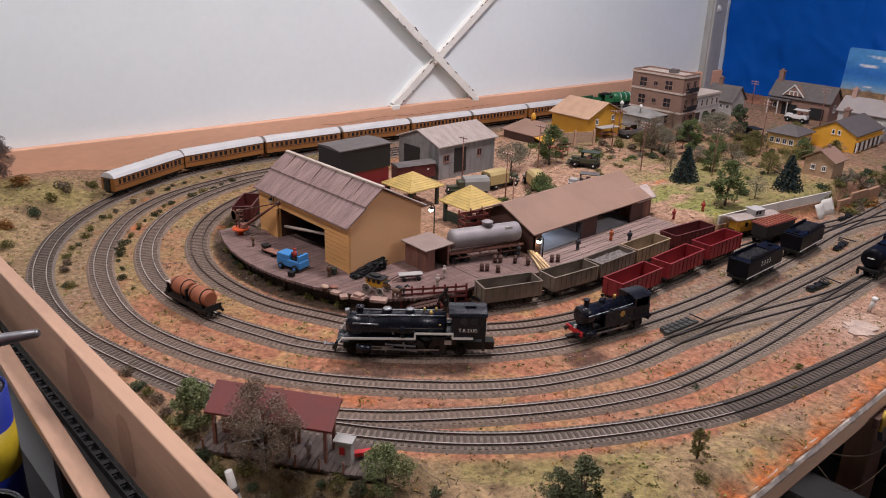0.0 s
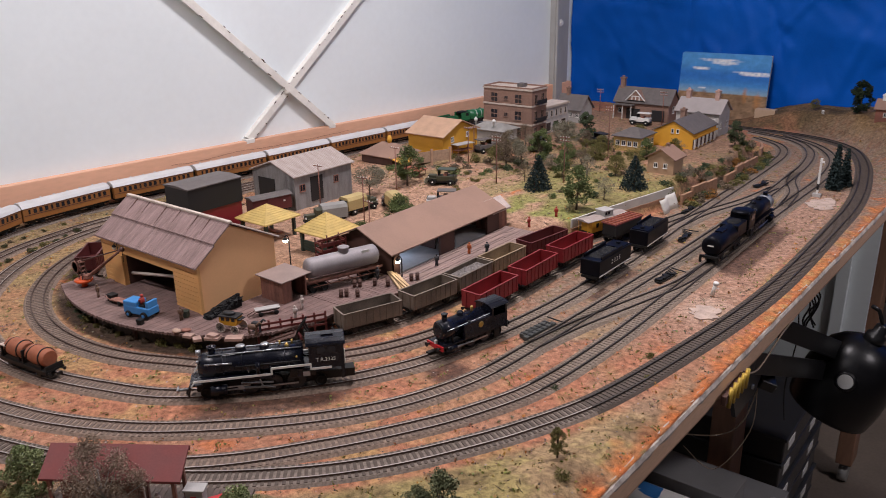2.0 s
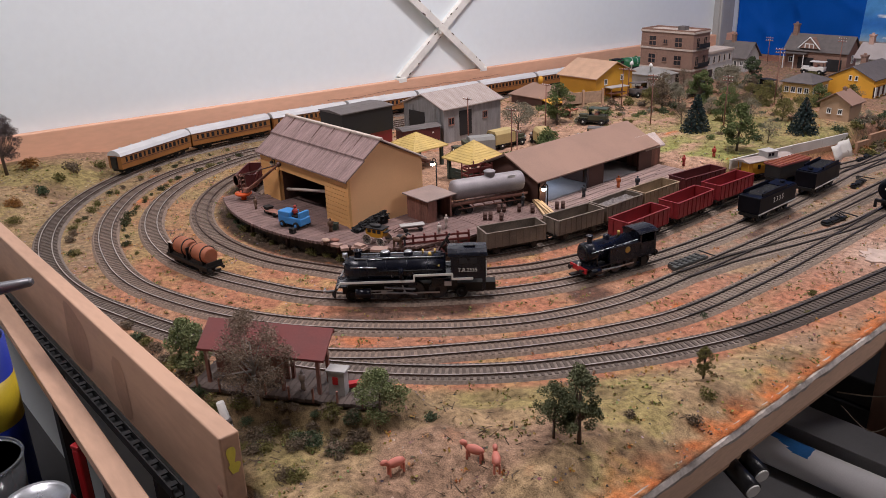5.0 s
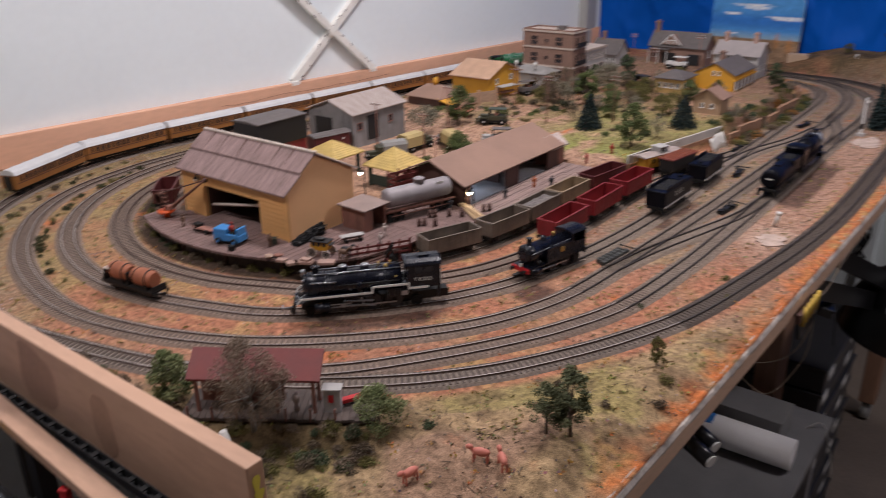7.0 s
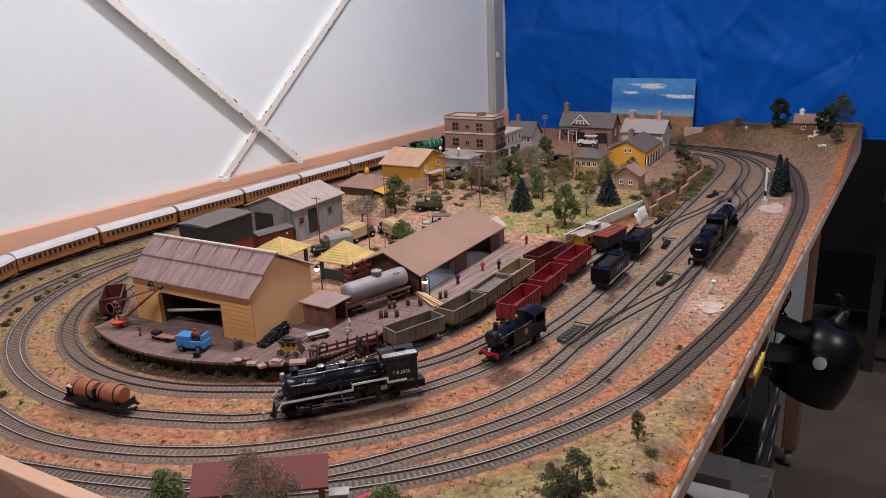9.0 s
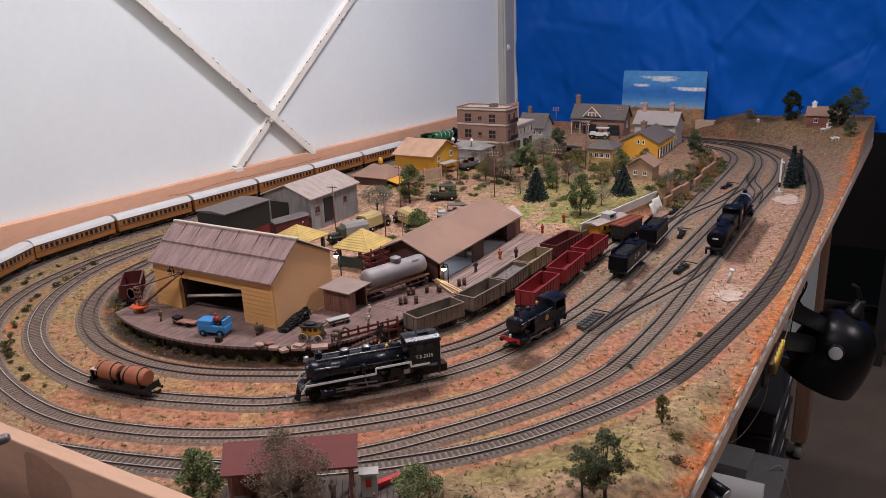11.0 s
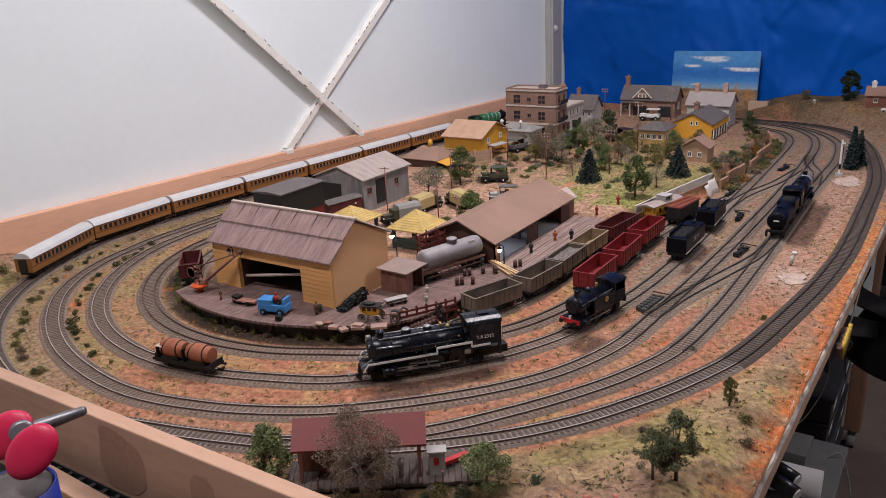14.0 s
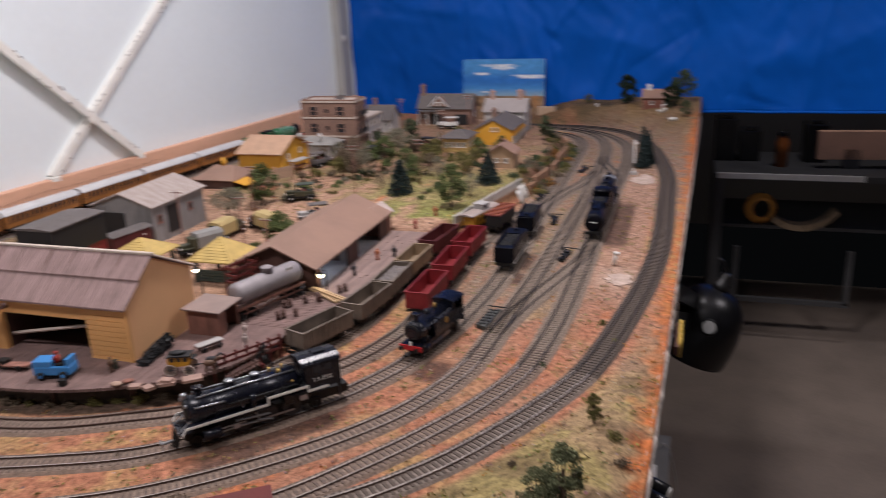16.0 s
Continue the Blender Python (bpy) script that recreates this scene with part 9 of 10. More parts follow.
for x in (-0.022, 0.022):
    for y in (-0.014, 0.014):
        part("post", rod(B(), (x, y, -0.002), (x, y, 0.0135), 0.0009, seg=6), WOODH, red)

# ---- walls of the bank ----
CONC = M("whitewashed_concrete", (0.60, 0.57, 0.52), 0.75, var=0.15, scale=40)
SAND = M("tan_stone", (0.36, 0.205, 0.125), 0.85, var=0.3, scale=120, bump=0.5)
fence = thing("white_wall", pose(0, 0, 0), "low whitewashed strip of wall on a tan base at the lawn's edge", "wall")
pts = [(-0.412, 1.300), (-0.398, 1.380), (-0.383, 1.460), (-0.367, 1.540), (-0.352, 1.614)]
for a, b in zip(pts, pts[1:]):
    m = ((a[0] + b[0]) / 2, (a[1] + b[1]) / 2)
    ang = math.atan2(b[1] - a[1], b[0] - a[0])
    part("panel", box(B(), (m[0], m[1], 0.0285), (math.dist(a, b) - 0.0008, 0.003, 0.0165), ang + random.uniform(-0.012, 0.012)), CONC, fence)
    part("base", box(B(), (m[0] + 0.001, m[1], 0.009), (math.dist(a, b), 0.004, 0.022), ang), SAND, fence, "tan base course")
bm = B()
cols = []
for i in range(9):
    u = i / 8
    y = 1.538 + 0.072 * u
    cols.append([bm.verts.new((-0.336 - 0.012 * v + 0.003 * noise.noise((u * 4, v * 3, 1.0)) + 0.003 * math.sin(u * 9), y + 0.004 * v * math.sin(u * 5), -0.001 + v * (0.026 + 0.004 * u))) for v in (0.0, 0.35, 0.7, 1.0)])
for a, b in zip(cols, cols[1:]):
    for k in range(3):
        bm.faces.new((a[k], b[k], b[k + 1], a[k + 1])).smooth = True
ob = solid("white_sheet", bm, CONC, "crumpled white card sheet propped against the bank", "sheet")
mod = ob.modifiers.new("thickness", "SOLIDIFY")
mod.thickness = 0.0012
stonewall = thing("stone_wall", pose(0, 0, 0), "low tan slab retaining wall below the town", "wall")
y, k = 1.622, 0
while y < 2.17:
    L = 0.044 + 0.010 * ((k * 5) % 3)
    xa, xb = [float(np.interp(v, [1.6, 1.70, 1.85, 2.05, 2.16, 2.25], [-0.340, -0.328, -0.318, -0.320, -0.340, -0.375])) for v in (y, y + L)]
    hh = 0.021 + 0.008 * ((k * 3) % 4) / 3
    if k % 5 != 3:
        part("slab", box(B(), ((xa + xb) / 2, y + L / 2, hh / 2 - 0.002), (L - 0.002, 0.006, hh), math.atan2(L, xb - xa) + random.uniform(-0.03, 0.03), 0.97), SAND, stonewall)
    y += L
    k += 1
tb = thing("tan_block", pose(-0.47, 2.61, 0.0), "plain tan block behind the town", "block")
part("body", box(B(), (0, 0, 0.018), (0.060, 0.03, 0.05)), M("tan_card", (0.45, 0.32, 0.22), 0.7, var=0.1), tb, bevel=0.001)

# ---- lineside pieces ----
def point_motor(x, y, rz, label="dark broken point motor with levers beside the rails"):
    ob = thing("point_motor", pose(x, y, 0.0, 0, 0, rz), label, "point motor", "point motors")
    rng = random.Random(int(-x * 977 + y * 131))
    part("base_plate", box(B(), (0, 0, 0.0016), (0.050, 0.011, 0.0016)), FRAMEBLK, ob)
    for k in range(7):
        bx = -0.021 + 0.0068 * k + rng.uniform(-0.002, 0.002)
        bm = box(B(), (bx, rng.uniform(-0.003, 0.003), rng.uniform(0.0030, 0.0048)), (rng.uniform(0.003, 0.009), rng.uniform(0.004, 0.012), rng.uniform(0.0012, 0.0030)), rng.uniform(-0.5, 0.5))
        part("cover_piece", bm, FRAMEBLK, ob)
    for k in range(3):
        part("lever", rod(B(), (0.010 + 0.008 * k, -0.006, 0.0026), (0.022 + 0.007 * k, 0.010 + 0.002 * k, 0.0036), 0.0009, seg=5), FRAMEBLK, ob)
    part("tie_bar", rod(B(), (0.040, -0.014, 0.003), (0.042, 0.014, 0.003), 0.001, seg=6), FRAMEBLK, ob)


pmc = thing("point_motor", pose(-0.257, 0.930, 0.0, 0, 0, 84), "long grey-black point motor housing beside the rails", "point motor", "point motors")
GREYCASE = M("dusty_grey_housing", (0.060, 0.062, 0.056), 0.7, var=0.4, scale=80)
for yy, ll in ((-0.0045, 0.064), (0.0045, 0.056)):
    cover = part("cover", box(B(), (0.002, yy, 0.0030), (ll, 0.0075, 0.0060)), GREYCASE, pmc, "dusty grey housing", bevel=0.0008)
    for k in range(6):
        part("rib", box(B(), (-0.022 + 0.0095 * k, yy, 0.0062), (0.0030, 0.0066, 0.0010)), FRAMEBLK, cover)
part("tie_bar", rod(B(), (0.046, -0.014, 0.003), (0.046, 0.016, 0.003), 0.001, seg=6), FRAMEBLK, pmc)
point_motor(-0.196, 1.215, 84)
point_motor(-0.247, 1.420, 96)
point_motor(-0.305, 1.580, 88)
point_motor(-0.250, 1.860, 80)
PLASTER = M("white_plaster", (0.46, 0.35, 0.29), 0.9, var=0.4, scale=60, bump=0.6)
for k, (cx_, cy_, w, d) in enumerate(((-0.098, 1.125, 0.022, 0.030), (-0.104, 1.785, 0.030, 0.050))):
    pts = [(cx_ + w * math.cos(a) * random.uniform(0.62, 1.15), cy_ + d * math.sin(a) * random.uniform(0.62, 1.15)) for a in np.linspace(0, 2 * math.pi, 27)[:-1]]
    solid("plaster_patch", slab(B(), pts, -0.004, 0.0014), PLASTER, "rough white plaster patch between the lines", "plaster patch", kind="structure")
pin = thing("white_bolt", pose(-0.113, 1.192, 0.002, 4, 12, 20) @ Matrix.Scale(0.72, 4), "white plastic bolt leaning on the plaster", "bolt")
part("shank", rod(B(), (0, 0, -0.002), (0, 0, 0.024), 0.0042, seg=14), WHITEP, pin)
part("head", lathe(B(), (0, 0, 0.022), (0, 0, 1), [(0, 0.0056), (0.005, 0.0060), (0.0065, 0.0045)], 14), WHITEP, pin)
sig = thing("signal_post", pose(-0.129, 1.842, 0.0), "short white signal post with black bands", "signal")
part("post", box(B(), (0, 0, 0.040), (0.004, 0.004, 0.082)), WHITEP, sig)
part("arm", box(B(), (0.003, -0.003, 0.074), (0.008, 0.001, 0.004)), WHITEP, sig)
part("band", box(B(), (0, 0, 0.020), (0.0044, 0.0044, 0.012)), FRAMEBLK, sig)
part("base", box(B(), (0, 0, 0.002), (0.016, 0.012, 0.006)), STUCCO, sig)
stop = thing("buffer_stop", pose(-0.486, 0.714, RT, 0, 0, 62), "rusty buffer stop at the siding's end", "buffer stop")
part("beam", box(B(), (0, 0, 0.012), (0.003, 0.026, 0.005)), MAROON, stop)
for s in (-1, 1):
    part("strut", rod(B(), (0, s * 0.0088, 0.011), (-0.016, s * 0.0088, 0.0), 0.0012, seg=5), FRAMEBLK, stop)

# ---- hill farm ----
hz = GZ(-0.105, 2.505)
farm = gable_house("farmhouse", -0.150, -0.060, 2.480, 2.535, hz, hz + 0.034, hz + 0.054, "x", M("red_brown_boards", (0.20, 0.075, 0.05), 0.7, var=0.25), BROWNROOF, "red-brown farmhouse on the hill", over=0.005, base=Matrix.Identity(4),
            windows=(("-y", -0.02, 0.018, 0.010, 0.010, 1), ("-y", 0.02, 0.018, 0.010, 0.010, 1)), chimneys=((-0.030, 0.0, 0.012, hz + 0.066, WHITEP),))
for k, (x, y) in enumerate(((-0.098, 2.420), (-0.085, 2.415), (-0.090, 2.440), (-0.052, 2.318), (-0.060, 2.325), (-0.22, 2.60), (-0.30, 2.57))):
    bm = ball(B(), (0, 0, 0.0085), 0.004, 8, 6, (1.9, 0.8, 0.9))
    for dx in (-0.005, 0.005):
        for dy in (-0.0016, 0.0016):
            rod(bm, (dx, dy, 0), (dx, dy, 0.008), 0.0008, seg=5)
    ball(bm, (0.0085, 0, 0.0105), 0.0022, 7, 5, (1.3, 0.8, 0.9))
    solid("toy_sheep", bm, WHITEP, "white toy sheep on the slope", "toy animal", group="toy sheep on the hill", m=pose(x, y, GZ(x, y), 0, 0, 50 * k))
CALF = M("pink_toy_plastic", (0.55, 0.18, 0.13), 0.55, var=0.2)
for k, (x, y) in enumerate(((-0.116, 0.445), (-0.135, 0.440), (-0.170, 0.388))):
    bm = ball(B(), (0, 0, 0.010), 0.0046, 10, 6, (1.9, 0.8, 0.9))
    for dx in (-0.006, 0.006):
        for dy in (-0.002, 0.002):
            rod(bm, (dx, dy, 0), (dx, dy, 0.009), 0.0010, seg=6)
    ball(bm, (0.010, 0, 0.0135), 0.0028, 8, 6, (1.3, 0.8, 0.9))
    rod(bm, (0.007, 0, 0.011), (0.010, 0, 0.0135), 0.002, 0.0016, 7)
    solid("toy_calf", bm, CALF, "small pink-orange toy calf on the grass", "toy animal", group="toy calves on the grass", m=pose(x, y, GZ(x, y), 0, 0, 140 + 60 * k))
# ---- painting behind the town ----
def painting():
    """A canvas on a thick block: sky with streaky clouds over autumn scrub."""
    ob = thing("landscape_painting", pose(-0.6355, 2.668, -0.02, -6, 0, 0), "unframed canvas of blue sky and autumn scrub", "painting")
    w, h, nx, nz, rc = 0.287, 0.215, 72, 54, 0.008
    rng = random.Random(3)
    vs, cs, fs = [], [], []
    for j in range(nz + 1):
        for i in range(nx + 1):
            u, v = i / nx, j / nz
            x, z = (u - 0.5) * w, v * h
            inset = 0.0
            for cx_, cz_ in ((-w / 2 + rc, h - rc), (w / 2 - rc, h - rc)):
                if abs(x) > w / 2 - rc and z > h - rc and (x < 0) == (cx_ < 0):
                    d = math.hypot(x - cx_, z - cz_)
                    if d > rc:
                        x, z = cx_ + (x - cx_) * rc / d, cz_ + (z - cz_) * rc / d
            vs.append((x, 0, z))
            n = noise.noise((u * 9, v * 16, 2.0))
            n2 = noise.noise((u * 30, v * 40, 5.0))
            s = (v - 0.42) / 0.58
            if s > 0:
                deep = math.exp(-((s - 0.42) / 0.20) ** 2)
                c = np.array((0.075, 0.27, 0.58)) * (1 - 0.7 * deep) + np.array((0.012, 0.115, 0.46)) * 0.7 * deep
                c = c * (1 + 0.15 * n)
                if s < 0.2:
                    c = c * (s / 0.2) + np.array((0.24, 0.36, 0.46)) * (1 - s / 0.2)
                for cu, cv, cw, ch in ((0.50, 0.86, 0.17, 0.030), (0.86, 0.72, 0.20, 0.035), (0.24, 0.77, 0.12, 0.020), (0.27, 0.48, 0.05, 0.016), (0.72, 0.735, 0.16, 0.012), (0.45, 0.90, 0.30, 0.016)):
                    f = 1 - ((u - cu) / cw) ** 2 - ((v - cv - 0.008 * n) / ch) ** 2
                    if f > 0:
                        f = min(1, f * 1.6) * (0.75 + 0.5 * n2)
                        c = c * (1 - f) + np.array((0.80, 0.80, 0.78)) * f
            else:
                c = np.array((0.21, 0.135, 0.085)) * (1 + 0.5 * n + 0.5 * n2) + np.array((0.05, 0.03, 0.01)) * (v / 0.42)
            for cu, cv, cw, ch in ((0.76, 0.40, 0.035, 0.13), (0.90, 0.33, 0.045, 0.15), (0.30, 0.40, 0.05, 0.06), (0.70, 0.36, 0.06, 0.05), (0.18, 0.39, 0.05, 0.05)):
                f = 1 - ((u - cu) / cw) ** 2 - ((v - cv) / ch) ** 2 + 0.8 * n2
                if f > 0:
                    tree_c = np.array((0.42, 0.19, 0.07)) if cu > 0.72 else np.array((0.17, 0.10, 0.06))
                    c = c * (1 - min(1, f) * 0.8) + tree_c * min(1, f) * 0.8
            cs.append(np.clip(c, 0.02, 0.9))
    for j in range(nz):
        for i in range(nx):
            a = j * (nx + 1) + i
            fs.append((a, a + 1, a + nx + 2, a + nx + 1))
    face = new("painted_canvas", tinted("painted_canvas", vs, fs, np.array(cs), painted("oil_paint", 0.7, 500, 0.12, 0.3)))
    face.parent = ob
    face["label"] = "blue sky with white clouds over brown scrub"
    bm = box(B(), (0, 0.008, h / 2), (w - 0.001, 0.0145, h - 0.001))
    part("canvas_block", bm, STUCCO, ob, "pale canvas edge", bevel=0.004)


painting()

# ---- black spotlight clamped below the table's edge ----
GLOSSB = M("glossy_black_enamel", (0.004, 0.004, 0.005), 0.34, var=0.3, scale=30, bump=0.02, spec=0.3)


def spotlight():
    ob = thing("clamp_lamp", pose(0, 0, 0), "large glossy black bell-shaped lamp on two flat arms", "lamp")
    c = Vector((0.038, 1.488, -0.220))
    axis = Vector((-0.34, -0.10, -0.93)).normalized()
    prof = [(a * 0.70, r * 0.70) for a, r in ((-0.118, 0.004), (-0.117, 0.022), (-0.110, 0.044), (-0.096, 0.066), (-0.072, 0.086), (-0.040, 0.099), (0.0, 0.105), (0.045, 0.106), (0.085, 0.102), (0.094, 0.100), (0.094, 0.094), (0.04, 0.098), (-0.04, 0.09))]
    shade = part("shade", lathe(B(), c, axis, prof, 40), GLOSSB, ob, "glossy black bell shade")
    k = Vector((0.047, 1.419, -0.194))
    toward = Vector((0.10, -0.93, 0.36)).normalized()
    kp = k - toward * 0.030
    part("knob", lathe(B(), kp, toward, [(0, 0.017), (0.030, 0.017), (0.034, 0.0145)], 24), GLOSSB, shade)
    part("knob_cap", lathe(B(), kp, toward, [(0.0335, 0.0125), (0.0355, 0.0118)], 24), M("grey_cap", (0.33, 0.33, 0.32), 0.5, var=0.15), shade, "pale grey knob cap")
    part("screw", lathe(B(), kp + Vector((-0.024, 0, 0.006)), toward, [(0.008, 0.004), (0.024, 0.004), (0.025, 0.002)], 12), GLOSSB, shade)
    top = c - axis * 0.082
    part("socket_neck", lathe(B(), top, -axis, [(-0.006, 0.018), (0.012, 0.016), (0.016, 0.011), (0.030, 0.010), (0.034, 0.006)], 18), DARK, shade)
    pts = [top - axis * 0.030, top + Vector((0.006, 0.0, 0.044)), top + Vector((0.002, -0.006, 0.058)), top + Vector((-0.008, -0.012, 0.066))]
    part("cable", tube(B(), pts, 0.0035), DARK, shade, "black lamp cable")
    for a, b in (((-0.035, 1.255, -0.052), (0.022, 1.455, -0.158)), ((-0.035, 1.150, -0.070), (0.008, 1.432, -0.190))):
        a, b = Vector(a), Vector(b)
        d = (b - a).normalized()
        u = d.cross(Vector((1, 0, 0))).normalized()
        w = d.cross(u)
        bm = B()
        v = [bm.verts.new(p + u * su * 0.016 + w * sw * 0.004) for p in (a, b) for su in (-1, 1) for sw in (-1, 1)]
        for f in ((0, 1, 3, 2), (4, 6, 7, 5), (0, 4, 5, 1), (2, 3, 7, 6), (0, 2, 6, 4), (1, 5, 7, 3)):
            bm.faces.new([v[i] for i in f])
        part("arm", bm, DARK, ob, "flat black arm", bevel=0.001)
        bm = B()
    slabv = [(1.045, -0.048), (1.180, -0.050), (1.192, -0.110), (1.165, -0.128), (1.090, -0.128)]
    a = [bm.verts.new((-0.036, y, z)) for y, z in slabv]
    b = [bm.verts.new((-0.030, y, z)) for y, z in slabv]
    bm.faces.new(a)
    bm.faces.new(b[::-1])
    for i in range(5):
        bm.faces.new((a[i], a[(i + 1) % 5], b[(i + 1) % 5], b[i]))
    pl = part("bracket_plate", bm, DARK, ob, "black mounting plate")
    part("bolt", rod(B(), (-0.0305, 1.150, -0.106), (-0.027, 1.150, -0.106), 0.004, seg=10), STEELB, pl)


spotlight()

# terminal strip and loose wiring under the edge
BRASSY = M("yellow_brass_pins", (0.62, 0.42, 0.08), 0.4, metal=0.5, var=0.2)
strip = thing("terminal_strip", pose(-0.009, 0.993, -0.030), "row of yellow brass terminals under the table edge", "terminal strip")
part("base", box(B(), (0, 0, 0), (0.006, 0.080, 0.012)), BROWNWALL, strip)
for k in range(5):
    y = -0.030 + 0.015 * k
    part("terminal", rod(B(), (0.004, y, -0.012), (0.005, y + 0.002, 0.014), 0.0028, seg=8), BRASSY, strip)


def wire(pts, r, material, label):
    """A sagging wire through a few points."""
    P = [Vector(p) for p in pts]
    bm = B()
    out = []
    for i in range(len(P) - 1):
        p0, p1, p2, p3 = P[max(i - 1, 0)], P[i], P[i + 1], P[min(i + 2, len(P) - 1)]
        for k in range(6):
            t = k / 6
            out.append(0.5 * ((2 * p1) + (p2 - p0) * t + (2 * p0 - 5 * p1 + 4 * p2 - p3) * t * t + (3 * p1 - p0 - 3 * p2 + p3) * t ** 3))
    out.append(P[-1])
    tube(bm, out, r, 6)
    return solid("wire", bm, material, label, "wire", group="loose wiring under the table")


PALEW = M("pale_wire", (0.35, 0.27, 0.2), 0.5, var=0.2)
wire([(-0.014, 1.03, -0.026), (-0.012, 1.10, -0.052), (-0.012, 1.20, -0.040), (-0.016, 1.28, -0.046)], 0.0012, PALEW, "thin pale wire along the table edge")
wire([(-0.030, 1.36, -0.046), (-0.028, 1.38, -0.12), (-0.032, 1.36, -0.20), (-0.028, 1.37, -0.27)], 0.0012, DARK, "thin black wire hanging under the edge")
for k in range(5):
    wire([(-0.030, 1.40 + 0.012 * k, -0.046), (-0.024 + 0.004 * (k % 3), 1.42 + 0.012 * k, -0.075 - 0.008 * (k % 2)), (-0.030, 1.41 + 0.014 * k, -0.10 - 0.010 * (k % 3)), (-0.022, 1.425 + 0.012 * k, -0.13)], 0.0016, DARK, "tangled black wires under the edge")
wire([(-0.040, 1.22, -0.15), (-0.060, 1.24, -0.22), (-0.10, 1.26, -0.27), (-0.16, 1.24, -0.28)], 0.0012, PALEW, "thin pale wire sagging under the table")
wire([(-0.042, 1.23, -0.15), (-0.050, 1.25, -0.24), (-0.09, 1.22, -0.31), (-0.15, 1.24, -0.30)], 0.0008, PALEW, "thin pale wire sagging under the table")
wire([(-0.05, 1.34, -0.44), (-0.02, 1.36, -0.42), (0.0, 1.37, -0.48), (0.01, 1.38, -0.54)], 0.0014, STUCCO, "pale wire beside the leg")
conn = thing("connector_block", pose(-0.030, 1.225, -0.130, 10, 20, 30), "small black connector hanging among the wires", "connector")
part("body", box(B(), (0, 0, 0), (0.024, 0.034, 0.016)), DARK, conn, bevel=0.002)
for k in range(3):
    part("screw", rod(B(), (0.012, -0.010 + 0.010 * k, 0), (0.014, -0.010 + 0.010 * k, 0), 0.003, seg=8), STEELB, conn)
for k, (y, z, x) in enumerate(((0.650, -0.048, -0.008), (0.672, -0.046, -0.012), (0.690, -0.058, -0.030))):
    ob = thing("round_switch", pose(x, y, z), "small black round switch with a white face", "switch", "switches under the edge")
    part("barrel", rod(B(), (-0.030, 0.010, 0), (0.004, -0.004, -0.006), 0.0085, seg=16), DARK, ob)
    part("face", rod(B(), (0.004, -0.004, -0.006), (0.0055, -0.0046, -0.0063), 0.0068, seg=16), WHITEP, ob, "white switch face")

# ---- under the table ----
panel = thing("white_sheet_screen", pose(0, 0, 0), "white sheet screen closing the table's far bay", "screen")
part("sheet", box(B(), (-0.40, 2.30, -0.36), (0.68, 0.012, 0.62)), WALLW, panel)
part("batten", box(B(), (-0.13, 2.286, -0.36), (0.03, 0.016, 0.62)), WALLW, panel)
shelf = thing("low_shelf", pose(0, 0, 0), "grey board shelf under the layout table", "shelf")
GREYB = M("grey_board", (0.20, 0.195, 0.195), 0.7, var=0.2, scale=14)
part("board", box(B(), (-0.27, 1.19, -0.440), (0.52, 0.44, 0.018)), GREYB, shelf, bevel=0.002)
for x in (-0.50, -0.04):
    for y in (1.00, 1.38):
        part("leg", box(B(), (x, y, (FLOOR_Z - 0.449) / 2), (0.03, 0.03, -0.449 - FLOOR_Z)), GREYB, shelf)
roll = thing("paper_roll", pose(0, 0, 0), "white paper roll with a torn blue label", "paper roll")
a, b = Vector((-0.30, 1.195, -0.400)), Vector((-0.030, 1.205, -0.401))
part("tube", lathe(B(), b, a - b, [(0.0, 0.019), (0.0, 0.027), ((a - b).length, 0.027), ((a - b).length, 0.019), (0.012, 0.019)], 28), M("pale_paper", (0.80, 0.77, 0.75), 0.6, var=0.1, scale=20), roll)
bm = B()
lab = []
for k in range(9):
    th = radians(20 + 60 * k / 8)
    lab.append([bm.verts.new((x + 0.004 * noise.noise((k * 0.7, x * 60, 0)), 1.200 - 0.0276 * math.cos(th + 0.5), -0.4004 + 0.0276 * math.sin(th + 0.5))) for x in (-0.28, -0.25, -0.22, -0.19, -0.165)])
for a, b in zip(lab, lab[1:]):
    for k in range(4):
        bm.faces.new((a[k], a[k + 1], b[k + 1], b[k]))
part("label", bm, M("blue_label", (0.03, 0.16, 0.42), 0.5, var=0.3, scale=60), roll, "torn blue paper label")
bxx = thing("flat_carton", pose(-0.19, 1.285, -0.431), "long flat grey carton behind the paper roll", "carton")
part("box", box(B(), (0, 0, 0.025), (0.25, 0.075, 0.05)), GREYB, bxx, bevel=0.002)
part("lid", box(B(), (0, 0, 0.052), (0.253, 0.078, 0.006)), GREYB, bxx, bevel=0.001)
CRATEB = M("black_crate_plastic", (0.030, 0.030, 0.032), 0.45, var=0.3, scale=30)
z, k = FLOOR_Z, 0
while z < -0.42:
    ob = thing("storage_tray", pose(-0.208 + 0.003 * (k % 2), 1.73, z), "black plastic storage tray with a white label", "storage tray", "stack of storage trays")
    part("tray", box(B(), (0, 0, 0.030), (0.290, 0.34, 0.058)), CRATEB, ob, bevel=0.003)
    part("rim", box(B(), (0, 0, 0.056), (0.298, 0.348, 0.008)), CRATEB, ob, bevel=0.002)
    part("label", box(B(), (0.1458, -0.12, 0.030), (0.0015, 0.045, 0.020)), WHITEP, ob, "white paper label")
    part("label", box(B(), (0.1458, 0.08, 0.030), (0.0015, 0.045, 0.020)), WHITEP, ob, "white paper label")
    z += 0.0612
    k += 1
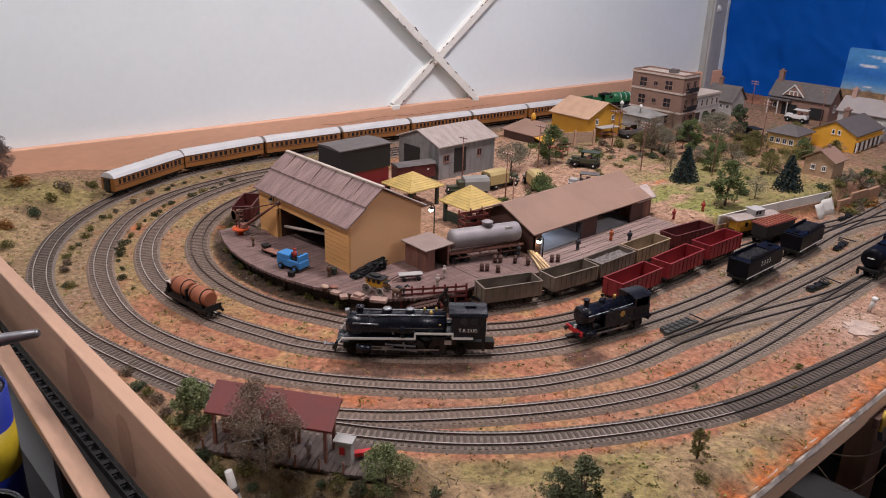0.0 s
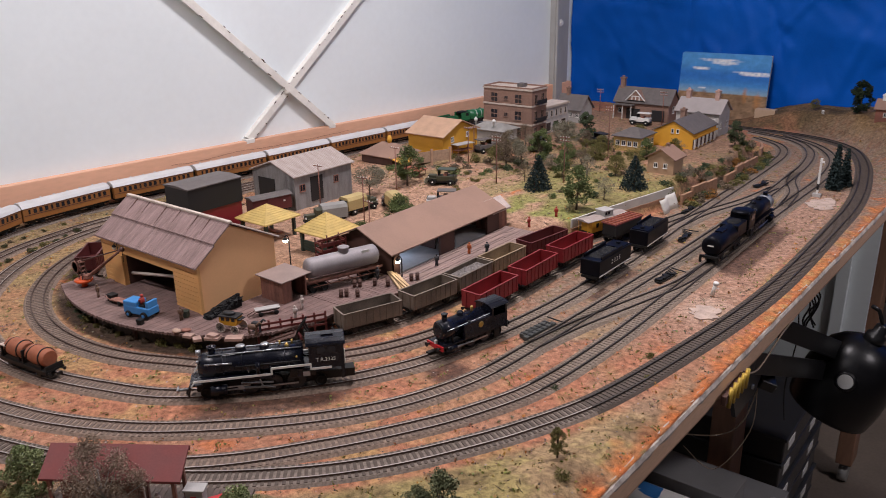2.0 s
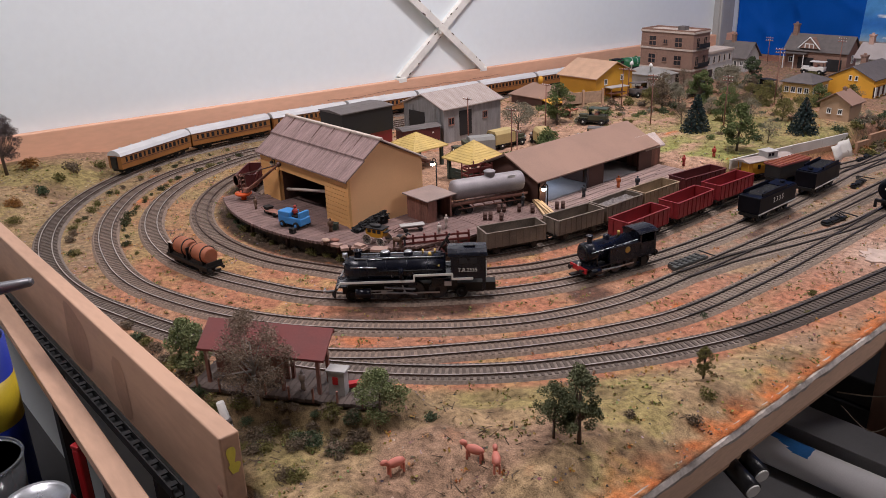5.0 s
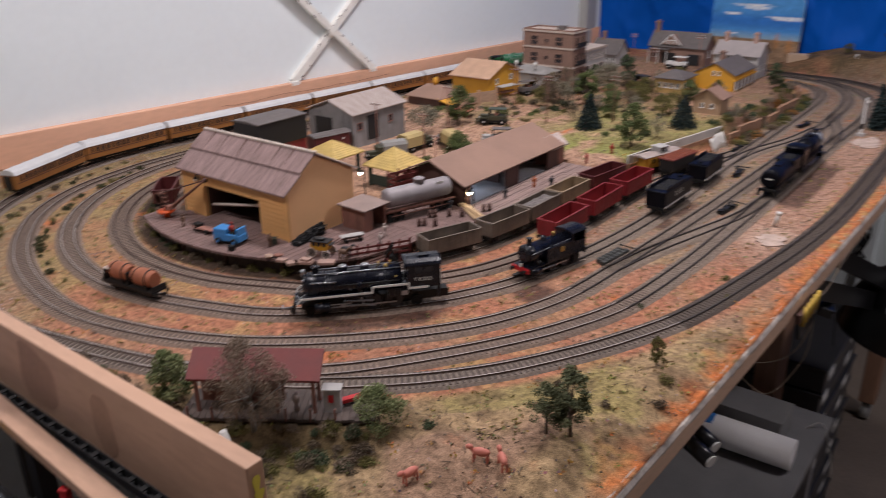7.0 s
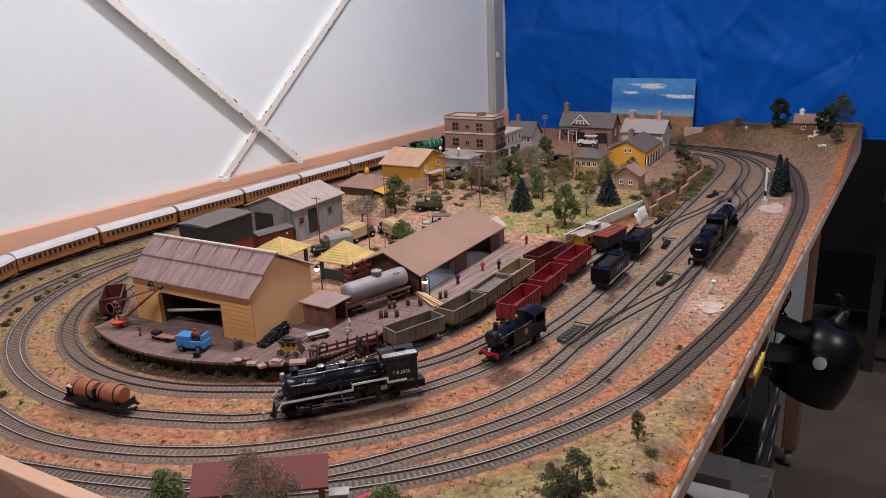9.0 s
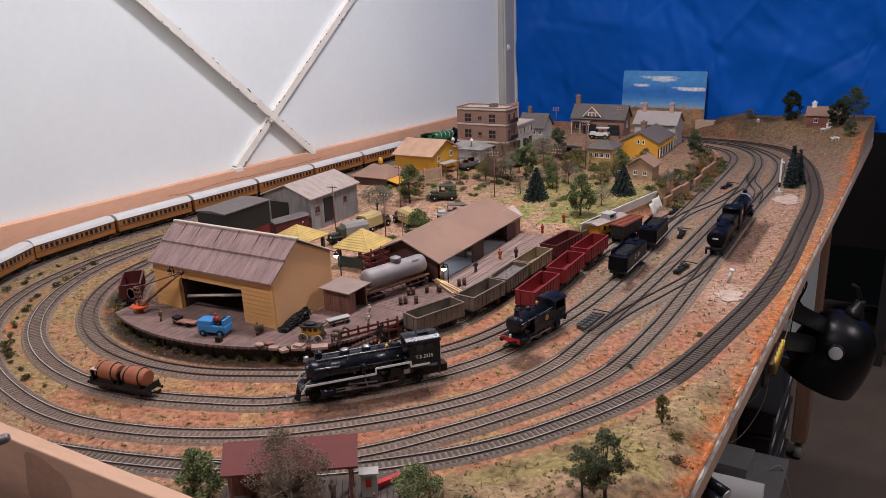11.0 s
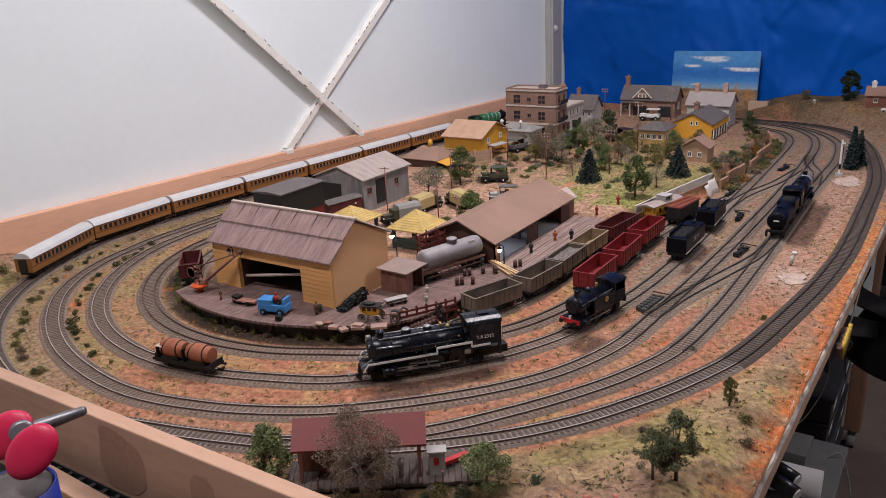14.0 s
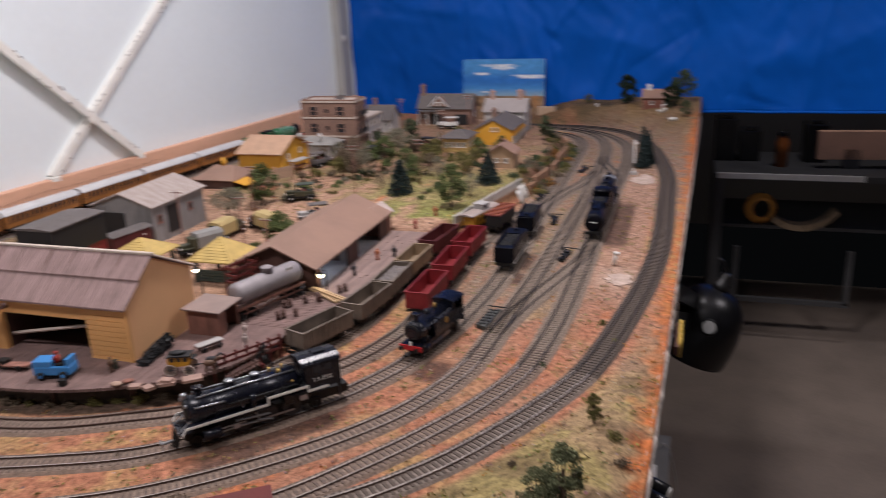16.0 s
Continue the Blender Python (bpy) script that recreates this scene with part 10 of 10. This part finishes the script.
cup = thing("enamel_pot", pose(-0.03, 1.50, FLOOR_Z), "white enamel pot on the workshop floor", "pot")
part("body", lathe(B(), (0, 0, 0), (0, 0, 1), [(0, 0.05), (0.10, 0.055), (0.10, 0.050), (0.01, 0.046)], 24), WHITEP, cup)
mass = thing("storage_box", pose(-0.62, 1.55, FLOOR_Z), "large dark storage box under the table", "box", "")
part("body", box(B(), (0, 0, 0.38), (0.42, 0.9, 0.76)), BLACKP, mass, bevel=0.006)
part("lid", box(B(), (0, 0, 0.77), (0.43, 0.91, 0.02)), BLACKP, mass, bevel=0.003)
for k in range(4):
    ob = solid("paper_scrap", box(B(), (0, 0, 0.0015), (0.022, 0.012, 0.003)), STONE, "pale paper scrap on the shelf", "paper scrap", group="paper scraps under the table", m=pose(-0.30 + 0.03 * k, 1.375 + 0.008 * (k % 2), -0.431, 0, 0, 33 * k))

# ---- workbench at the dark end of the room ----
bench = thing("workbench", pose(0, 0, 0), "dark workbench with a white-edged top", "workbench")
DKGREY = M("dark_grey_steel", (0.05, 0.05, 0.052), 0.6, var=0.3, scale=10)
part("top", box(B(), (0.55, 3.52, -0.335), (0.90, 0.46, 0.024)), DKGREY, bench)
part("edge_strip", box(B(), (0.38, 3.287, -0.330), (0.54, 0.010, 0.022)), WHITEP, bench, "white edge strip")
for x in (0.12, 0.98):
    for y in (3.31, 3.73):
        part("leg", box(B(), (x, y, (FLOOR_Z - 0.347) / 2), (0.04, 0.04, -0.347 - FLOOR_Z)), DKGREY, bench)
part("shelf", box(B(), (0.55, 3.52, -0.545), (0.82, 0.42, 0.014)), DKGREY, bench)
part("lower_rail", box(B(), (0.42, 3.30, -0.86), (0.46, 0.02, 0.02)), DKGREY, bench, "grey lower rail")
part("upright", box(B(), (0.635, 3.30, -0.745), (0.02, 0.02, 0.23)), DKGREY, bench)
part("upright", box(B(), (0.205, 3.30, -0.745), (0.02, 0.02, 0.23)), DKGREY, bench)
CORD = M("orange_cord", (0.60, 0.27, 0.05), 0.6, var=0.4, scale=60, bump=0.4)
coil = thing("wire_coil", pose(0.29, 3.34, -0.538, 80, 0, 10), "coil of orange-brown cord on the shelf", "coil")
for k in range(4):
    bm = B()
    R = 0.055 - 0.004 * k
    ring_pts = [Vector((R * math.cos(a) , 0.060 + R * math.sin(a), 0.006 * k)) for a in np.linspace(0, 2 * math.pi, 25)]
    tube(bm, ring_pts, 0.0095, 8)
    part("loop", bm, CORD, coil)
strip2 = thing("curved_wood_strip", pose(0, 0, 0), "tan curved wooden strip lying on the shelf", "wood strip")
bm = B()
rows = []
for k in range(25):
    a = radians(232 + 4 * k)
    rows.append([bm.verts.new((0.435 + r * math.cos(a), y, -0.385 + r * math.sin(a))) for r, y in ((0.146, 3.30), (0.170, 3.30), (0.170, 3.36), (0.146, 3.36))])
for a, b in zip(rows, rows[1:]):
    for k in range(4):
        bm.faces.new((a[k], a[(k + 1) % 4], b[(k + 1) % 4], b[k]))
bm.faces.new(rows[0][::-1])
bm.faces.new(rows[-1])
bmesh.ops.recalc_face_normals(bm, faces=bm.faces[:])
part("strip", bm, WAGTAN, strip2)
plk = thing("pink_board", pose(0.62, 3.45, -0.322, 0, 0, 4), "pink-brown painted board leaning on the bench", "board")
part("board", box(B(), (0.068, 0, 0.094), (0.40, 0.03, 0.116)), PLANK, plk, bevel=0.002)
part("foot", box(B(), (0.0, 0, 0.039), (0.06, 0.03, 0.078)), DKGREY, plk)
jar = thing("amber_jar", pose(0.36, 3.46, -0.323), "small amber jar on the workbench", "jar")
part("jar", lathe(B(), (0, 0, 0), (0, 0, 1), [(0, 0.025), (0.10, 0.027), (0.12, 0.018), (0.13, 0.018)], 18), M("amber", (0.35, 0.10, 0.02), 0.3, var=0.2), jar)
part("lid", lathe(B(), (0, 0, 0.13), (0, 0, 1), [(0, 0.02), (0.016, 0.02)], 18), DARK, jar)
for k, (x, h) in enumerate(((0.14, 0.18), (0.24, 0.13), (0.50, 0.16), (0.86, 0.20))):
    ob = thing("tool_case", pose(x, 3.60, -0.323), "dark tool case on the workbench", "tool case", "cases on the workbench")
    part("body", box(B(), (0, 0, h / 2), (0.085, 0.12, h)), DARK, ob, bevel=0.004)
    part("handle", box(B(), (0, -0.04, h + 0.008), (0.05, 0.012, 0.016)), DARK, ob, bevel=0.003)

# ---- bench and clutter before the table's end ----
BZ = -0.145
fb = thing("side_bench", pose(0, 0, 0), "dark low bench before the table's end", "bench")
part("top", box(B(), (-0.80, 0.05, BZ - 0.012), (1.0, 0.395, 0.024)), BLACKP, fb)
for x in (-1.25, -0.34):
    for y in (-0.10, 0.20):
        part("leg", box(B(), (x, y, (FLOOR_Z + BZ - 0.024) / 2), (0.04, 0.04, BZ - 0.024 - FLOOR_Z)), BLACKP, fb)
lp = thing("lower_plank", pose(-0.56, 0.2385, 0, 0, 0, -2.6), "narrow raw pine strip lying beside the end plank", "plank")
part("board", box(B(), (0, 0, -0.006), (0.90, 0.020, 0.012)), PLANKF, lp, bevel=0.001)
for x in (-0.40, 0.05, 0.21):
    part("spacer", box(B(), (x, 0, (BZ - 0.012) / 2), (0.02, 0.016, -0.012 - BZ)), BLACKP, lp)
strip = thing("cable_strip", pose(0, 0, 0), "black slotted plastic strip lying between the planks", "strip")
bm = box(B(), (-0.66, 0.2665, -0.016), (0.72, 0.0012, 0.010))
box(bm, (-0.66, 0.2575, -0.016), (0.72, 0.0012, 0.010))
box(bm, (-0.66, 0.2620, -0.0205), (0.72, 0.0100, 0.0012))
part("channel", bm, BLACKP, strip)
for k in range(36):
    part("rung", box(B(), (-1.01 + 0.02 * k, 0.2620, -0.0135), (0.006, 0.0075, 0.0016)), BLACKP, strip)
for x in (-0.95, -0.62, -0.34):
    part("clip", box(B(), (x, 0.262, (BZ - 0.021) / 2), (0.008, 0.009, -0.021 - BZ)), DARK, strip)


def drinks_can(x, y):
    ob = thing("drinks_can", pose(x, y, BZ), "red drinks can with a silver lid", "can")
    part("body", lathe(B(), (0, 0, 0), (0, 0, 1), [(0, 0.024), (0.006, 0.031), (0.098, 0.031), (0.108, 0.0265)], 32), M("can_red", (0.50, 0.02, 0.03), 0.3, metal=0.3, var=0.1), ob)
    part("lid", lathe(B(), (0, 0, 0.108), (0, 0, 1), [(0, 0.0265), (0.004, 0.0275), (0.005, 0.0268), (0.0022, 0.0250), (0.0018, 0.008)], 32), STEELB, ob, "silver lid")
    part("pull_tab", box(B(), (0.004, 0.002, 0.1115), (0.020, 0.011, 0.0012), 0.6), STEELB, ob, bevel=0.0005)


drinks_can(-0.395, 0.176)
tub = thing("plastic_tub", pose(-0.490, 0.152, BZ), "clear plastic tub with a rolled rim", "tub")
CLEAR = bpy.data.materials.new("clear_plastic")
CLEAR.use_nodes = True
cb = CLEAR.node_tree.nodes["Principled BSDF"]
cb.inputs["Base Color"].default_value = (0.8, 0.86, 0.9, 1)
cb.inputs["Roughness"].default_value = 0.12
cb.inputs["Transmission Weight"].default_value = 0.95
cb.inputs["IOR"].default_value = 1.3
part("wall", lathe(B(), (0, 0, 0), (0, 0, 1), [(0, 0.030), (0.112, 0.038), (0.112, 0.0365), (0.003, 0.0285)], 32), CLEAR, tub)
part("rim", lathe(B(), (0, 0, 0.111), (0, 0, 1), [(0, 0.0385), (0.003, 0.0395), (0.004, 0.038), (0.003, 0.0365), (0, 0.0365)], 32), CLEAR, tub)
pot = thing("blue_pot", pose(-0.585, 0.178, BZ), "blue tin with a yellow band holding tools", "tin")
part("body", lathe(B(), (0, 0, 0), (0, 0, 1), [(0, 0.036), (0.19, 0.036), (0.19, 0.034), (0.01, 0.034)], 28), M("deep_blue_print", (0.01, 0.03, 0.30), 0.4, var=0.2), pot)
part("band", lathe(B(), (0, 0, 0.10), (0, 0, 1), [(0, 0.0362), (0.0, 0.0366), (0.05, 0.0366), (0.05, 0.0362)], 28), M("yellow_print", (0.6, 0.45, 0.03), 0.4, var=0.2), pot, "yellow printed band")
part("lid", lathe(B(), (0, 0, 0.186), (0, 0, 1), [(0, 0.0335), (0.006, 0.030), (0.010, 0.012)], 28), SLATE, pot, "scuffed grey lid")
pl = thing("pliers", pose(0, 0, 0), "pliers with broad pink-red handles standing in the tin", "pliers")
GRIP = M("pink_red_grip", (0.60, 0.012, 0.07), 0.42, var=0.1)
TOOL = M("grey_tool_steel", (0.20, 0.20, 0.21), 0.4, metal=0.6, var=0.3, scale=80)
j0, j1 = Vector((-0.590, 0.204, 0.088)), Vector((-0.5635, 0.244, 0.0955))
bm = lathe(B(), j0, j1 - j0, [(-0.004, 0.0075), (0.010, 0.0070), (0.036, 0.0052), ((j1 - j0).length, 0.0046), ((j1 - j0).length + 0.003, 0.0028)], 14)
part("jaw", bm, TOOL, pl)
part("pivot", lathe(B(), j0 + Vector((0.004, -0.006, 0.003)), (0.75, -0.45, 0.48), [(-0.004, 0.011), (0.006, 0.011), (0.008, 0.008)], 18), TOOL, pl)
for mid, side in ((Vector((-0.555, 0.187, 0.087)), 0), (Vector((-0.604, 0.192, 0.086)), 1)):
    # a broad flattened loop of a handle
    bm = ball(B(), (0, 0, 0), 0.027, 24, 16, (1.0, 0.26, 0.74))
    tilt = Matrix.Rotation(radians(32), 3, "Z") @ Matrix.Rotation(radians(-28), 3, "X") @ Matrix.Rotation(radians(-48 + 14 * side), 3, "Y")
    bmesh.ops.rotate(bm, verts=bm.verts[:], matrix=tilt)
    bmesh.ops.translate(bm, verts=bm.verts[:], vec=mid)
    part("handle", bm, GRIP, pl, "broad pink-red handle")
for k, (x, y, s, mt) in enumerate(((-0.72, 0.12, 0.06, DARK), (-0.44, 0.2255, 0.010, REDBEAM), (-0.66, 0.06, 0.07, BLACKP), (-0.43, 0.10, 0.05, DARK), (-0.80, 0.17, 0.05, DARK))):
    ob = thing("small_box", pose(x, y, BZ, 0, 0, 23 * k), "small box among clutter on the bench", "box", "clutter on the bench")
    hh = s * 0.8 if s > 0.03 else 0.118
    part("body", box(B(), (0, 0, hh / 2), (s, s * 0.7, hh)), mt, ob, bevel=0.002)
    part("lid", box(B(), (0, 0, hh + 0.002), (s * 1.04, s * 0.74, 0.004)), mt, ob, bevel=0.001)
# ---- track pieces, last ----
for k, (name, line) in enumerate(LINES.items()):
    lay_track(name, line, k, rusty=name in ("platform_road", "crane_siding"))
